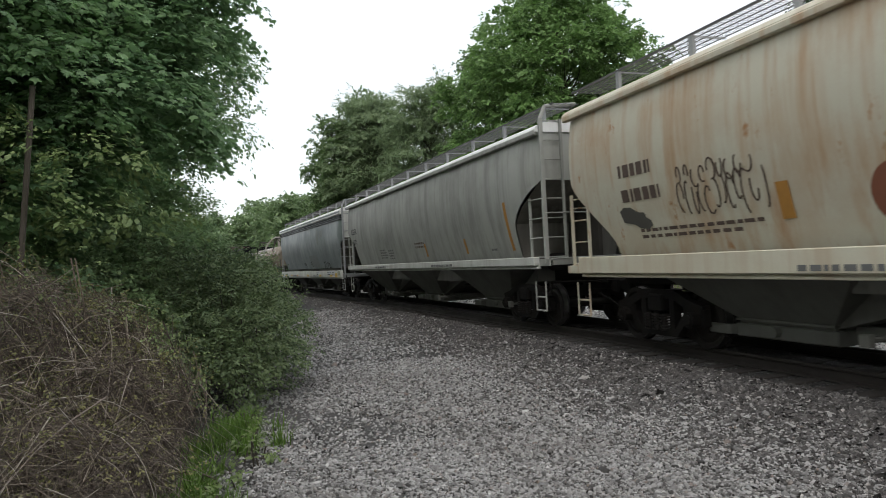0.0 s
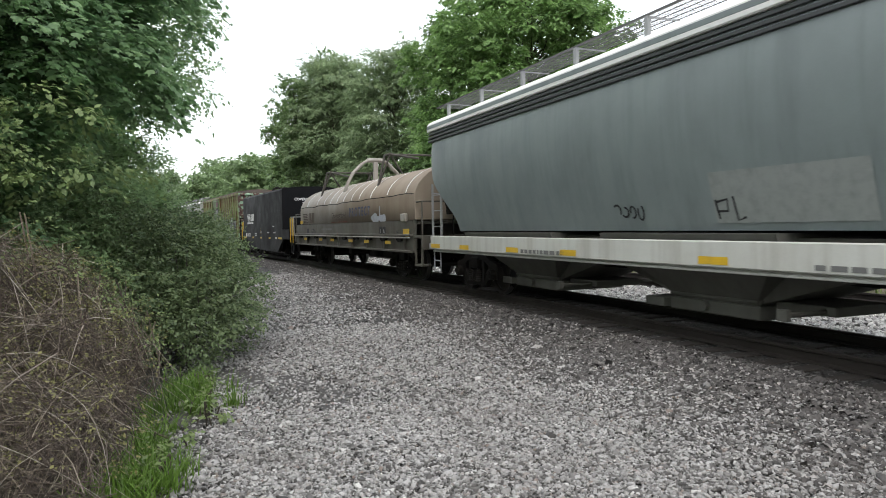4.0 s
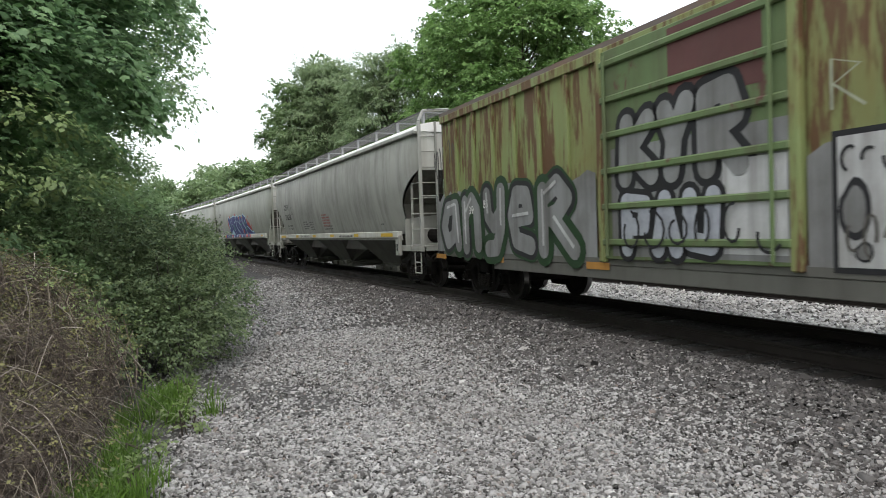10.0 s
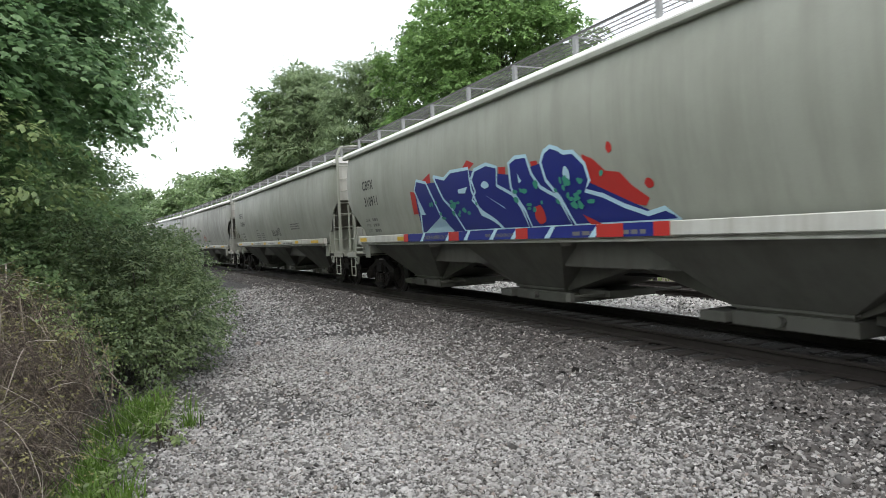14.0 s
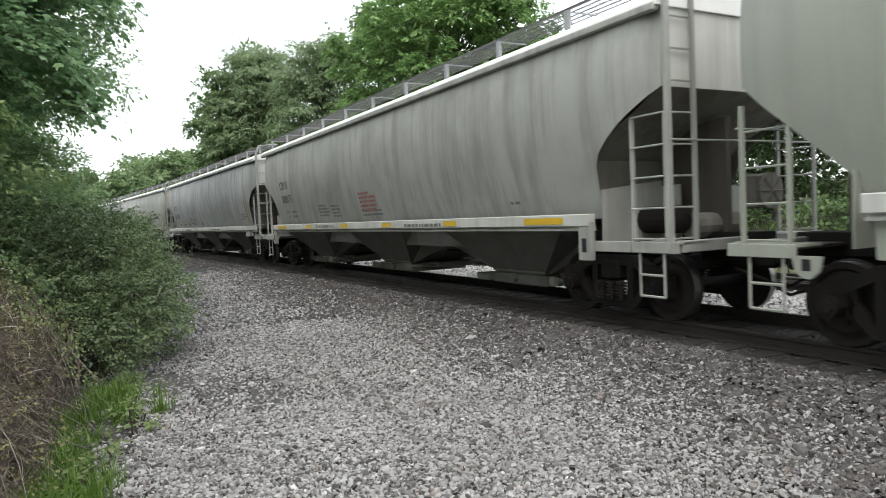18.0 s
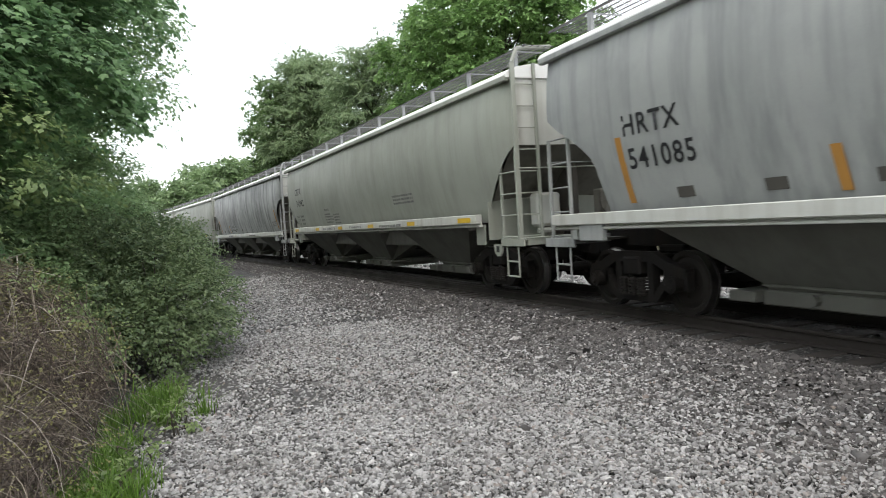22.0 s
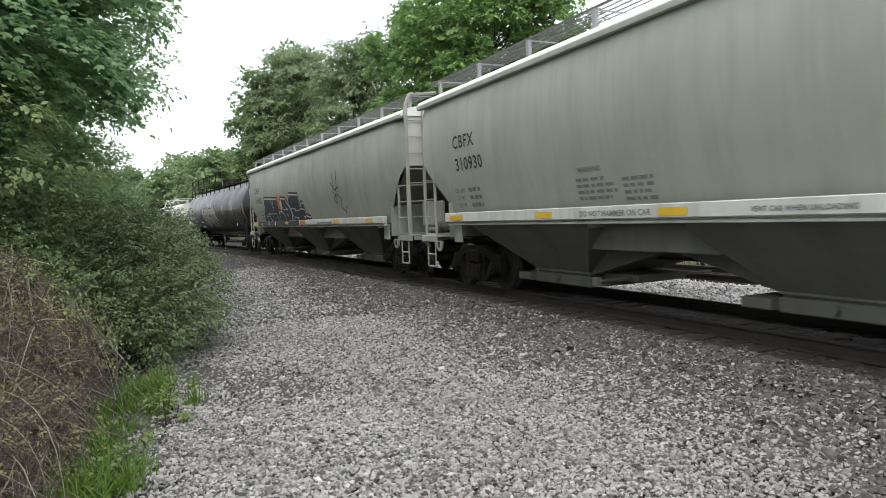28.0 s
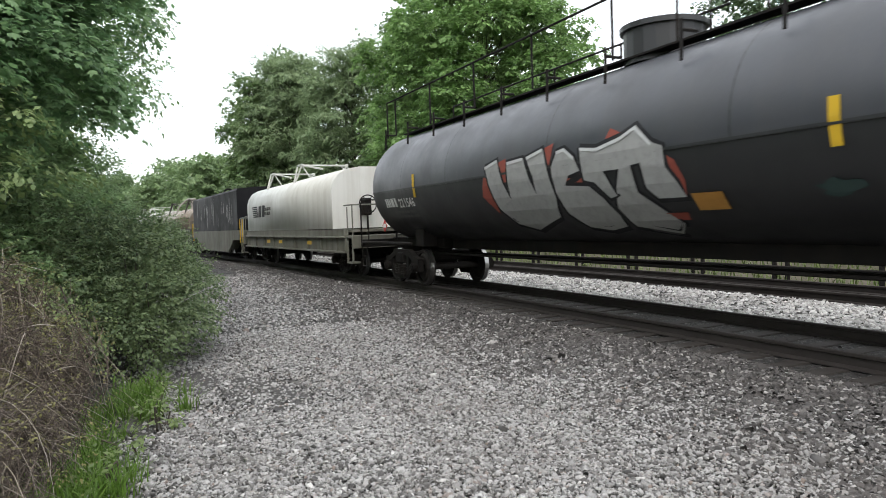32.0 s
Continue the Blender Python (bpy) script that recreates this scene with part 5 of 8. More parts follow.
def strokes(car, y, runs, fill, edge, width, rim, wrap=None, x=1.6, layer=0, name="spray_paint", label=""):
    # fat sprayed strokes with a rim of another colour; run points are (metres towards the front, height)
    base = 0.010 + 0.006 * layer
    for pts in runs:
        side_ink(name, patch_mesh(stroke(pts, width + 2 * rim)), y, 0, x, edge, car, label, base, wrap)
    for pts in runs:
        side_ink(name, patch_mesh(stroke(pts, width)), y, 0, x, fill, car, label, base + 0.005, wrap)


def fat_run(pts, w):
    # a round-ended sprayed line, each stretch a hair above the one before
    bm = bmesh.new()
    k = 0.0
    for (ax, ay), (bx_, by) in zip(pts, pts[1:]):
        turn = math.atan2(by - ay, bx_ - ax)
        ring = [(ax, ay, turn + math.pi / 2 + math.pi * i / 6) for i in range(7)] + [(bx_, by, turn - math.pi / 2 + math.pi * i / 6) for i in range(7)]
        bm.faces.new([bm.verts.new((cx + w / 2 * math.cos(a), cy + w / 2 * math.sin(a), k)) for cx, cy, a in ring])
        k += 0.0006
    me = bpy.data.meshes.new("run")
    bm.to_mesh(me)
    bm.free()
    return me


def bubble(car, y, runs, fill, edge, w, rim, x, proud, label):
    # fat letters: all the dark rims first, the fills over them
    for pts in runs:
        small(side_ink("spray_paint", fat_run(pts, w + 2 * rim), y, 0, x, edge, car, "", proud))
    for i, pts in enumerate(runs):
        small(side_ink("spray_paint", fat_run(pts, w), y, 0, x, fill, car, label, proud + 0.006 + 0.004 * (i % 2)))


def patches(car, y, shapes, material, wrap=None, x=1.6, proud=0.012, name="spray_paint", label=""):
    for s in shapes:
        side_ink(name, patch_mesh(s), y, 0, x, material, car, label, proud, wrap)


def scrawl(seed, n, w, h, x0, z0):
    # loops of a hand-sprayed scribble
    rng = random.Random(seed)
    runs = []
    for i in range(n):
        cx, cz = x0 + w * (i + 0.5) / n, z0 + h * rng.uniform(0.4, 0.6)
        a0, turn, rx, rz = rng.uniform(0, 6.3), rng.choice((-1, 1)) * rng.uniform(2.5, 5.5), rng.uniform(0.3, 0.75) * w / n, h * rng.uniform(0.3, 0.5)
        runs.append([(cx + rx * math.cos(a0 + turn * j / 9) * (1 - 0.05 * j), cz + rz * math.sin(a0 + turn * j / 9) * (1 - 0.04 * j)) for j in range(10)])
    return runs


WIDE = hopper_width
# 0: rusty cream
c0, _ = hopper(0, "rust-streaked cream covered hopper car on the near track", RUSTY_CREAM, CREAM_SILL, pitch(0), "straight", 0, seed=3, roof_paint=CREAM_SILL, sill_cut=1.9, truck=2.4, yellow=(), stencils=False, end_paint=RUSTY_CREAM, end="high", sill=(1.2, 1.49))
small(side_ink("faded_mark", bars_mesh((0.85,), 1, 0.2), 7.6, 2.75, 0, BROWN_INK, c0, wrap=WIDE))
small(side_ink("faded_mark", bars_mesh((1.0,), 2, 0.2), 7.6, 2.35, 0, BROWN_INK, c0, wrap=WIDE))
small(side_ink("faded_mark", bars_mesh((2.6, 2.2), 3, 0.05), 7.3, 1.85, 0, BROWN_INK, c0, wrap=WIDE))
patches(c0, 7.7, [blob(0.35, 2.08, 0.4, 0.16, seed=4, wob=0.5)], SOOT_INK, WIDE)
strokes(c0, 6.2, scrawl(5, 12, 1.7, 0.7, 0, 1.95) + scrawl(6, 9, 1.5, 0.4, 0, 2.4), BROWN_INK, BROWN_INK, 0.022, 0.0, WIDE)
patches(c0, 4.4, [[(u, v + 1.85) for u, v in rect(0.2, 0.45)]], ORANGE_FADED, WIDE, name="faded_placard")
patches(c0, 2.85, [blob(0, 2.02, 0.33, 0.33, 26, 0.02)], RUST_INK, WIDE, name="round_emblem")
# 1: grey
c1, _ = hopper(1, "light grey covered hopper car with faint streaks", CBFX_OLD, LIGHT_PAINT, pitch(1), "round", 2.4, panel_paint=CBFX_OLD, lines=marks("CGEX", "1070", 8.0, 2.85, 0.33), seed=5, sill_cut=1.7, truck=2.5, yellow=(), end="high")
for y, h in ((-1.3, 0.4), (-4.55, 0.4), (-7.3, 1.1)):
    patches(c1, y, [[(0, 1.7), (0.13, 1.7), (0.13, 1.7 + h), (0, 1.7 + h)]], ORANGE_FADED, WIDE, name="orange_strip")
small(side_ink("red_stencil", bars_mesh((0.9, 0.9), 8, 0.06), -0.4, 2.1, 0, BROWN_INK, c1, wrap=WIDE))
# 2: slate
c2, _ = hopper(2, "slate blue-grey covered hopper car with yellow sill strips", SLATE, LIGHT_PAINT, pitch(2), "straight", 0, seed=7, eave=SLATE, sill_cut=1.5, truck=2.2, yellow=(8.7, 6.9, 4.6, 2.6, -0.7, -4.05, -6.5), stencils=False, end_paint=GALV, end="high", sill=(1.0, 1.33))
patches(c2, -7.65, [rect_at(0, 1.01, 0.5, 0.2)], YELLOW, None, 1.66, name="reflector")
for y, w in ((-3.36, 0.66), (-6.0, 0.95), (-7.1, 0.45), (-8.2, 0.5)):
    patches(c2, y, [rect_at(0, 1.12, w, 0.19)], WHITE_FADED if y < -8 else PATCH_WHITE, None, 1.66, 0.006, name="white_panel")
    if y > -8:
        small(side_ink("small_stencil", bars_mesh((w * 0.8, w * 0.6), 3, 0.04), y - 0.05, 1.22, 1.66, BLACK_INK, c2, proud=0.014))
# grooved dark band under the eave
for z in (3.7, 3.79, 3.88):
    for side in (-1, 1):
        bm = bmesh.new()
        xs = sorted((side * 1.5, side * (WIDE(z) + 0.035)))
        box(bm, xs[0], xs[1], -8.9, 8.9, z, z + 0.055, 0.01)
        part("eave_band", bm, SLATE_DARK, c2, "dark grooved band")
for side in (-1, 1):
    bm = bmesh.new()
    xs = sorted((side * 1.5, side * 1.63))
    box(bm, xs[0], xs[1], -8.95, 8.95, 3.96, 4.16, 0.02)
    part("roof_edge", bm, ROOF_WHITE, c2, "white roof edge")
strokes(c2, 2.8, scrawl(9, 4, 0.7, 0.3, 1.4, 1.6), BLACK_INK, BLACK_INK, 0.03, 0, WIDE)
strokes(c2, -4.0, [[(0, 1.45), (0.3, 1.75), (0.4, 1.45)], [(0.1, 1.75), (0.5, 1.8)], [(0.55, 1.45), (0.6, 1.72), (0.9, 1.5), (0.95, 1.76)], [(1.05, 1.75), (1.25, 1.55), (1.1, 1.47), (1.6, 1.45)], [(1.2, 1.78), (1.65, 1.42)]], BLACK_INK, BLACK_INK, 0.045, 0, WIDE)
strokes(c2, -0.75, [[(0, 1.85), (0.02, 1.6)], [(0.02, 1.82), (0.2, 1.85), (0.18, 1.7), (0.03, 1.7)], [(0.3, 1.88), (0.32, 1.58), (0.45, 1.62)]], BLACK_INK, BLACK_INK, 0.03, 0, WIDE, layer=1)
patches(c2, -0.7, [rect_at(0, 1.55, 2.2, 0.65), blob(3.0, 3.15, 0.33, 0.42, 20, 0.05), rect_at(3.6, 3.08, 0.75, 0.36)], PATCH_GREY, WIDE, name="painted_patch")
# 3: tan coil car
c3, _ = coil_car(3, "coil car with a rounded tan hood strapped with bright bands", pitch(3), "round", (TAN, COIL_FRAME), 1, (-7.6, 6.75), (-5.4, 5.4))
side_ink("hood_lettering", writing("PROTECT", 0.42, 1.45, 0.012), -1.3, 1.98, 1.56, BLUE_FADED, c3, "faded blue letters")
side_ink("hood_lettering", writing("Thoroughbred", 0.3, 1.1, 0.006), 1.1, 1.95, 1.56, BROWN_INK, c3, "faded brown letters")
patches(c3, 1.2, [rect_at(0, 1.79, 2.2, 0.02)], RED_FADED, None, 1.556, name="red_line")
patches(c3, 0.3, [[(0, 1.33), (0.15, 1.33), (0.08, 1.42)]], RED_FADED, None, 1.575, name="red_triangle")
patches(c3, -4.67, [rect_at(0, 1.32, 0.27, 0.27), rect_at(0.31, 1.32, 0.27, 0.27)], BLACK_INK, None, 1.575, name="grid_panel")
side_ink("grid_letter", writing("3", 0.17, 1, 0.004), -4.74, 1.39, 1.575, WHITE_INK, c3, "stencilled figure", 0.012)
side_ink("grid_letter", writing("B", 0.17, 1, 0.004), -5.05, 1.39, 1.575, WHITE_INK, c3, "stencilled letter", 0.012)
side_ink("reporting_mark", writing("CS-17", 0.11, 1, 0.003), -6.17, 1.39, 1.575, BLACK_INK, c3, "stencilled code")
patches(c3, -6.75, [rect_at(0, 1.3, 0.5, 0.22)], YELLOW, None, 1.575, name="warning_panel")
for y in (-6.95,):
    bm = bmesh.new()
    box(bm, -1.68, -1.57, y - 0.17, y + 0.17, 1.72, 1.95, 0.02)
    part("hood_bracket", bm, YOKE_PAINT, c3, "pale steel bracket at the hood's foot")
bm = bmesh.new()
rod(bm, (-1.72, -7.6, 1.27), (-1.72, 7.2, 1.27), 0.02, 6)
part("grab_rail", bm, YOKE_PAINT, c3, "long pale handrail")
for y0, y1 in ((-2.7, -1.6), (-4.4, -3.1), (0.2, 1.0)):
    bm = bmesh.new()
    box(bm, -1.0, 1.0, y0 + 0.15, y1 - 0.15, 0.56, 0.9, 0.05)
    part("underframe_box", bm, BLACK_STEEL, c3)
emblem(c3, 6.2, 1.82, 1.556, 0.42, BROWN_INK)
side_ink("reporting_mark", writing("167016", 0.27, 1.05, 0.006), 4.6, 1.37, 1.575, BLACK_INK, c3, "stencilled car number")
side_ink("name_bar", patch_mesh(rect(0.42, 0.2)), 5.38, 1.37, 1.575, BLACK_INK, c3)
small(side_ink("small_stencil", bars_mesh((1.6,), 5, 0.07), 2.7, 1.5, 1.575, GREY_INK, c3))
for y in (5.6, 2.82, 0.98, -1.47, -3.3, -5.4):
    side_ink("reflector", patch_mesh(rect(0.52, 0.1)), y, 1.07, 1.66, YELLOW, c3, "yellow reflective strip")
side_ink("warning_panel", patch_mesh(rect(0.55, 0.14)), 6.75, 1.8, 1.556, YELLOW, c3)
patches(c3, -4.2, [blob(0, 1.87, 0.4, 0.14, wob=0.3, seed=2), blob(0.75, 1.86, 0.3, 0.13, wob=0.3, seed=3), rect_at(0.42, 1.78, 0.1, 0.45)], SKY_FADED, None, 1.556)
# 4: tall black hood
c4, _ = coil_car(4, "coil car with a tall black box-shaped hood", pitch(4), "tall", (HOOD_BLACK, HOOD_BLACK), 2, (-5.25, 6.55), (-3.9, 5.35))
emblem(c4, 5.02, 2.1, 1.605, 0.45, WHITE_INK)
side_ink("name_bar", bars_mesh((2.15,), 2, 0.1), 5.03, 1.94, 1.605, WHITE_INK, c4)
side_ink("reporting_mark", writing("162173", 0.3, 1.05, 0.006), 4.84, 1.14, 1.625, WHITE_INK, c4, "stencilled car number")
side_ink("name_bar", patch_mesh(rect(0.45, 0.2)), 5.5, 1.14, 1.625, WHITE_INK, c4)
for y in (6.32, 5.8, 3.22, 0.65, -1.84):
    side_ink("reflector", patch_mesh(rect(0.49, 0.09)), y, 1.045, 1.625, YELLOW, c4, "yellow reflective strip")
side_ink("reflector", patch_mesh(rect(0.9, 0.1)), -4.3, 1.045, 1.625, YELLOW, c4, "yellow reflective strip")
for y, z in ((2.3, 1.3), (0.6, 1.4), (-1.4, 1.36), (-2.9, 1.7), (-3.2, 1.36)):
    small(side_ink("small_stencil", bars_mesh((0.6, 0.5) if z < 1.35 else (0.5,), 6, 0.045), y, z, 1.625, WHITE_INK, c4))
side_ink("white_panel", patch_mesh(rect(0.35, 0.1)), -3.6, 1.05, 1.625, WHITE_INK, c4)
side_ink("yellow_strip", patch_mesh(rect(0.035, 0.42)), 0.48, 1.27, 1.625, YELLOW, c4)
for text, dz, w in (("COVERS TO BE APPLIED", 0.0, 0.0), ("TO CAR SERIES", -0.24, 0.42), ("162140-162239", -0.48, 0.42)):
    me = writing(text, 0.185, 1.0, 0.006).copy()
    for v in me.vertices:
        v.co = Vector((-0.95 + w + v.co.x, -5.262, 3.05 + dz + v.co.y))
    me.materials.clear()
    link_mesh("end_lettering", me, WHITE_INK, c4, "white stencilled words")
# 5: boxcar
c5, _, bw = boxcar(5, "green and yellow boxcar with rust and grey spray paint", pitch(5))
bx = bw + 0.058
rng5 = random.Random(15)


def hazy_band(u0, u1, top):
    pts = [(u0 + (u1 - u0) * i / 30, top + rng5.uniform(-0.12, 0.12)) for i in range(31)]
    return [(u0, 1.03)] + pts + [(u1, 1.03)]


patches(c5, 8.9, [hazy_band(0.1, 6.6, 2.3), hazy_band(10.3, 16.5, 2.2)], WORN_SILVER, None, bw + 0.056, 0.002, label="worn grey spray over the lower side")
# bubble letters towards the rear
PIECE = [[(0.95, 2.05), (0.5, 2.0), (0.3, 1.6), (0.5, 1.25), (0.85, 1.4), (0.98, 1.95)], [(0.98, 2.05), (1.1, 1.2)], [(1.5, 1.15), (1.48, 2.1)], [(1.52, 1.85), (1.82, 2.15), (2.08, 1.9), (2.12, 1.2)], [(2.55, 2.2), (2.6, 1.8), (2.85, 1.6), (3.1, 1.8)], [(3.18, 2.25), (3.16, 1.55), (2.95, 1.15), (2.6, 1.12)],
         [(3.65, 1.7), (4.25, 1.75), (4.15, 2.12), (3.8, 2.15), (3.62, 1.75), (3.78, 1.3), (4.3, 1.2)], [(4.75, 1.15), (4.75, 2.15)], [(4.8, 2.05), (5.2, 2.25), (5.5, 2.0), (5.2, 1.75), (4.95, 1.7)], [(5.1, 1.65), (5.7, 1.15)]]
bubble(c5, 8.6, PIECE, DARKGREEN, DARKGREEN, 0.62, 0.0, bx, 0.006, "dark green sprayed shadow")
bubble(c5, 8.6, PIECE, WORN_SILVER, BLACK_INK, 0.34, 0.09, bx, 0.014, "worn silver sprayed letter with dark rim")
strokes(c5, 8.6, [[(u0, v0 + 0.06), (u1, v1 + 0.04)] for (u0, v0), (u1, v1) in ((p[0], p[1]) for p in PIECE)], WORN_SPRAY, WORN_SPRAY, 0.06, 0, None, bx, 3)
# three framed panels with faces
for i, (u, w2, top) in enumerate(((0.15, 0.88, 2.33), (1.2, 0.8, 2.3), (2.2, 0.75, 2.36))):
    patches(c5, -1.6, [rect_at(u - 0.06, 0.99, w2 + 0.12, top - 0.93)], BLACK_INK, None, bx, 0.010)
    patches(c5, -1.6, [rect_at(u, 1.05, w2, top - 1.05)], WORN_SPRAY, None, bx, 0.016, label="worn white sprayed panel with black rim")
for u, z, rx, rz in ((0.33, 1.6, 0.16, 0.3), (0.42, 1.2, 0.09, 0.1), (0.85, 1.12, 0.12, 0.12), (1.35, 1.55, 0.12, 0.2), (1.78, 1.75, 0.17, 0.18), (1.8, 1.35, 0.2, 0.22), (2.68, 1.5, 0.22, 0.42)):
    patches(c5, -1.6, [blob(u, z, rx, rz, 16, 0.15, 5)], BLACK_INK, None, bx, 0.022)
    patches(c5, -1.6, [blob(u, z, rx * 0.7, rz * 0.75, 16, 0.15, 5)], WORN_SILVER, None, bx, 0.026)
for i, (u, w2) in enumerate(((0.2, 0.8), (1.25, 0.7), (2.25, 0.6))):
    strokes(c5, -1.6, scrawl(20 + i, 4, w2, 0.3, u, 1.95), BLACK_INK, BLACK_INK, 0.03, 0, None, bx, 2)
    strokes(c5, -1.6, scrawl(24 + i, 4, w2, 0.5, u, 1.1), SOOT_INK, SOOT_INK, 0.03, 0, None, bx, 2)
# tall hooded shape
HOOD = [(-0.25, 1.0), (0.05, 1.65), (0.3, 2.15), (0.55, 2.4), (0.75, 2.45), (0.95, 2.38), (1.15, 2.2), (1.25, 1.85), (1.3, 1.45), (1.25, 1.0)]
for kk, m, pr in ((1.0, BLACK_INK, 0.010), (0.92, WORN_SILVER, 0.016)):
    patches(c5, -4.7, [[(0.65 + (u - 0.65) * kk, 1.0 + (v - 1.0) * kk) for u, v in HOOD]], m, None, bx, pr)
strokes(c5, -4.7, [[(0.3, 1.9), (0.7, 2.2), (1.1, 1.9)], [(0.2, 1.6), (0.45, 1.95), (0.7, 2.05), (0.95, 1.9), (1.1, 1.5)], [(0.1, 1.2), (0.35, 1.5), (0.4, 1.8)], [(0.0, 1.1), (0.25, 1.25)]] + scrawl(31, 6, 1.1, 0.7, 0.1, 1.05), BLACK_INK, BLACK_INK, 0.035, 0, None, bx, 2)
strokes(c5, -4.7, [[(0.62, 1.7), (0.6, 2.1)], [(0.95, 1.75), (0.97, 2.1)], [(0.35, 2.1), (0.7, 2.32), (1.0, 2.15)], [(1.15, 1.2), (1.15, 1.8)]], WORN_SPRAY, WORN_SPRAY, 0.08, 0, None, bx, 3)
patches(c5, -4.7, [blob(0.8, 1.42 - 0.09 * i, 0.15, 0.03, 12, 0.1, i) for i in range(4)], WORN_SPRAY, None, bx, 0.03)
# panels and ringed figure at the front
patches(c5, -5.85, [rect_at(0, 2.1, 0.8, 0.35), rect_at(0.1, 1.0, 0.75, 1.08)], BLACK_INK, None, bx, 0.010)
patches(c5, -5.85, [rect_at(0.05, 2.14, 0.7, 0.27), rect_at(0.17, 1.05, 0.3, 0.98), rect_at(0.52, 1.05, 0.28, 0.98)], WORN_SPRAY, None, bx, 0.016)
patches(c5, -5.85, [blob(0.45, 2.2, 0.07, 0.05, 12, 0.1, 1), blob(0.45, 2.34, 0.07, 0.05, 12, 0.1, 2)], BLACK_INK, None, bx, 0.022)
for kk, m, pr in ((1.0, BLACK_INK, 0.022), (0.88, WORN_SILVER, 0.026), (0.66, BLACK_INK, 0.03), (0.54, WORN_SILVER, 0.034)):
    patches(c5, -7.1, [blob(0, 1.62, 0.45 * kk, 0.75 * kk, 24, 0.03)], m, None, bx, pr)
strokes(c5, -7.1, [[(-0.35, 1.62), (0.35, 1.62)], [(-0.15, 1.1), (-0.2, 1.62), (-0.15, 2.1)], [(0.15, 1.1), (0.2, 1.62), (0.15, 2.1)]], BLACK_INK, BLACK_INK, 0.045, 0, None, bx, 5)
# door: maroon panel and letters below
patches(c5, 0.6, [rect_at(0, 3.05, 1.5, 0.98)], MAROON, None, bw + 0.1, 0.004, "painted_patch")
patches(c5, 1.85, [rect_at(0, 1.08, 3.1, 1.55)], WORN_SILVER, None, bw + 0.101, 0.003)
DOOR_UP = [[(0.3, 2.15), (0.35, 2.85)], [(0.75, 2.85), (0.4, 2.5), (0.8, 2.15)], [(1.05, 2.9), (1.2, 2.55), (1.4, 2.95)], [(1.2, 2.5), (1.15, 2.15)], [(1.7, 2.15), (1.7, 2.95), (2.0, 3.0), (2.1, 2.7), (1.75, 2.55)], [(1.85, 2.5), (2.15, 2.15)]]
DOOR_LOW = [[(0.35, 1.2), (0.35, 1.85), (0.75, 1.8), (0.7, 1.5), (0.4, 1.5)], [(1.0, 1.2), (1.15, 1.85), (1.35, 1.2)], [(1.6, 1.85), (1.6, 1.3), (1.95, 1.25), (2.0, 1.85)]]
DOOR_UP = [[(u * 1.12, 2.2 + (v - 2.15) * 1.05) for u, v in p] for p in DOOR_UP]
bubble(c5, 1.85, DOOR_UP, WORN_SILVER, BLACK_INK, 0.3, 0.1, bw + 0.101, 0.006, "worn silver sprayed letter with dark rim")
bubble(c5, 1.85, DOOR_LOW, SKY_FADED, BLACK_INK, 0.25, 0.08, bw + 0.101, 0.006, "pale blue sprayed letter with dark rim")
patches(c5, 1.8, [rect_at(2.1, 1.15, 0.9, 1.1)], WORN_SPRAY, None, bw + 0.101, 0.007)
strokes(c5, 1.7, scrawl(41, 6, 2.8, 0.6, 0.1, 1.15), BLACK_INK, BLACK_INK, 0.035, 0, None, bw + 0.155, 0)
strokes(c5, -1.7, [[(0.0, 2.6), (0.0, 3.1), (0.3, 3.0), (0.02, 2.85), (0.35, 2.6)], [(0.95, 3.15), (0.6, 3.1), (0.6, 2.65), (0.95, 2.65)], [(0.6, 2.88), (0.88, 2.9)], [(1.25, 2.65), (1.25, 3.2), (1.6, 3.15)], [(1.25, 2.92), (1.5, 2.95)], [(2.3, 2.65), (2.3, 3.2), (2.6, 3.05), (2.32, 2.9)], [(3.0, 2.65), (3.2, 3.2), (3.4, 2.65)], [(3.9, 2.7), (4.1, 3.1), (4.3, 2.7)]], WHITE_FADED, WHITE_FADED, 0.03, 0, None, bx, 0)
patches(c5, -7.75, [rect_at(0, 1.15, 0.45, 0.24)], ORANGE_FADED, None, bw, 0.012, "placard")
for y in (8.9, 6.0, 2.6, -4.7):
    patches(c5, y, [rect_at(0, 0.86, 0.6, 0.11)], ORANGE_FADED, None, bw + 0.06, 0.006, "reflector")
side_ink("reporting_mark", writing("39", 0.24), 6.9, 1.85, bx, WHITE_INK, c5, "stencilled number", 0.03)
side_ink("reporting_mark", writing("85", 0.24), 6.2, 1.95, bx, WHITE_INK, c5, "stencilled number", 0.03)
strokes(c5, 8.85, scrawl(45, 3, 0.45, 1.1, 0, 2.5), BLACK_INK, BLACK_INK, 0.03, 0, None, bx, 1)
strokes(c5, 8.0, scrawl(46, 2, 0.4, 0.8, 0, 2.8), SOOT_INK, SOOT_INK, 0.03, 0, None, bx, 1)
for i in range(3):
    small(link_mesh("end_label", (lambda me: me)(bars_mesh((0.4, 0.4), 3 + i, 0.05)), WHITE_INK, c5)).matrix_local = Matrix.Translation((-0.1 + 0.5 * i, -pitch(5) / 2 + 0.96, 4.05)) @ Matrix.Rotation(radians(90), 4, "X")
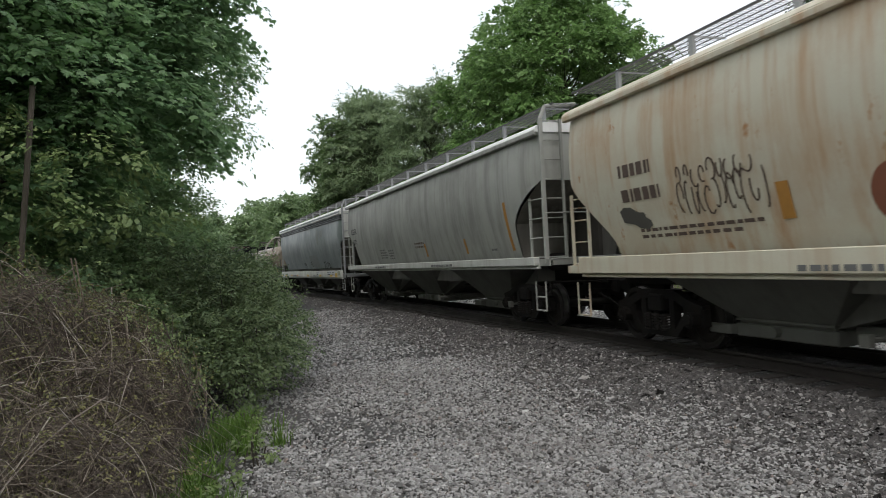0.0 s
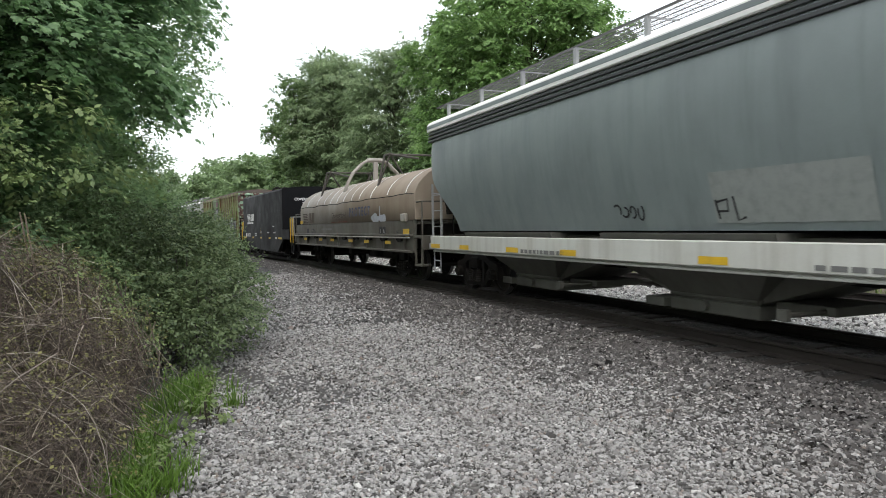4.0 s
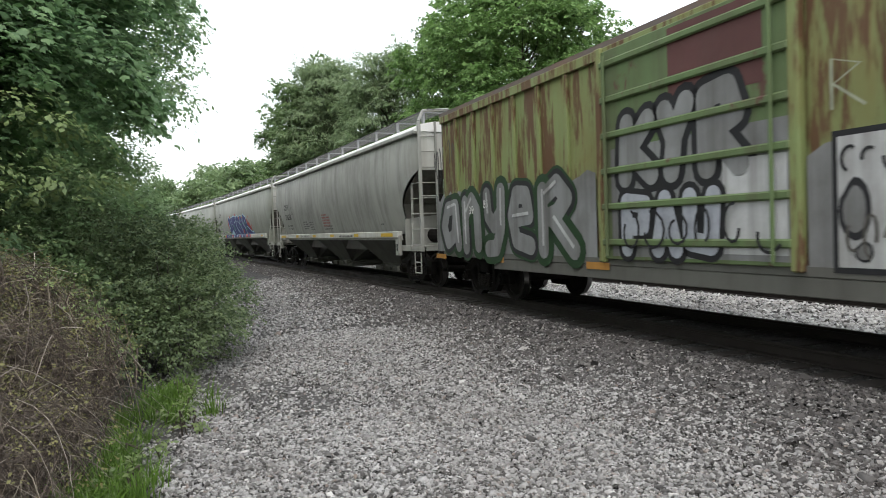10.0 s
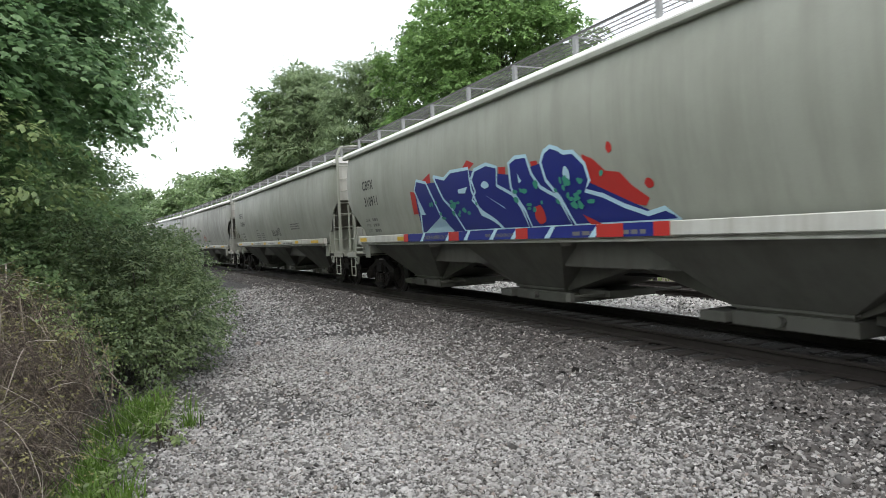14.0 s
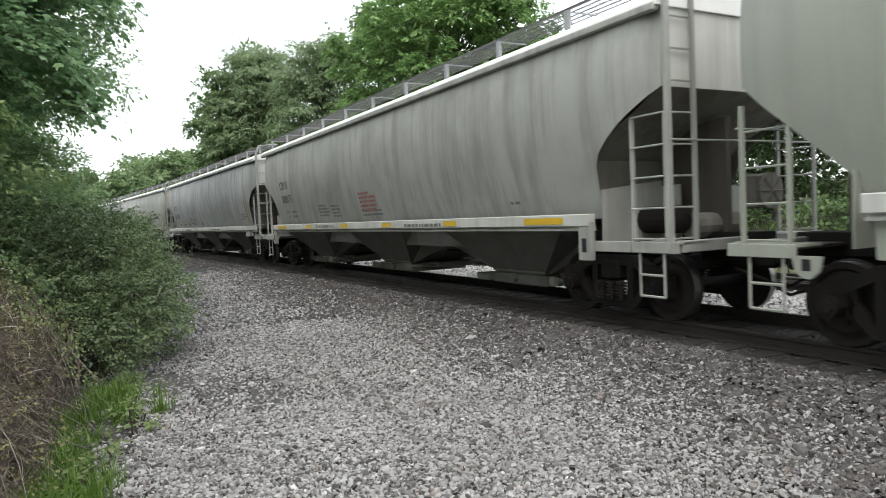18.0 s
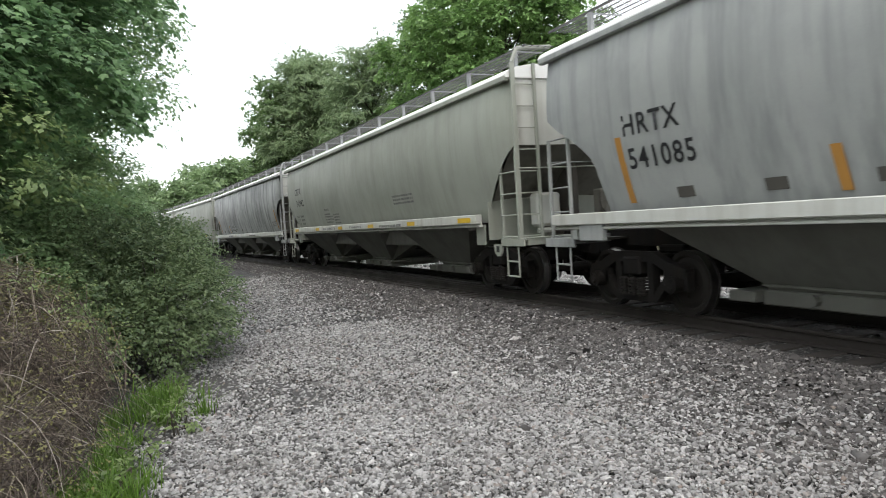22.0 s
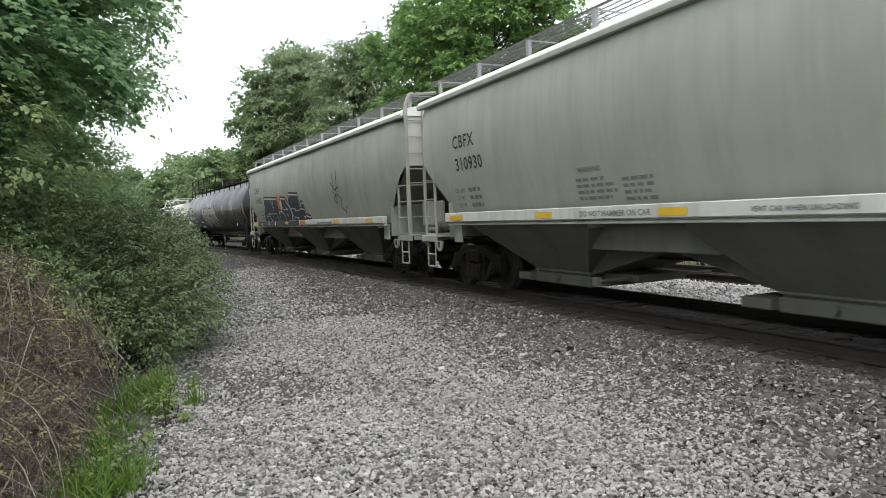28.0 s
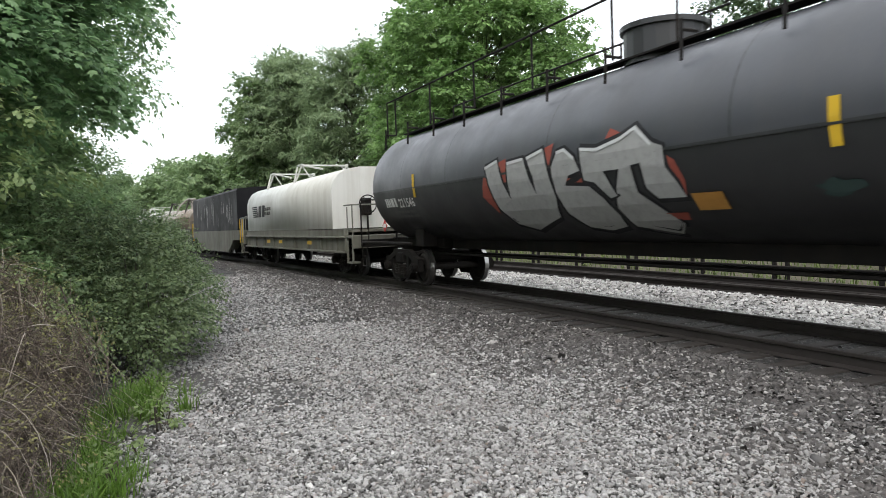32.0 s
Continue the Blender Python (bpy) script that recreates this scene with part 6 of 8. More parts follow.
# 6: grey hopper
c6, _ = hopper(6, "light grey covered hopper car with rounded side ends", CBFX_OLD, LIGHT_PAINT, pitch(6), "round", 0, marks("CBFX", "308260", 7.33, 2.68), seed=11, yellow=(7.86, 4.6, 1.5, -1.2, -4.2, -6.9), strip=1.0)
for u in ([(0, 0), (0.28, 0), (0.28, 0.02), (0, 0.02)], [(0, 0.3), (0.28, 0.3), (0.28, 0.32), (0, 0.32)], [(0, 0), (0.02, 0), (0.02, 0.32), (0, 0.32)], [(0.26, 0), (0.28, 0), (0.28, 0.32), (0.26, 0.32)]):
    side_ink("plate_frame", patch_mesh(u), 5.9, 2.45, 0, GREY_INK, c6, wrap=WIDE)
side_ink("plate_letter", writing("C", 0.13), 5.82, 2.49, 0, GREY_INK, c6, "stencilled letter", wrap=WIDE)
# 7: blue and red spray
c7, _ = hopper(7, "pale grey covered hopper car with blue and red spray paint", CBFX_GREY, LIGHT_PAINT, pitch(7), "straight", 0, marks("CBFX", "310911"), seed=13, yellow=(8.3, 5.2, -7.4), stencils=False)
RED7 = [[(7.1, 2.7), (7.35, 2.6), (7.6, 2.4), (7.9, 2.35), (8.1, 2.15), (8.4, 1.95), (8.3, 1.85), (8.0, 1.9), (7.5, 2.05), (7.15, 2.15)], [(0.1, 2.65), (0.05, 2.1), (0.5, 2.1), (0.5, 2.6)], [(0.95, 2.85), (1.4, 2.98), (1.4, 2.7)], [(4.45, 2.4), (4.55, 2.78), (4.8, 2.75), (4.7, 2.3)],
        [(5.65, 2.75), (5.85, 2.75), (6.0, 2.3), (5.75, 2.35)], [(3.05, 2.9), (3.3, 3.05), (3.6, 2.95), (3.35, 2.85)], blob(7.75, 2.72, 0.06, 0.08), blob(8.45, 2.15, 0.08, 0.07)]
patches(c7, 4.5, RED7, RED_SPRAY, WIDE, proud=0.008, label="red sprayed accent")
BLUE7 = [[(0.3, 1.62), (0.5, 2.1), (0.75, 2.05), (0.4, 2.65), (0.6, 2.88), (1.15, 2.78), (1.4, 2.4), (1.6, 2.0), (2.1, 1.62)], [(1.6, 2.88), (2.15, 2.78), (2.5, 2.9), (3.35, 2.88), (3.35, 2.45), (3.55, 1.95), (3.9, 1.85), (4.25, 1.62), (2.65, 1.62), (2.25, 2.15), (1.95, 2.35)],
         [(3.4, 2.65), (3.6, 2.82), (4.1, 2.88), (4.5, 2.78), (4.4, 2.45), (4.9, 2.25), (5.1, 2.0), (5.2, 1.62), (4.3, 1.62), (4.05, 1.8), (3.6, 2.0), (3.3, 2.25), (3.5, 2.4)], [(4.9, 2.35), (4.95, 2.8), (5.2, 2.88), (5.55, 2.86), (5.65, 2.55), (5.85, 2.3), (6.3, 2.1), (6.5, 1.62), (5.3, 1.62), (5.2, 1.95)],
         [(6.1, 2.86), (6.3, 2.92), (6.5, 2.86), (6.65, 2.78), (6.9, 2.76), (7.15, 2.55), (7.2, 2.3), (7.05, 2.15), (7.45, 2.05), (7.85, 1.88), (8.3, 1.74), (8.65, 1.8), (8.9, 1.62), (6.6, 1.62), (6.35, 2.1), (6.05, 2.4), (5.98, 2.7)]]


def rimmed(car, y, outlines, rim, fill, edge, wrap, proud, label):
    # outlines painted with a rim of even width
    for j, o in enumerate(outlines):
        side_ink("spray_paint", patch_mesh(stroke(o + o[:1], 2 * rim)), y, 0, 0, edge, car, label, proud + 0.004 + 0.002 * (j % 2), wrap)
        side_ink("spray_paint", patch_mesh(o), y, 0, 0, fill, car, label, proud + 0.002 * (j % 2), wrap)


patches(c7, 4.5, [[(0.3, 1.62), (0.4, 2.6), (1.1, 2.76), (2.1, 2.74), (3.35, 2.84), (4.9, 2.6), (6.1, 2.7), (7.1, 2.3), (8.7, 1.64)]], BLUE_SPRAY, WIDE, proud=0.011, label="blue spray behind the letters")
rimmed(c7, 4.5, BLUE7, 0.035, BLUE_SPRAY, SKY_SPRAY, WIDE, 0.014, "blue sprayed letter with pale blue rim")
patches(c7, 4.5, [[(2.75, 2.5), (3.2, 2.52), (3.05, 2.4), (2.75, 2.42)], blob(3.95, 2.5, 0.14, 0.07), [(3.9, 2.3), (4.5, 2.05), (4.55, 2.0), (4.0, 2.25)], [(5.2, 2.6), (5.3, 2.45), (5.2, 2.42)], blob(6.65, 2.45, 0.08, 0.12)], SKY_SPRAY, WIDE, proud=0.024)
patches(c7, 4.5, [blob(5.65, 1.85, 0.16, 0.17, seed=3), [(6.85, 1.8), (7.3, 1.62), (7.0, 1.62)]], RED_SPRAY, WIDE, proud=0.024)
rng7 = random.Random(77)
patches(c7, 4.5, [blob(rng7.choice((1.5, 2.6, 3.2, 5.2, 5.5, 6.4, 6.8, 7.2)) + rng7.uniform(-0.35, 0.35), 2.15 + rng7.uniform(-0.22, 0.22), rng7.uniform(0.03, 0.09), rng7.uniform(0.03, 0.07), 10, 0.5, i) for i in range(46)], GREEN_SPRAY, WIDE, proud=0.026, label="green sprayed dab")
patches(c7, 4.6, [rect_at(0, 1.441, 8.8, 0.187)], BLUE_SPRAY, None, 1.66, 0.005, label="blue spray over the sill")
patches(c7, 4.6, [[(u, 1.441), (u + 0.16, 1.441), (u + 0.34, 1.628), (u + 0.22, 1.628)] for u in (0.9, 2.3, 3.2, 4.3, 5.1, 6.2, 7.4)], SKY_SPRAY, None, 1.66, 0.009)
patches(c7, 4.6, [rect_at(u, 1.441, w, 0.187) for u, w in ((-0.15, 0.3), (2.5, 0.5), (5.3, 0.4), (7.6, 0.6), (8.8, 0.3))], RED_SPRAY, None, 1.66, 0.011)
# 8: scrawl
c8, _ = hopper(8, "pale grey covered hopper car with a black scrawl", CBFX_GREY, LIGHT_PAINT, pitch(8), "straight", 0, marks("CBFX", "310844", 7.8), seed=17, yellow=(8.08, 4.47, 1.5, -1.5, -4.5, -6.8), strip=1.0)
TAG = [[(0.0, 0.05), (0.02, 0.27)], [(0.0, 0.27), (0.14, 0.2), (0.16, 0.08), (0.0, 0.04)], [(0.36, 0.27), (0.22, 0.26), (0.22, 0.03), (0.38, 0.04)], [(0.22, 0.15), (0.34, 0.16)], [(0.44, 0.03), (0.44, 0.27), (0.57, 0.22), (0.47, 0.16), (0.6, 0.08), (0.44, 0.03)],
       [(0.72, 0.0), (0.74, 0.28), (0.88, 0.02), (0.9, 0.3)], [(0.94, 0.05), (1.02, 0.3), (1.08, 0.05)], [(0.96, 0.15), (1.08, 0.16)], [(1.25, 0.29), (1.14, 0.27), (1.13, 0.19), (1.24, 0.14), (1.2, 0.05), (1.1, 0.06)], [(1.26, 0.31), (1.46, 0.36)], [(1.35, 0.33), (1.34, 0.06)], [(1.46, 0.36), (1.5, 0.22), (1.58, 0.2)], [(1.6, 0.38), (1.56, 0.08), (1.4, 0.02), (1.64, 0.06)], [(0.7, -0.1), (0.98, -0.12), (0.7, -0.18), (0.8, -0.2)]]
strokes(c8, 0.42, [[(u, 1.83 + v) for u, v in run] for run in TAG], BLACK_INK, BLACK_INK, 0.034, 0, WIDE)
# 9: red stencils
c9, _ = hopper(9, "streaked light grey covered hopper car with red stencils", CBFX_OLD, LIGHT_PAINT, pitch(9), "round", 0, marks("CBFX", "308171", 7.55, 2.72), seed=19, yellow=(7.75, 4.6, 1.55, -1.2, -4.2, -6.9), strip=1.0)
for c, y in ((c9, 0.6), (c6, 0.6)):
    small(side_ink("red_stencil", bars_mesh((0.75, 1.05, 1.05, 1.05, 1.0), 18, 0.06, 0.045), y, 2.22, 0, RED_INK, c, wrap=WIDE))
    small(side_ink("small_stencil", bars_mesh((1.25, 1.3), 19, 0.05), y, 1.78, 0, GREY_INK, c, wrap=WIDE))
# 10 to 14
c10, _ = hopper(10, "blue-grey covered hopper car with ribbed streaked sides", HRTX_BLUE, LIGHT_PAINT, pitch(10), "round", 1.25, marks("HRTX", "541085", 8.05, 2.57, 0.4), seed=23, yellow=(), sill_cut=1.7, end="long")
c11, _ = hopper(11, "clean pale grey covered hopper car", CBFX_GREY, LIGHT_PAINT, pitch(11), "straight", 0, marks("CBFX", "310982", 7.83), seed=29, yellow=(7.98, 4.63, 1.68, -1.42, -4.52, -7.42))
c12, _ = hopper(12, "dark-streaked blue-grey covered hopper car", HRTX_DARK, LIGHT_PAINT, pitch(12), "round", 1.25, seed=31, yellow=(), sill_cut=1.7, truck=2.6, end="long")
for c in (c10, c12):
    for y, z0, z1 in ((8.2, 1.63, 2.57), (4.9, 1.6, 2.07), (-8.2, 1.65, 2.57)):
        patches(c, y, [[(0, z0), (0.13, z0), (0.1, z1), (-0.03, z1)]], ORANGE_FADED, WIDE, name="orange_strip")
    for y in (7.2, 5.8, 4.5, 3.2, 1.0):
        patches(c, y, [rect_at(0, 1.66, 0.3, 0.14)], SOOT_INK, WIDE, name="dark_label")
c13, _ = hopper(13, "clean pale grey covered hopper car with black number", CBFX_GREY, LIGHT_PAINT, pitch(13), "straight", 0, marks("CBFX", "310930", 8.05, 2.96), seed=37)
c14, _ = hopper(14, "pale grey covered hopper car with navy block spray paint", CBFX_GREY, LIGHT_PAINT, pitch(14), "straight", 0, marks("CBFX", "310925", 8.05, 2.96), seed=41, yellow=(2.1, -4.3, -7.2), stencils=False)
side_ink("reflector", patch_mesh(rect(0.75, 0.11)), 8.35, 1.475, 1.66, YELLOW, c14, "yellow reflective strip")
NAVY = [[(0.4, 1.6), (0.7, 2.05), (1.0, 2.15), (1.15, 2.6), (1.35, 2.66), (3.65, 2.56), (3.7, 2.1), (3.6, 2.0), (3.5, 1.6)], [(3.5, 1.6), (3.6, 2.0), (4.15, 2.02), (4.45, 1.85), (4.45, 1.6)],
        [(4.1, 2.4), (4.4, 2.56), (5.05, 2.52), (5.45, 2.25), (5.6, 2.1), (5.65, 1.85), (5.4, 1.6), (4.48, 1.6), (4.45, 1.85), (4.12, 2.05)], [(5.55, 2.45), (5.85, 2.66), (7.1, 2.6), (7.12, 2.06), (7.65, 2.02), (7.72, 1.76), (8.2, 1.72), (8.25, 1.6), (5.8, 1.6), (5.68, 1.95), (5.6, 2.2)]]
patches(c14, 7.5, [[(3.5, 2.0), (3.55, 2.62), (3.75, 2.72), (4.0, 2.66), (4.35, 2.74), (4.2, 2.45), (4.1, 2.0)], blob(5.3, 2.45, 0.22, 0.17, wob=0.3, seed=2), blob(7.95, 1.8, 0.25, 0.13, wob=0.4, seed=3)], ORANGE_SPRAY, WIDE, proud=0.006, label="orange sprayed patch")
for o in NAVY:
    side_ink("spray_paint", patch_mesh(stroke(o + o[:1], 0.2)), 7.5, 0, 0, BLACK_INK, c14, "", 0.009, WIDE)
rimmed(c14, 7.5, NAVY, 0.03, NAVY_SPRAY, WHITE_SPRAY, WIDE, 0.016, "black-navy sprayed block with white rim")
strokes(c14, 7.5, [[(2.55, 2.58), (2.7, 2.05), (2.85, 2.56)], [(1.25, 1.92), (1.75, 1.96), (3.1, 1.95), (3.2, 1.65)], [(1.0, 1.68), (1.15, 1.86), (1.65, 1.86), (1.9, 1.65)], [(4.4, 2.45), (4.42, 2.1), (5.25, 2.06)], [(5.72, 2.1), (6.25, 2.1), (6.3, 2.0), (7.1, 2.02)], [(5.75, 2.1), (5.8, 1.85), (5.95, 1.75), (6.6, 1.72)]], WHITE_SPRAY, WHITE_SPRAY, 0.035, 0, WIDE, layer=2)
patches(c14, 7.5, [[(1.7, 1.96), (1.85, 1.96), (1.72, 2.1)], [(1.75, 1.66), (2.0, 1.7), (1.9, 1.64)], [(4.85, 1.9), (5.1, 1.92), (5.0, 1.78)], [(5.0, 2.25), (5.25, 2.06), (5.0, 2.08)], [(6.35, 1.72), (6.6, 1.74), (6.45, 1.63)], [(7.3, 1.78), (7.7, 1.78), (7.5, 1.68)], [(6.35, 2.02), (6.5, 2.02), (6.42, 2.14)], [(4.12, 2.38), (4.4, 2.5), (4.38, 2.15), (4.14, 2.08)]], WHITE_SPRAY, WIDE, proud=0.03)
patches(c14, 7.5, [rect_at(-0.85, 1.441, 0.75, 0.187)], ORANGE_SPRAY, None, 1.66, 0.004)
patches(c14, 7.5, [rect_at(0.1, 1.441, 7.5, 0.187)], BLACK_INK, None, 1.66, 0.011)
patches(c14, 7.5, [rect_at(-0.05, 1.441, 0.15, 0.187), rect_at(7.55, 1.441, 0.12, 0.187), rect_at(2.4, 1.441, 0.1, 0.187), rect_at(3.6, 1.441, 0.12, 0.187)] + [[(u, 1.46), (u + 0.2, 1.46), (u + 0.1, 1.6)] for u in (0.9, 5.6)], WHITE_SPRAY, None, 1.66, 0.014)
patches(c14, 7.5, [rect_at(7.68, 1.441, 0.7, 0.187)], ORANGE_SPRAY, None, 1.66, 0.007)
side_ink("reflector", patch_mesh(rect(0.5, 0.1)), 2.1, 1.48, 1.66, YELLOW, c14, "yellow reflective strip", 0.016)
strokes(c14, -3.9, [[(u * 1.5, 1.8 + (v - 1.75) * 1.25) for u, v in run] for run in [[(0.15, 2.8), (0.2, 2.5), (0.1, 2.3), (0.3, 2.15), (0.2, 2.0), (0.05, 2.1), (0.3, 2.25), (0.55, 2.1), (0.45, 1.9), (0.65, 1.75), (0.75, 1.9)], [(0.45, 2.8), (0.4, 2.45), (0.3, 2.3)], [(0.0, 2.55), (0.2, 2.35), (0.5, 2.4)]]], SOOT_INK, SOOT_INK, 0.04, 0, WIDE)
strokes(c14, 9.55, scrawl(61, 4, 0.35, 0.7, 0, 3.15), BLACK_INK, BLACK_INK, 0.03, 0, WIDE)
small(side_ink("tag_bars", bars_mesh((0.33, 0.36), 8, 0.09, 0.06), 0.15, 2.28, 0, BLACK_INK, c14, wrap=WIDE))
# 15: tank
c15, _, round_side = tank_car(15, "long black tank car with silver and red spray paint", pitch(15))
patches(c15, 3.4, [[(0.05, 2.45), (-0.15, 2.05), (0.2, 1.7), (0.3, 2.25)], [(0.65, 2.65), (0.9, 2.7), (0.95, 2.3), (0.7, 2.25)], [(2.15, 2.75), (2.4, 2.8), (2.25, 2.4)], [(2.6, 2.15), (2.75, 2.25), (3.05, 2.3), (3.05, 2.1)], [(4.9, 2.35), (5.02, 2.28), (5.12, 2.0), (5.05, 1.82), (4.95, 2.0)], [(3.7, 2.7), (3.8, 2.85), (4.05, 2.75)], [(4.5, 1.6), (4.9, 1.6), (4.85, 1.5), (4.55, 1.5)]],
        RED_FADED, round_side, proud=0.008, label="faded red spray")
SILVER15 = [[(0.15, 2.6), (0.6, 2.7), (0.72, 2.3), (0.85, 1.95), (0.92, 2.3), (0.95, 2.62), (1.5, 2.65), (1.62, 2.3), (1.72, 2.0), (1.75, 2.3), (1.6, 2.65), (2.1, 2.75), (2.2, 2.4), (2.25, 1.95), (2.05, 1.6), (1.05, 1.38), (0.55, 1.5), (0.3, 1.8)],
            [(2.3, 2.0), (2.32, 2.4), (2.5, 2.65), (2.7, 2.68), (2.95, 2.52), (3.05, 2.3), (2.75, 2.25), (2.6, 2.1), (3.2, 2.05), (3.42, 1.85), (3.55, 1.6), (3.5, 1.42), (3.05, 1.36), (2.6, 1.42), (2.35, 1.65)],
            [(3.1, 2.65), (3.5, 2.6), (4.05, 2.7), (4.35, 2.82), (4.65, 2.55), (4.85, 2.48), (4.85, 2.2), (4.98, 2.0), (5.05, 1.8), (4.55, 1.8), (4.4, 1.95), (4.4, 2.3), (4.2, 2.28), (4.2, 1.9), (4.45, 1.7), (4.7, 1.45), (4.45, 1.3), (3.7, 1.42), (3.62, 1.7), (3.95, 2.25), (3.6, 2.25), (3.75, 1.88), (3.58, 1.85), (3.35, 2.1), (3.12, 2.15)]]
for o in SILVER15:
    side_ink("spray_paint", patch_mesh(stroke(o + o[:1], 0.12)), 3.4, 0, 0, BLACK_INK, c15, "", 0.010, round_side)
patches(c15, 3.4, SILVER15, GREY_SPRAY, round_side, proud=0.016, label="silver sprayed letter with black rim")
strokes(c15, 3.4, [[(0.15, 2.58), (0.6, 2.68)], [(0.97, 2.6), (1.48, 2.63)], [(1.62, 2.63), (2.08, 2.72)], [(2.5, 2.63), (2.7, 2.66), (2.95, 2.5)], [(3.12, 2.62), (3.5, 2.57), (4.05, 2.67), (4.33, 2.78), (4.65, 2.52)]], WHITE_SPRAY, WHITE_SPRAY, 0.05, 0, round_side, layer=2)
for y, z0, z1 in ((6.85, 2.2, 2.75), (-3.75, 2.2, 2.7), (-6.55, 2.15, 2.65), (-9.3, 1.75, 2.65)):
    patches(c15, y, [rect_at(0, z0, 0.13, z1 - z0)], YELLOW, round_side, name="yellow_strip")
patches(c15, -1.75, [rect_at(0, 1.62, 0.5, 0.22)], ORANGE_FADED, round_side, proud=0.03, name="placard")
side_ink("reporting_mark", writing("221546", 0.3, 1.1, 0.006), 7.9, 2.0, 0, WHITE_INK, c15, "stencilled car number", wrap=round_side)
small(side_ink("small_stencil", bars_mesh((0.75,), 4, 0.22), 8.8, 2.02, 0, WHITE_INK, c15, wrap=round_side))
small(side_ink("small_stencil", bars_mesh((1.3, 1.4), 5, 0.06), 8.4, 1.85, 0, GREY_INK, c15, wrap=round_side))
small(side_ink("small_stencil", bars_mesh((1.0,) * 7, 6, 0.05, 0.04), -7.9, 2.75, 0, GREY_INK, c15, wrap=round_side))
small(side_ink("small_stencil", bars_mesh((2.8,), 7, 0.08), -5.27, 1.92, 0, GREY_INK, c15, wrap=round_side))
patches(c15, -6.8, [rect_at(0, 1.58, 0.78, 0.02), rect_at(0, 1.82, 0.78, 0.02), rect_at(0, 1.6, 0.02, 0.22), rect_at(0.76, 1.6, 0.02, 0.22)], WHITE_FADED, round_side, name="plate_frame")
patches(c15, -2.95, [blob(0.8, 1.8, 0.3, 0.09, wob=0.6, seed=9)], TEAL_FADED, round_side)
for y in (-8.3, 8.6):
    patches(c15, y, [[(0, 1.38), (0.17, 1.55), (0, 1.72), (-0.17, 1.55)]], RED_SPRAY, None, 1.46, 0.06, "placard")
    patches(c15, y, [rect_at(-0.1, 1.5, 0.2, 0.1)], WHITE_INK, None, 1.46, 0.066, "placard")
# 16 to 19
c16, _ = coil_car(16, "coil car with an off-white hood", pitch(16), "white", (HOOD_WHITE, FRAME_DIRTY), 3, (-6.1, 6.7))
emblem(c16, 5.6, 2.1, 1.585, 0.5, BLACK_INK)
small(side_ink("name_bar", bars_mesh((1.3, 1.2), 4, 0.14), 3.3, 2.35, 1.585, SOOT_INK, c16))
for y in (2.5, 0.5, -3.5):
    side_ink("reflector", patch_mesh(rect(0.5, 0.13)), y, 0.98, 1.66, YELLOW, c16)
c17, _ = coil_car(17, "coil car with a scraped black box-shaped hood", pitch(17), "tall", (HOOD_WORN, FRAME_DIRTY), 4)
rng17 = random.Random(17)
for i in range(22):
    u, z0, h = rng17.uniform(0.2, 11.5), rng17.uniform(1.7, 2.6), rng17.uniform(0.5, 1.2)
    patches(c17, 6.0, [[(u, z0), (u + 0.06, z0), (u + 0.12, min(3.5, z0 + h)), (u + 0.08, min(3.5, z0 + h))]], GREY_SPRAY, None, 1.602, 0.006 + 0.0007 * i, "scrape", "pale scrape")
coil_car(18, "coil car with a rounded tan hood", pitch(18), "round", (TAN, COIL_FRAME), 5)
coil_car(19, "coil car with a rounded off-white hood", pitch(19), "white", (HOOD_WHITE, FRAME_DIRTY), 6)

# ---- plants ----
LEAF_SHAPES = {
    "oval": [(0, 0, 0), (0.33, 0.55, 0.04), (0, 1.05, -0.06), (-0.33, 0.5, 0.04)],
    "kite": [(0, 0, 0), (0.36, 0.5, 0.05), (0, 1.05, -0.04), (-0.36, 0.5, 0.05)],
    "maple": [(0, 0, 0), (0.45, 0.12, -0.04), (0.62, 0.6, -0.06), (0.22, 0.62, 0.02), (0, 1.1, -0.08), (-0.22, 0.62, 0.02), (-0.62, 0.6, -0.06), (-0.45, 0.12, -0.04)],
    "spray": [(0, 0, 0), (0.16, 0.5, 0.02), (0, 1.1, -0.1), (-0.16, 0.5, 0.02)],
}


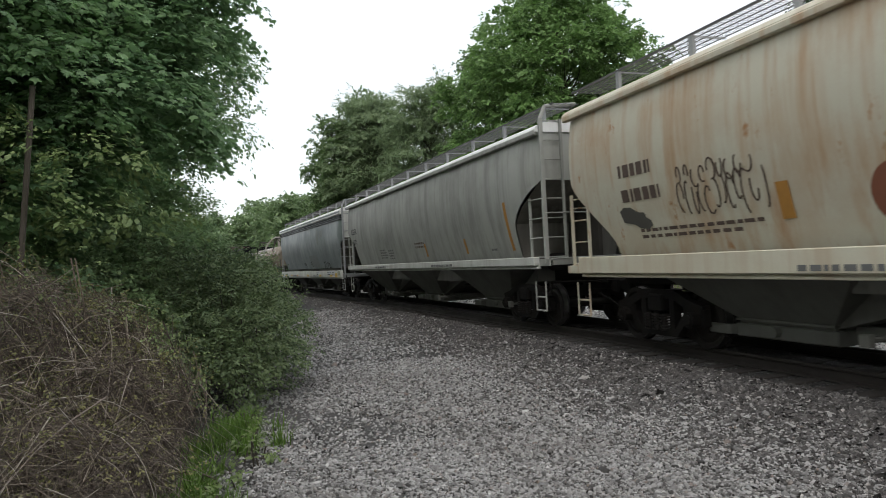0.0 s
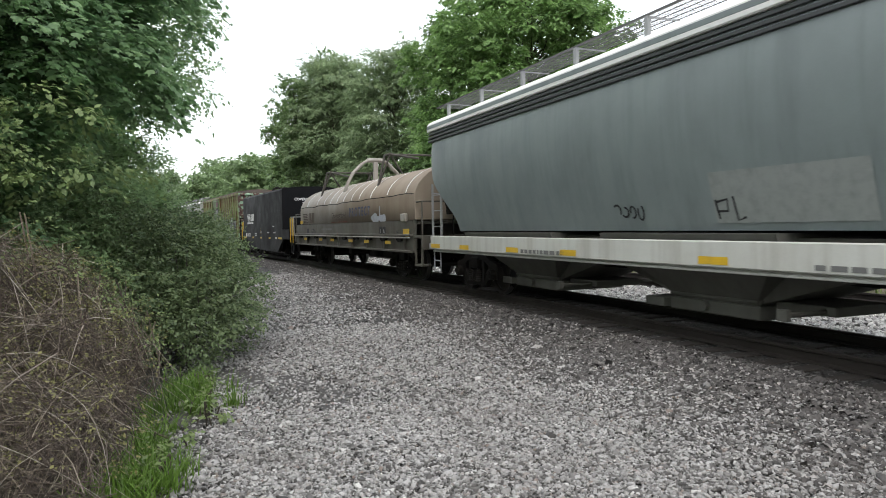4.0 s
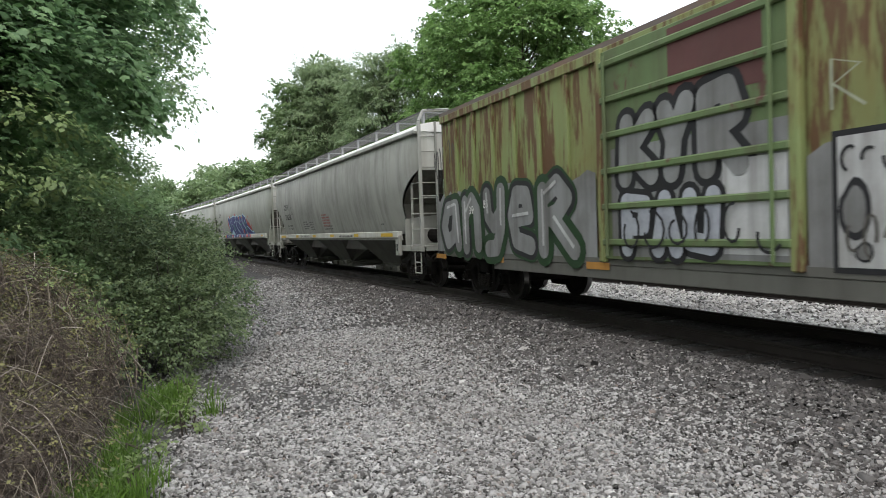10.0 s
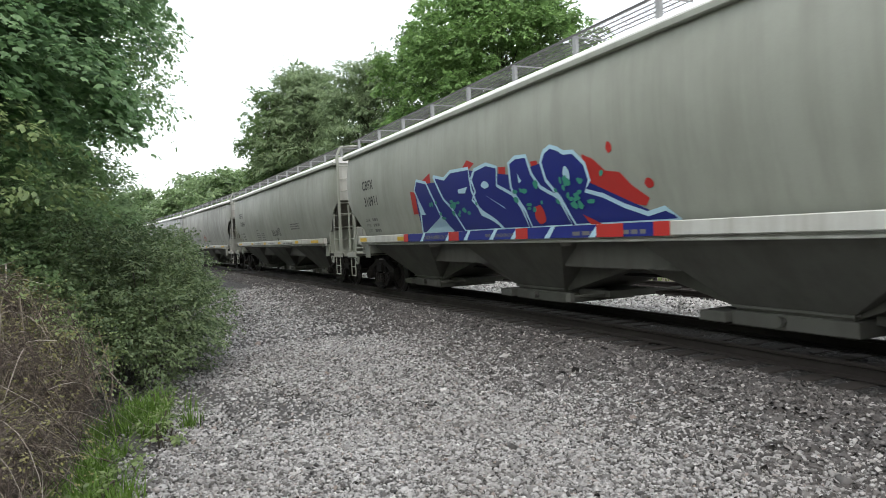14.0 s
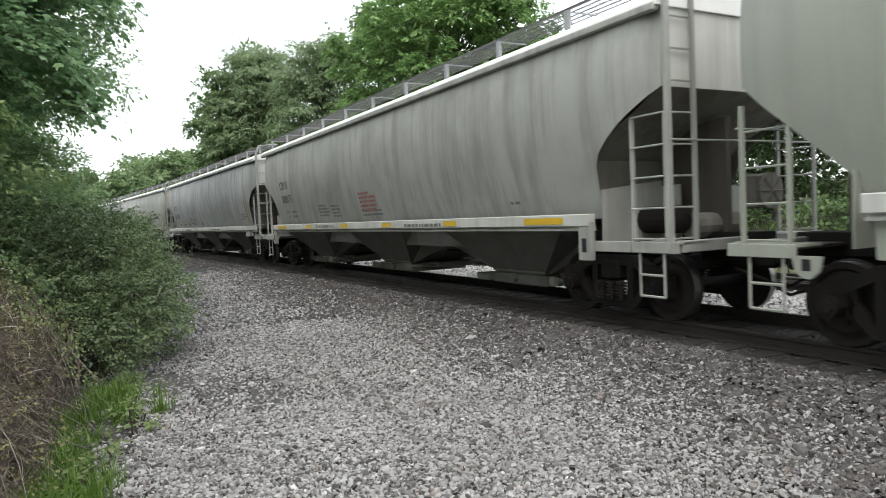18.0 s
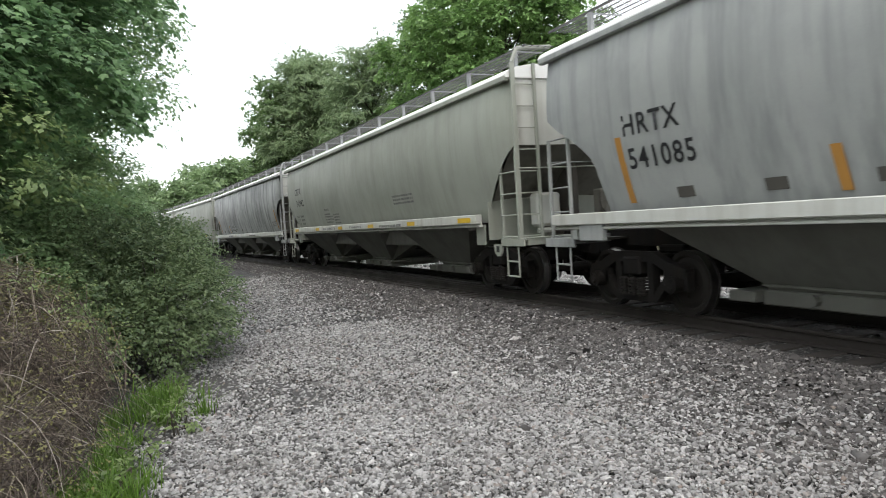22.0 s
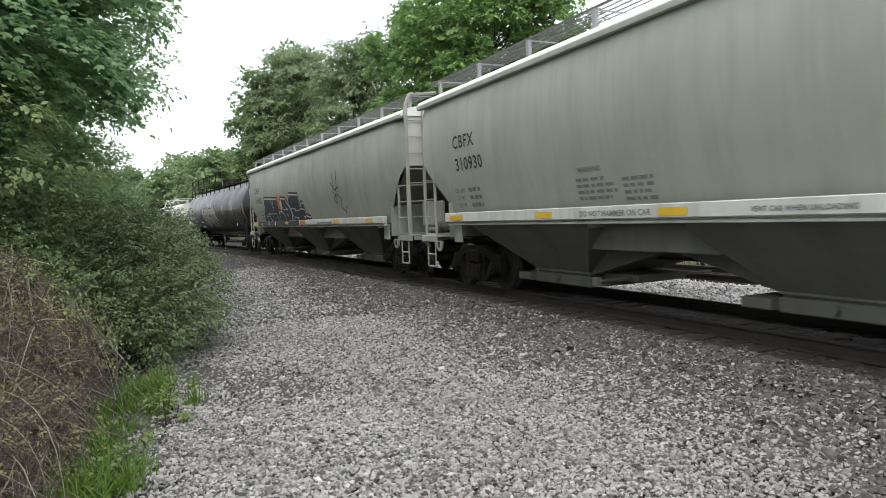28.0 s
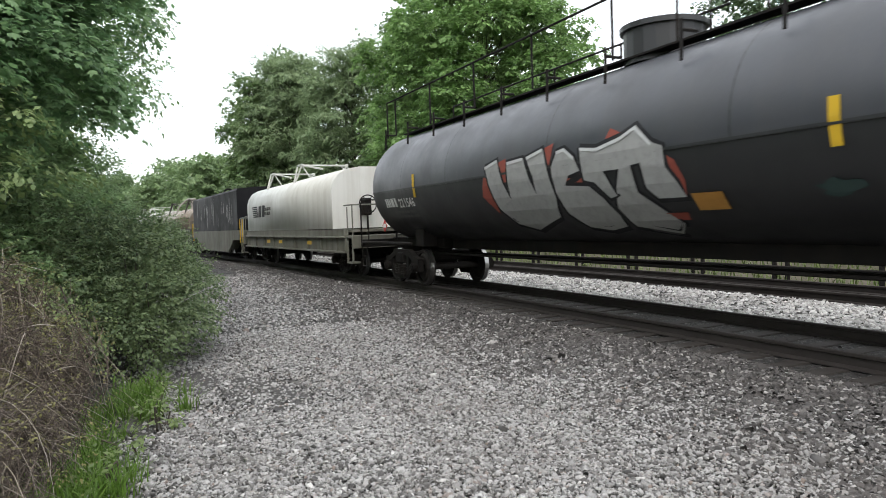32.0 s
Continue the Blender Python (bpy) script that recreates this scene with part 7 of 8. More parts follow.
def sprays(name, at, axis, length, per, leaf, shape, rng, droop=0.35, width=0.45, curl=0.3):
    # leafy twigs: each a drooping shoot with leaves laid along both sides, face up
    base = np.array(LEAF_SHAPES[shape])
    k = len(at)
    axis = axis / (np.linalg.norm(axis, axis=1, keepdims=True) + 1e-9)
    side = np.cross(axis, (0.0, 0.0, 1.0))
    side /= np.linalg.norm(side, axis=1, keepdims=True) + 1e-6
    roll = rng.normal(0, 0.35, (k, 1))
    side = side + np.array((0, 0, 1.0)) * roll
    ln = length * rng.uniform(0.6, 1.3, k)
    s = rng.random((k, per)) ** 0.8
    hand = rng.choice((-1.0, 1.0), (k, per))
    lat = hand * rng.random((k, per)) * width * (1.05 - 0.75 * s)
    p = at[:, None] + axis[:, None] * (ln[:, None] * s)[..., None] + side[:, None] * (ln[:, None] * lat)[..., None]
    p[..., 2] -= droop * ln[:, None] * s * s + 0.3 * ln[:, None] * np.abs(lat)
    p += rng.normal(0, 0.05, p.shape) * ln[:, None, None]
    tip = axis[:, None] * 0.8 + side[:, None] * hand[..., None] * 0.7 + rng.normal(0, 0.35, p.shape)
    tip[..., 2] -= 0.35 + droop * s
    tip /= np.linalg.norm(tip, axis=2, keepdims=True)
    nrm = np.array((0, 0, 1.0)) + axis[:, None] * 0.35 + rng.normal(0, curl, p.shape)
    nrm -= (nrm * tip).sum(2, keepdims=True) * tip
    nrm /= np.linalg.norm(nrm, axis=2, keepdims=True) + 1e-9
    across = np.cross(tip, nrm)
    sz = (leaf * rng.uniform(0.6, 1.25, (k, per)))[..., None, None]
    b = base[None, None]
    v = p[..., None, :] + sz * (b[..., :1] * across[..., None, :] + b[..., 1:2] * tip[..., None, :] + b[..., 2:] * nrm[..., None, :])
    m = len(base)
    return mesh_from(name, v.reshape(-1, 3), np.arange(k * per * m), np.full(k * per, m))


def on_lumps(rng, lumps, n, flat=0.0, inner=0.45, under=-0.45):
    # shoots that start inside the lumps of a crown and point outwards
    vol = np.array([(l[3] * l[4] + l[4] * l[5] + l[3] * l[5]) for l in lumps])
    pick = rng.choice(len(lumps), n, p=vol / vol.sum())
    L = np.array(lumps)[pick]
    d = rng.normal(0, 1, (n, 3))
    d /= np.linalg.norm(d, axis=1, keepdims=True)
    d[:, 2] = np.where(d[:, 2] < under, -d[:, 2], d[:, 2])
    at = L[:, :3] + d * L[:, 3:6] * (inner + (1 - inner) * rng.random((n, 1)) ** 0.5)
    ax = d * (1, 1, 1 - flat) + rng.normal(0, 0.3, (n, 3)) * (1, 1, 1 - flat)
    return at, ax


def limb_mesh(limbs):
    bm = bmesh.new()
    for path, ra, rb in limbs:
        n = len(path) - 1
        for i in range(n):
            rod(bm, path[i], path[i + 1], ra + (rb - ra) * i / n, 7, ra + (rb - ra) * (i + 1) / n)
    return bm


def crowned(name, label, x, y, height, lumps, leaf, shape, material, count, per, length, seed, trunk_r=0.25, z0=None, flat=0.2, droop=0.35, width=0.45, curl=0.3, bare=0.0, inner=0.45, limbs=True):
    # a tree whose crown is made of lumps (dx, dy, z, rx, ry, rz)
    rng = np.random.default_rng(seed)
    z0 = ground_z(x - line_x(y), y) if z0 is None else z0
    thing = tagged(new(name), label, "tree")
    thing.location = (x, y, z0)
    top = (rng.normal(0, 0.2), rng.normal(0, 0.2), height * 0.9)
    part("trunk", limb_mesh([([(0, 0, -0.3), (rng.normal(0, 0.1), rng.normal(0, 0.1), height * 0.45), top], trunk_r, 0.03)]), BARK, thing)
    if limbs:
        arms = []
        for l in lumps:
            st = max(0.6, l[2] - 0.7 * math.hypot(l[0], l[1]) - 0.4)
            arms.append(([(0, 0, min(st, height * 0.85)), (l[0] * 0.5, l[1] * 0.5, (st + l[2]) / 2), (l[0] * 0.8, l[1] * 0.8, l[2] - 0.1)], trunk_r * 0.16, 0.01))
        part("branchwork", limb_mesh(arms), BARK, thing)
    at, ax = on_lumps(rng, lumps, count, flat, inner)
    link_mesh("crown", sprays("crown", at, ax, length, per, leaf, shape, rng, droop, width, curl), material, thing)
    return thing


def lumps_for(rng, form, height, width, depth, low, n, size):
    out = []
    for i in range(n):
        k = (i + 0.5) / n
        h = low + (1 - low) * k
        prof = {"round": math.sin(math.pi * min(1, 0.14 + 0.84 * k)) ** 0.6, "pine": 0.3 + 0.7 * math.cos(0.5 * math.pi * k) ** 0.8, "wall": 0.9,
                "tall": math.sin(math.pi * (0.25 + 0.7 * k)) ** 0.8}[form]
        a = i * 2.39996 + rng.uniform(-0.4, 0.4)
        rad = prof * (0.35 + 0.65 * rng.random() ** 0.6)
        r = size * width * rng.uniform(0.6, 1.25) * (0.55 + 0.45 * prof)
        out.append((math.cos(a) * rad * (width / 2 - r * 0.5), math.sin(a) * rad * (depth / 2 - r * 0.5), min(height - r * 0.6, height * (h + rng.uniform(-0.03, 0.03))), r, r, r * (0.45 if form == "pine" else 0.75)))
    return out


def tree(name, label, x, y, height, width, leaf, shape, material, count, seed, trunk_r=0.25, low=0.18, depth=None, form="round", size=0.14, many=40, per=26, length=1.2, z0=None, limbs=True):
    rng = np.random.default_rng(seed + 1000)
    lumps = lumps_for(rng, form, height, width, depth or width, low, many, size)
    pine = form == "pine"
    return crowned(name, label, x, y, height, lumps, leaf, shape, material, count, per, length, seed, trunk_r, z0, 0.75 if pine else 0.25, 0.12 if pine else 0.35, 0.4, 0.25 if pine else 0.4, limbs=limbs)


def shrub(name, label, x, y, parts, leaf, shape, material, count, per, length, seed, twigs=40, category="shrub", twig_mat=None, z0=0.0, flat=0.15):
    # parts: (dx, dy, z, radius) lumps of the outline
    rng = np.random.default_rng(seed)
    thing = tagged(new(name), label, category)
    thing.location = (x, y, z0)
    lumps = [(dx, dy, z, r, r, r * 0.9) for dx, dy, z, r in parts]
    at, ax = on_lumps(rng, lumps, count, flat, 0.5)
    ok = at[:, 2] > 0.05
    at, ax = at[ok], ax[ok]
    bm = bmesh.new()
    for i in range(twigs):
        j = rng.integers(len(at))
        g = np.array((at[j][0] * 0.6 + rng.normal(0, 0.12), at[j][1] * 0.6 + rng.normal(0, 0.12), 0))
        mid = (g + at[j]) / 2 + rng.normal(0, 0.1, 3)
        pipe(bm, [tuple(g), tuple(mid), tuple(at[j])], 0.008, 4)
    part("stemwork", bm, twig_mat or BARK, thing)
    link_mesh("foliage", sprays("foliage", at, ax, length, per, leaf, shape, rng, 0.25, 0.3, 0.45), material, thing)
    return thing


def tangle(name, label, x, y, parts, count, canes, seed):
    # a mound of dead vine: short bent stems, and long canes that arch over it
    rng = np.random.default_rng(seed)
    thing = tagged(new(name), label, "brush")
    thing.location = (x, y, 0)

    def strands(n, long):
        P = np.array(parts)[rng.integers(len(parts), size=n)]
        d = rng.normal(0, 1, (n, 3))
        d /= np.linalg.norm(d, axis=1, keepdims=True)
        d[:, 2] = np.abs(d[:, 2]) if long else d[:, 2]
        c = P[:, :3] + d * (P[:, 3] * (rng.uniform(0.9, 1.12, n) if long else rng.uniform(0.55, 1.1, n)))[:, None]
        t = np.cross(d, rng.normal(0, 1, (n, 3)))
        if long:
            t = t * 1.2 + d * (0.5, 0.5, 0.1) + (0.2, -0.2, 0.1)
        t /= np.linalg.norm(t, axis=1, keepdims=True)
        ln = rng.uniform(0.5, 1.5, n) if long else rng.uniform(0.12, 0.65, n)
        w = rng.uniform(0.002, 0.005, n) if long else rng.uniform(0.0012, 0.0035, n)
        side = np.cross(t, d)
        side /= np.linalg.norm(side, axis=1, keepdims=True) + 1e-9
        bend = rng.normal(0, 0.35 if long else 0.5, (n, 3))
        rows = []
        m = 7 if long else 4
        for i in range(m):
            s = i / (m - 1)
            q = c + t * (ln * (s - 0.4))[:, None] + bend * ((s - 0.4) ** 2 * ln)[:, None]
            q[:, 2] -= (0.75 if long else 0.2) * s * s * ln
            ww = (w * (1.15 - 0.6 * s))[:, None]
            rows.append(np.stack([q + side * ww, q + d * ww * 1.2, q - side * ww], 1))
        v = np.stack(rows, 1).reshape(-1, 3)
        f = np.array([[3 * i + j, 3 * i + (j + 1) % 3, 3 * i + 3 + (j + 1) % 3, 3 * i + 3 + j] for i in range(m - 1) for j in range(3)])
        flat = (f[None] + (np.arange(n) * 3 * m)[:, None, None]).reshape(-1)
        return v, flat, np.full(n * 3 * (m - 1), 4)
    link_mesh("vines", mesh_from("vines", *strands(count, False)), TWIG, thing, "tangle of thin dry brown stems")
    link_mesh("cane_work", mesh_from("cane_work", *strands(canes, True)), CANE, thing, "long pale dead canes")
    return thing


def blades(name, label, material, spots, height, width, seed):
    rng = np.random.default_rng(seed)
    k = len(spots)
    a = rng.uniform(0, 2 * np.pi, k)
    lean = rng.uniform(0.1, 1.1, k)
    h = height * rng.uniform(0.45, 1.25, k)
    d = np.stack([np.cos(a), np.sin(a), 0 * a], -1)
    s = np.stack([-np.sin(a), np.cos(a), 0 * a], -1) * width
    up = np.array((0, 0, 1.0))
    rows = []
    for f, w in ((0, 1.0), (0.4, 0.9), (0.75, 0.6), (1.0, 0.08)):
        q = spots + up * (h * (f - 0.25 * lean * f * f))[:, None] + d * (h * lean * f * f)[:, None]
        rows += [q + s * w, q - s * w]
    v = np.stack(rows, 1).reshape(-1, 3)
    f = np.array([[0, 1, 3, 2], [2, 3, 5, 4], [4, 5, 7, 6]])
    flat = (f[None] + (np.arange(k) * 8)[:, None, None]).reshape(-1)
    me = mesh_from(name, v, flat, np.full(3 * k, 4))
    me.materials.append(material)
    return tagged(new(name, me), label, "grass", kind="stuff")


def plant():
    rng = np.random.default_rng(11)
    # the leafy edge beside the viewer
    crowned("maple_tree", "dark green maple hanging over the trackside path", -2.6, 10.5, 7.5,
            [(0.5, -0.6, 3.3, 0.9, 1.1, 0.8), (1.3, -0.2, 4.1, 1.1, 1.2, 0.9), (2.0, 0.4, 5.2, 0.9, 1.2, 0.9), (0.9, 0.2, 5.4, 1.2, 1.4, 1.1), (1.7, 0.6, 3.6, 0.75, 1.2, 0.55), (0.0, -1.2, 4.6, 1.2, 1.2, 1.0),
             (2.3, 0.6, 6.6, 0.9, 1.4, 0.9), (-0.6, 0.2, 3.0, 1.2, 1.4, 1.2), (-1.8, 0.5, 4.2, 1.6, 2.0, 1.8), (0.9, -1.4, 3.9, 0.7, 0.8, 0.6)],
            0.088, "maple", LEAF_NEAR, 2500, 28, 0.55, 21, 0.08, flat=0.45, droop=0.45, limbs=False)
    crowned("ash_tree", "slender leafy ash in the hedgerow behind the maple", -3.2, 16.0, 7.5,
            [(2.0, -0.5, 4.3, 0.9, 1.3, 0.8), (3.0, -0.5, 4.7, 0.8, 1.2, 0.4), (3.1, -0.2, 6.0, 0.7, 1.2, 0.5), (1.6, -0.6, 2.6, 1.0, 1.2, 1.0), (2.3, 0.2, 6.1, 1.3, 1.5, 1.2), (1.2, 0.4, 3.4, 1.3, 1.5, 1.1), (2.3, 0.6, 3.0, 0.5, 1.2, 0.5), (2.2, 1.2, 2.2, 0.75, 1.4, 0.6),
             (0.5, 0.8, 1.8, 1.5, 1.6, 1.2), (0.0, 0.5, 5.0, 2.0, 2.0, 2.0), (-1.8, 1.0, 3.5, 1.8, 2.0, 2.2)],
            0.088, "oval", LEAF_HEDGE, 4200, 22, 0.62, 22, 0.09, flat=0.3, droop=0.28, width=0.3)
    crowned("walnut_sapling", "young walnut with long drooping yellow-green leaflets", -1.95, 8.2, 4.2,
            [(0.25, -0.1, 2.55, 0.55, 0.5, 0.22), (0.75, 0.3, 2.95, 0.5, 0.5, 0.2), (0.1, 0.2, 3.2, 0.6, 0.5, 0.22), (0.6, -0.1, 2.2, 0.5, 0.45, 0.2), (1.0, 0.6, 2.35, 0.4, 0.4, 0.2), (-0.5, 0.1, 2.6, 0.6, 0.5, 0.4)],
            0.078, "oval", LEAF_WALNUT, 75, 26, 0.55, 23, 0.03, flat=0.7, droop=0.45, width=0.22, inner=0.3, limbs=False)
    crowned("box_elder", "leafy green box elder overhanging the path", -3.9, 7.0, 6.5,
            [(0.6, 1.6, 2.6, 1.0, 1.1, 1.0), (0.4, 1.4, 4.0, 1.1, 1.2, 1.0), (0.5, 1.6, 5.5, 1.4, 1.4, 1.2), (1.3, 2.6, 1.9, 0.9, 1.0, 0.8), (-0.5, -0.6, 3.2, 1.4, 1.6, 1.8)],
            0.095, "maple", LEAF_NEAR, 560, 26, 0.6, 24, 0.07, flat=0.45, droop=0.45)
    tree("hedgerow_tree", "green hedgerow tree beyond the bushes", -6.2, 29, 7.0, 8, 0.2, "oval", LEAF_HEDGE, 700, 25, 0.2, 0.03, 11, "wall", 0.17, 40, 22, 0.9)
    tree("hedgerow_tree", "green hedgerow tree beyond the bushes", -12.5, 50, 9.5, 12, 0.34, "kite", LEAF_HEDGE, 700, 26, 0.2, 0.03, 16, "wall", 0.17, 40, 22, 1.3)
    for i, (x, y) in enumerate(((-10.5, 23), (-12, 37), (-19, 64), (-30, 84))):
        tree("hedgerow_tree", "tall green tree of the hedgerow", x, y, 12, 10, 0.4, "kite", LEAF_HEDGE, 420, 120 + i, 0.25, 0.03, 12, "wall", 0.18, 40, 20, 1.5)
    for i, (x, y, h) in enumerate(((-5.0, 22, 11), (-5.6, 30, 12.5), (-6.8, 39, 13), (-9.0, 49, 13), (-13, 60, 13))):
        tree("hedgerow_tree", "tall dark green tree beside the line", x, y, h, 7.5, 0.34, "kite", LEAF_HEDGE, 700, 140 + i, 0.25, 0.05, 9, "wall", 0.19, 40, 20, 1.3)
    for i, (x, y) in enumerate(((31, -16), (30, -9), (31.5, -3), (30, 4), (32, 10), (30.5, 17), (32, 24), (33, 31))):
        tree("understory_tree", "low dark green tree on the far bank", x, y, 6.3, 8, 0.3, "kite", LEAF_DARK, 420, 160 + i, 0.15, 0.02, 6, "wall", 0.2, 30, 22, 1.2, limbs=False)
    # out of view behind the camera, added to hold sky light off the cars
    for i, y in enumerate((-1, -9, -18, -28)):
        tree("hedgerow_tree", "unseen hedgerow tree added to shade the car sides", -7.5 - 0.5 * i, y, 8.5, 9, 0.4, "kite", LEAF_HEDGE, 160, 126 + i, 0.25, 0.03, 10, "wall", 0.2, 36, 18, 1.5)
    shrub("honeysuckle_bush", "rounded green bush with small leaves at the gravel's edge", -0.1, 10.6,
          [(-0.15, -0.9, 0.6, 0.62), (0.25, -0.3, 0.75, 0.75), (0.5, 0.7, 0.75, 0.85), (0.65, 1.8, 0.8, 0.8), (0.3, 0.3, 0.35, 0.6), (0.5, 1.2, 0.35, 0.6), (0.0, -0.6, 0.3, 0.5), (0.3, 0.2, 1.3, 0.6), (-0.4, 0.0, 1.35, 0.8), (0.1, 0.9, 1.5, 0.75), (-0.9, 0.3, 1.45, 0.9), (-0.5, 1.6, 1.65, 0.8), (0.35, 2.4, 1.5, 0.75), (-0.6, -0.8, 1.1, 0.6), (-1.3, 1.4, 1.6, 1.0), (0.35, 3.4, 1.45, 0.8)],
          0.05, "oval", LEAF_BUSH, 3900, 22, 0.32, 31, 50)
    shrub("hedge_bush", "dark green bush under the hedgerow trees", -1.9, 10.6,
          [(0.2, 0.0, 1.4, 0.9), (-0.7, 0.2, 1.5, 1.0), (0.6, 0.8, 1.9, 0.8), (-0.3, 1.2, 2.1, 1.0), (1.1, 1.8, 1.9, 0.8), (0.4, -0.9, 1.0, 0.7), (-0.6, -1.0, 1.2, 0.8)],
          0.065, "oval", LEAF_HEDGE, 2400, 22, 0.45, 32, 40)
    parts = [(-0.05, 0.2, 0.7, 0.55), (-0.45, 0.5, 1.2, 0.62), (-0.95, -0.2, 1.0, 0.8), (-0.3, -0.75, 0.45, 0.5), (-1.2, 0.7, 1.5, 0.75), (0.15, 0.9, 0.75, 0.45), (-0.05, 1.4, 1.05, 0.42), (-0.75, -0.9, 0.6, 0.7), (0.1, -0.35, 0.4, 0.42), (-0.7, 0.1, 1.55, 0.4), (-0.3, 1.0, 1.4, 0.35), (0.25, 0.35, 0.55, 0.35), (-0.15, -0.2, 0.95, 0.4), (0.12, -1.1, 0.4, 0.4), (-0.2, -1.4, 0.5, 0.5), (0.02, -1.75, 0.3, 0.35)]
    tangle("dead_vine_mound", "brown mound of dead vine and pale canes", -0.95, 6.7, parts, 9000, 240, 41)
    shrub("withered_bush", "half-dead bush with sparse brownish green leaves", -0.95, 6.9, parts, 0.028, "oval", LEAF_BROWN, 1300, 12, 0.3, 42, 60, twig_mat=TWIG)
    shrub("bramble_bush", "sparse yellow-green bramble growing through dead vine", -0.95, 7.2, [(-0.5, 0.2, 1.85, 0.4), (0.15, 0.8, 1.2, 0.35), (-0.9, 0.0, 1.8, 0.35), (0.4, 1.2, 0.8, 0.35), (0.45, 0.2, 0.6, 0.25), (0.0, 0.2, 1.4, 0.3), (0.3, 0.5, 0.95, 0.25)], 0.036, "oval", LEAF_WALNUT, 130, 12, 0.26, 43, 25, twig_mat=TWIG)
    # loose tufts of grass
    spots = []
    clumps = ((0.1, 7.95, 0.15, 0.38, 20), (-0.35, 6.0, 0.16, 0.5, 30), (-0.5, 5.1, 0.15, 0.4, 14), (-0.3, 7.1, 0.14, 0.35, 9), (-0.15, 8.5, 0.2, 0.25, 6))
    for cx, cy, sx, sy, n in clumps:
        for i in range(n):
            x, y, m = rng.normal(cx, sx), rng.normal(cy, sy), rng.integers(16, 70)
            spots.append(np.stack([x + rng.normal(0, 0.05, m), y + rng.normal(0, 0.06, m), np.zeros(m)], -1))
    blades("verge_grass", "loose tufts of bright green grass at the gravel's edge", GRASS, np.concatenate(spots), 0.28, 0.0055, 51)
    for i in range(7):
        y = rng.uniform(5.2, 8.6)
        shrub("verge_weed", "low leafy green weed among the grass", -0.5 + 0.2 * (y - 5.0) + rng.normal(0, 0.2), y, [(0, 0, 0.1, 0.1), (0.08, 0.06, 0.14, 0.1)], 0.05, "oval", LEAF_WALNUT, 16, 7, 0.14, 300 + i, 6)
    # beyond the tracks
    tree("sugar_maple", "tall full green maple beyond the tracks", 21.8, 40, 18.4, 16.0, 0.24, "kite", LEAF_MAPLE, 8200, 61, 0.3, 0.05, 14, "round", 0.105, 210, 22, 0.75)
    tree("white_pine", "tall soft olive pine with layered boughs", 21.0, 66, 19.0, 10.5, 0.42, "spray", LEAF_PINE, 1500, 62, 0.4, 0.06, 10, "pine", 0.14, 70, 44, 2.1)
    tree("white_pine", "tall soft olive pine with layered boughs", 16.8, 75, 20.0, 9.5, 0.46, "spray", LEAF_PINE, 1400, 63, 0.4, 0.06, 10, "pine", 0.14, 70, 44, 2.3)
    tree("locust_tree", "slender leafy locust beside the bend of the line", 13.2, 78, 19.0, 6.0, 0.34, "kite", LEAF_DARK, 1000, 64, 0.3, 0.05, 8, "tall", 0.13, 46, 26, 1.5)
    tree("locust_tree", "slender leafy locust beside the bend of the line", 24.8, 60, 19.5, 9.5, 0.32, "kite", LEAF_DARK, 1300, 65, 0.3, 0.05, 9, "tall", 0.12, 60, 28, 1.5)
    tree("locust_tree", "tall leafy locust behind the pines", 18.5, 84, 22.0, 8.5, 0.4, "kite", LEAF_DARK, 1000, 69, 0.3, 0.3, 9, "tall", 0.12, 50, 26, 1.7)
    tree("hemlock_tree", "dark hemlock with sparse hanging boughs", 29.0, 15, 18, 10, 0.34, "spray", LEAF_HEMLOCK, 1500, 66, 0.3, 0.22, 9, "pine", 0.12, 60, 40, 1.8)
    tree("hemlock_tree", "dark hemlock with sparse hanging boughs", 30.0, 3, 19, 11, 0.34, "spray", LEAF_HEMLOCK, 1500, 67, 0.3, 0.15, 10, "pine", 0.12, 60, 40, 1.8)
    tree("cherry_tree", "thin dark cherry tree on the far bank", 27, 23, 13, 7, 0.2, "kite", LEAF_HEMLOCK, 800, 68, 0.2, 0.2, 7, "tall", 0.12, 40, 26, 1.2)
    k = 70
    for i in range(12):
        y = 86 + i * 9 + rng.uniform(-3, 3)
        x = line_x(y) + 13 + rng.uniform(-2.0, 7)
        k += 1
        tree("woodland_tree", "broad green tree of the far woods", x, y, rng.uniform(11, 15), rng.uniform(9, 12), 0.5, "kite", LEAF_FAR, 640, k, 0.35, 0.03, None, "round", 0.16, 50, 22, 1.5, limbs=False)
    for i in range(7):
        y = 34 + i * 11
        k += 1
        tree("woodland_tree", "dark green tree behind the far bank", 36 + rng.uniform(-3, 4), y, rng.uniform(9, 12), 9, 0.5, "kite", LEAF_DARK, 180, k, 0.3, 0.03, None, "round", 0.2, 26, 22, 1.6, limbs=False)
    n = 9000
    d, y = rng.uniform(8.6, 20, n), rng.uniform(-6, 60, n)
    spots = np.array([(line_x(b) + a, b, ground_z(a, b)) for a, b in zip(d, y)])
    blades("bank_weeds", "green and straw-coloured weeds on the far bank", WEED, spots, 0.45, 0.02, 52)
    for i in range(8):
        shrub("bank_bush", "low green bush on the far bank", 20 + rng.uniform(-1, 4), -2 + i * 7.5, [(0, 0, 0.8, 1.1), (1.2, 1.0, 0.9, 1.2), (-0.6, 1.8, 0.6, 0.9)], 0.14, "kite", LEAF_DARK, 180, 20, 0.7, 90 + i, 12, z0=0.3)


plant()


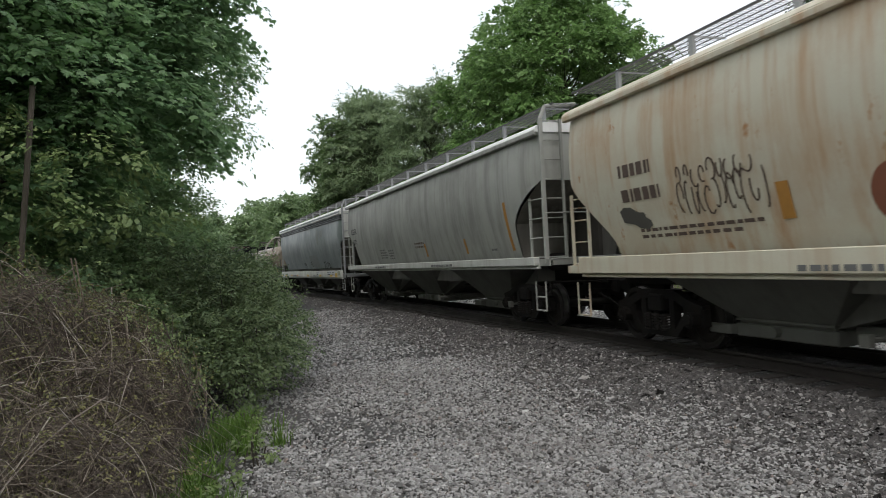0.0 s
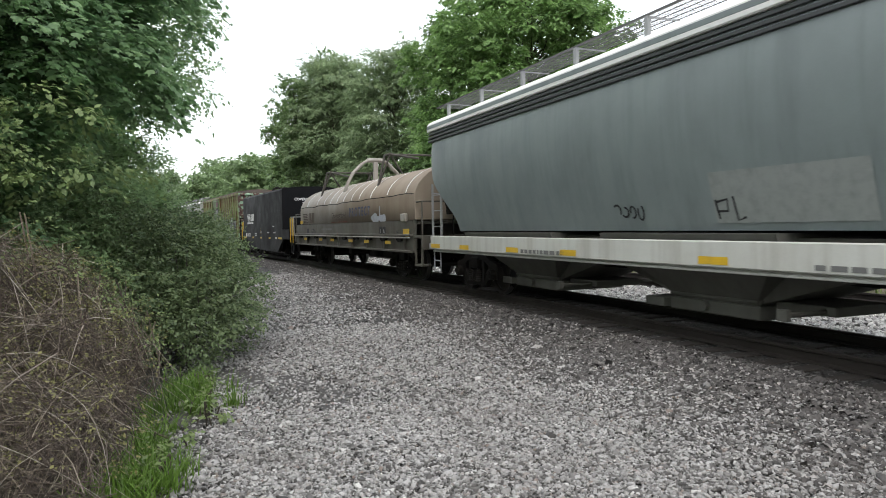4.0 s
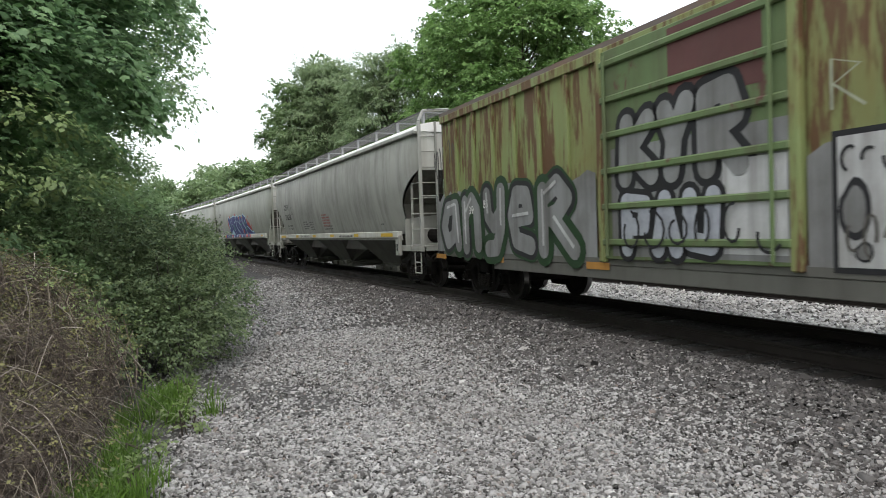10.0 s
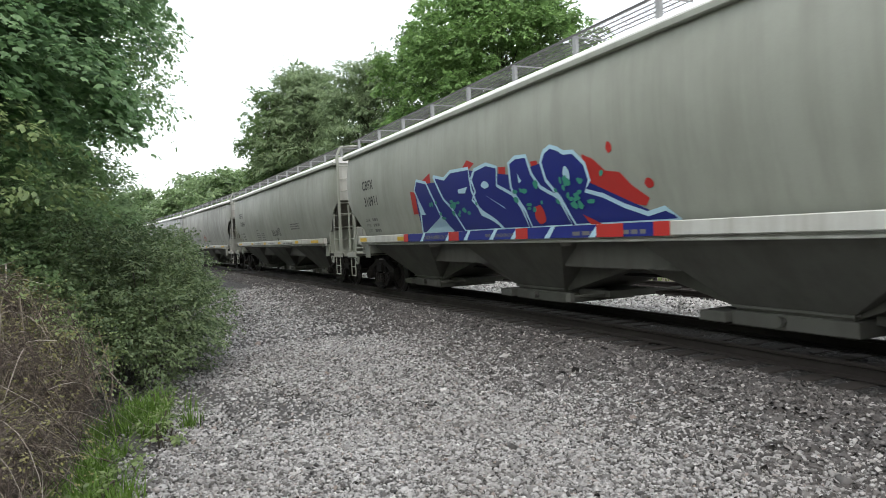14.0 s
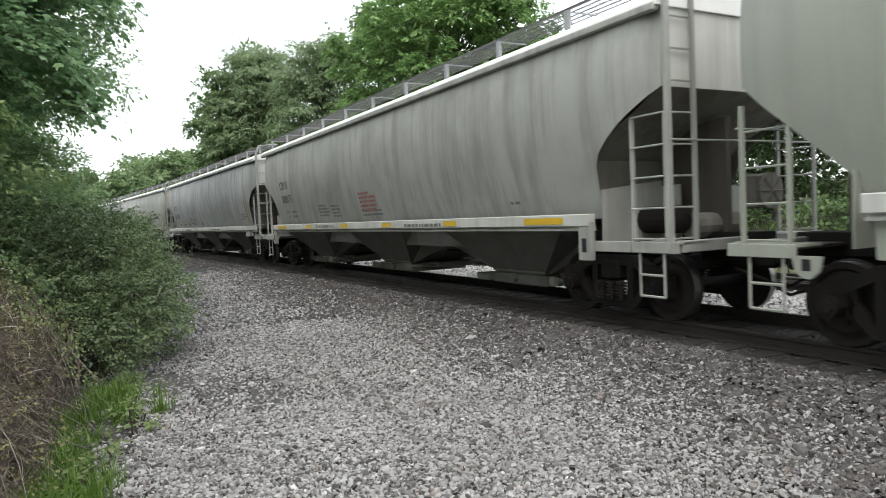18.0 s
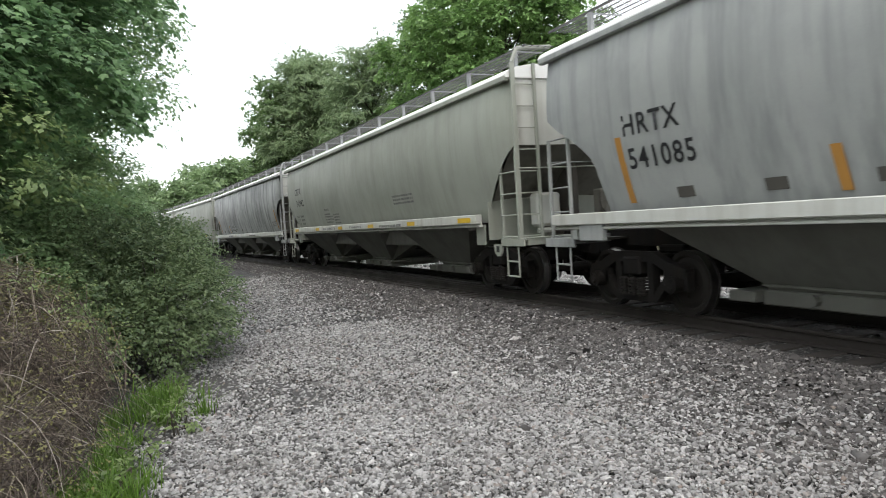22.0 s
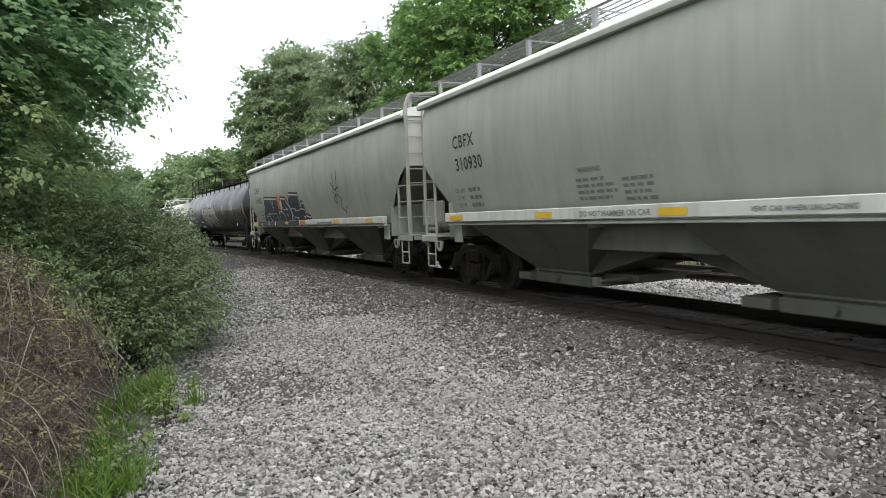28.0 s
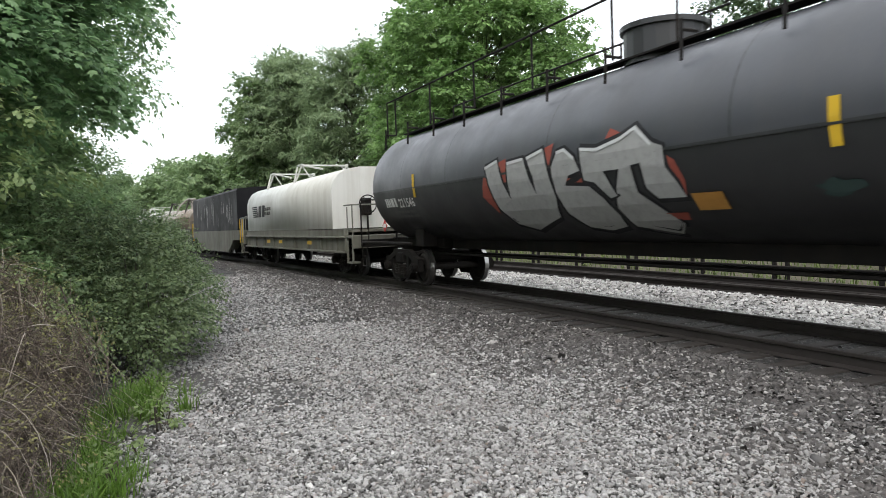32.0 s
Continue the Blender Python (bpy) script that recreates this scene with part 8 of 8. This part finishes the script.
def lay_stones():
    rng = np.random.default_rng(3)

    # the worn path: dense near the viewer, thinner further on
    def path_zone(n, y0, y1, size):
        p = scatter(rng, n, -8.3, -2.1, y0, y1, 0.012)
        keep = p[:, 0] > 0.02 + 0.04 * (p[:, 1] - 6) + rng.normal(0, 0.2, len(p))
        keep &= p[:, 0] < 1.75 * p[:, 1] + 0.6
        # thinner towards the ties, where dark ballast takes over
        keep &= rng.random(len(p)) < np.clip((5.6 - p[:, 0]) / 2.6, 0.06, 1.0)
        # a trodden muddy hollow with few stones
        r = np.hypot((p[:, 0] - 1.35) / 0.55, (p[:, 1] - 8.1) / 0.95)
        keep &= (r > 1) | (rng.random(len(p)) < 0.4)
        for cx, cy, rx, ry in ((0.6, 9.15, 0.34, 0.85), (0.02, 7.1, 0.2, 0.35)):
            r = np.hypot((p[:, 0] - cx) / rx, (p[:, 1] - cy) / ry)
            keep &= (r > 1) | (rng.random(len(p)) < 0.3)
        p = p[keep]
        p[:, 2] += rng.uniform(-0.006, 0.014, len(p))
        return p, rng.lognormal(math.log(size), 0.32, len(p))
    # trodden mud; the two smaller patches also paint in shade beside bush and grass
    for cx, cy, rx, ry, seed in ((1.3, 7.9, 0.5, 0.95, 4), (0.6, 9.15, 0.34, 0.85, 6), (0.02, 7.1, 0.2, 0.35, 8)):
        mud = bmesh.new()
        mud.faces.new([mud.verts.new((cx + u, cy + v, ground_z(cx + u - line_x(8), cy + v) + 0.016)) for u, v in blob(0, 0, rx, ry, 24, 0.35, seed)])
        me = bpy.data.meshes.new("mud_patch")
        mud.to_mesh(me)
        mud.free()
        me.materials.append(MUD)
        tagged(new("mud_patch", me), "dark mud in the gravel path, partly painted shade by the bush", "mud", kind="structure")
    zones = [path_zone(80000, 3.0, 7.0, 0.0162), path_zone(60000, 7.0, 13, 0.019), path_zone(24000, 13, 30, 0.028)]
    stones("path_gravel", "pale grey crushed stone of a trackside path", *zones[0], STONE_PATH, rng)
    stones("path_gravel", "pale grey crushed stone further along the path", np.concatenate([z[0] for z in zones[1:]]), np.concatenate([z[1] for z in zones[1:]]), STONE_PATH, rng, True)
    p = np.concatenate([scatter(rng, 26000, -3.9, -1.3, 1.8, 9, 0.012), scatter(rng, 16000, -3.6, -1.3, 9, 24, 0.012), scatter(rng, 4000, -2.9, -1.3, 24, 50, 0.012), scatter(rng, 7000, -1.3, 1.4, 2.0, 16, -0.012)])
    stones("shoulder_ballast", "dark oily ballast along the tie ends", p, rng.lognormal(math.log(0.026), 0.3, len(p)), STONE_DARK, rng, True)
    p = np.concatenate([scatter(rng, 8000, 1.0, 4.1, 1.0, 9, 0.014), scatter(rng, 8000, 1.0, 4.1, 9, 22, 0.014), scatter(rng, 4000, 1.2, 4.1, 22, 50, 0.014), scatter(rng, 3000, 5.9, 8.0, 1, 20, 0.01)])
    q = scatter(rng, 46000, -8.3, -1.5, -7, 4.2, 0.012)
    q = q[(q[:, 1] < 3.0) | (q[:, 0] > 1.75 * q[:, 1] + 0.6)]
    stones("path_gravel", "pale grey crushed stone along the near end of the path", q, rng.lognormal(math.log(0.019), 0.3, len(q)), STONE_PATH, rng, True)
    stones("clean_ballast", "clean pale ballast between the two tracks", p, rng.lognormal(math.log(0.042), 0.28, len(p)), STONE_LIGHT, rng, True)


def rail_mesh(side, offset, y0, y1):
    bm = bmesh.new()
    prof = [(-0.075, 0), (0.075, 0), (0.07, 0.015), (0.012, 0.035), (0.01, 0.13), (0.036, 0.14), (0.037, 0.172), (0.028, 0.18), (-0.028, 0.18), (-0.037, 0.172), (-0.036, 0.14), (-0.01, 0.13), (-0.012, 0.035), (-0.07, 0.015)]
    rings, y = [], y0
    while y <= y1:
        cx = line_x(y) + offset + side * 0.7525
        rings.append([(cx + u, y, RAIL_TOP - 0.18 + v) for u, v in prof])
        y += 2.0 if y < 60 else 6.0
    loft(bm, rings)
    bm.faces.ensure_lookup_table()
    for f in bm.faces:
        c = f.calc_center_median()
        f.normal_update()
        if f.normal.z > 0.9 and c.z > RAIL_TOP - 0.03:
            f.material_index = 1
    return bm


def lay_track(name, offset, label, tie_from, tie_to):
    track = tagged(new(name), label, "railway track", kind="structure")
    for side in (-1, 1):
        r = part("rail", rail_mesh(side, offset, -40, 200), RAIL_RUST, track, "worn steel rail with a bright head")
        r.data.materials.append(RAIL_HEAD)

    def one_tie():
        bm = bmesh.new()
        box(bm, -1.29, 1.29, -0.115, 0.115, -0.16, 0.0, 0.012)
        return bm
    me = kept("tie", one_tie)
    rng = random.Random(5)
    y = tie_from
    while y < tie_to:
        t = link_mesh("tie", me, TIE_WOOD, track)
        t.matrix_local = pose(line_x(y) + offset + rng.uniform(-0.05, 0.05), y, RAIL_TOP - 0.178 + rng.uniform(-0.008, 0.004), 0, 0, math.degrees(line_turn(y)) + rng.uniform(-1.2, 1.2))
        y += 0.5


def guard_fence():
    fence = tagged(new("pipe_fence"), "dark steel pipe fence with paired posts beyond the tracks", "fence")
    off = 9.0
    for h, r in ((0.55, 0.035), (1.15, 0.035)):
        bm = bmesh.new()
        rings = []
        for y in range(-20, 66, 4):
            c = (line_x(y) + off, ground_z(off, y) + h)
            rings.append([(c[0] + r * math.cos(a * math.pi / 4), y, c[1] + r * math.sin(a * math.pi / 4)) for a in range(8)])
        loft(bm, rings)
        part("rail", bm, BLACK_STEEL, fence)

    def post():
        bm = bmesh.new()
        box(bm, -0.05, 0.05, -0.05, 0.05, -0.2, 1.22, 0.008)
        return bm
    me = kept("fence_post", post)
    y = -14.0
    while y < 60:
        for dy in (0.0, 0.42):
            p = link_mesh("post", me, BLACK_STEEL, fence)
            p.matrix_local = pose(line_x(y + dy) + off + 0.06, y + dy, ground_z(off, y))
        y += 3.05


lay_stones()
lay_track("track_near", 0.0, "worn ballasted track with dark wooden ties", -6, 70)
lay_track("track_far", SECOND, "second ballasted track with wooden ties", -4, 60)
guard_fence()


# ---- how the train runs ----
def gone(t):
    # metres run since the start
    u = t / 32.0
    return 261.356 * u + 36.977 * u * u - 6.867 * u ** 3


def car_pose(centre, pitch_, t):
    y = centre - gone(t)
    a, b = y - pitch_ * 0.38, y + pitch_ * 0.38
    xa, xb = line_x(a), line_x(b)
    return pose((xa + xb) / 2, y, RAIL_TOP, 0, 0, -math.degrees(math.atan2(xb - xa, b - a)))


def motions():
    for car, k, length, sets in TRAIN:
        centre = (PLANES[k] + PLANES[k + 1]) / 2
        walk(car, [(t, car_pose(centre, length, t)) for t in [0.5 * i for i in range(65)]])
        for ax, off in sets:
            times = [i / 15 for i in range(481) if -9 < centre + off - gone(i / 15) < 46]
            rows = [(t, pose(0, off, WHEEL_R, math.degrees((gone(t) - gone(times[0])) / WHEEL_R))) for t in times]
            if not rows:
                rows = [(0.0, pose(0, off, WHEEL_R)), (32.0, pose(0, off, WHEEL_R))]
            if rows[0][0] > 0:
                rows.insert(0, (0.0, rows[0][1]))
            if rows[-1][0] < 32:
                rows.append((32.0, rows[-1][1]))
            walk(ax, rows)


motions()
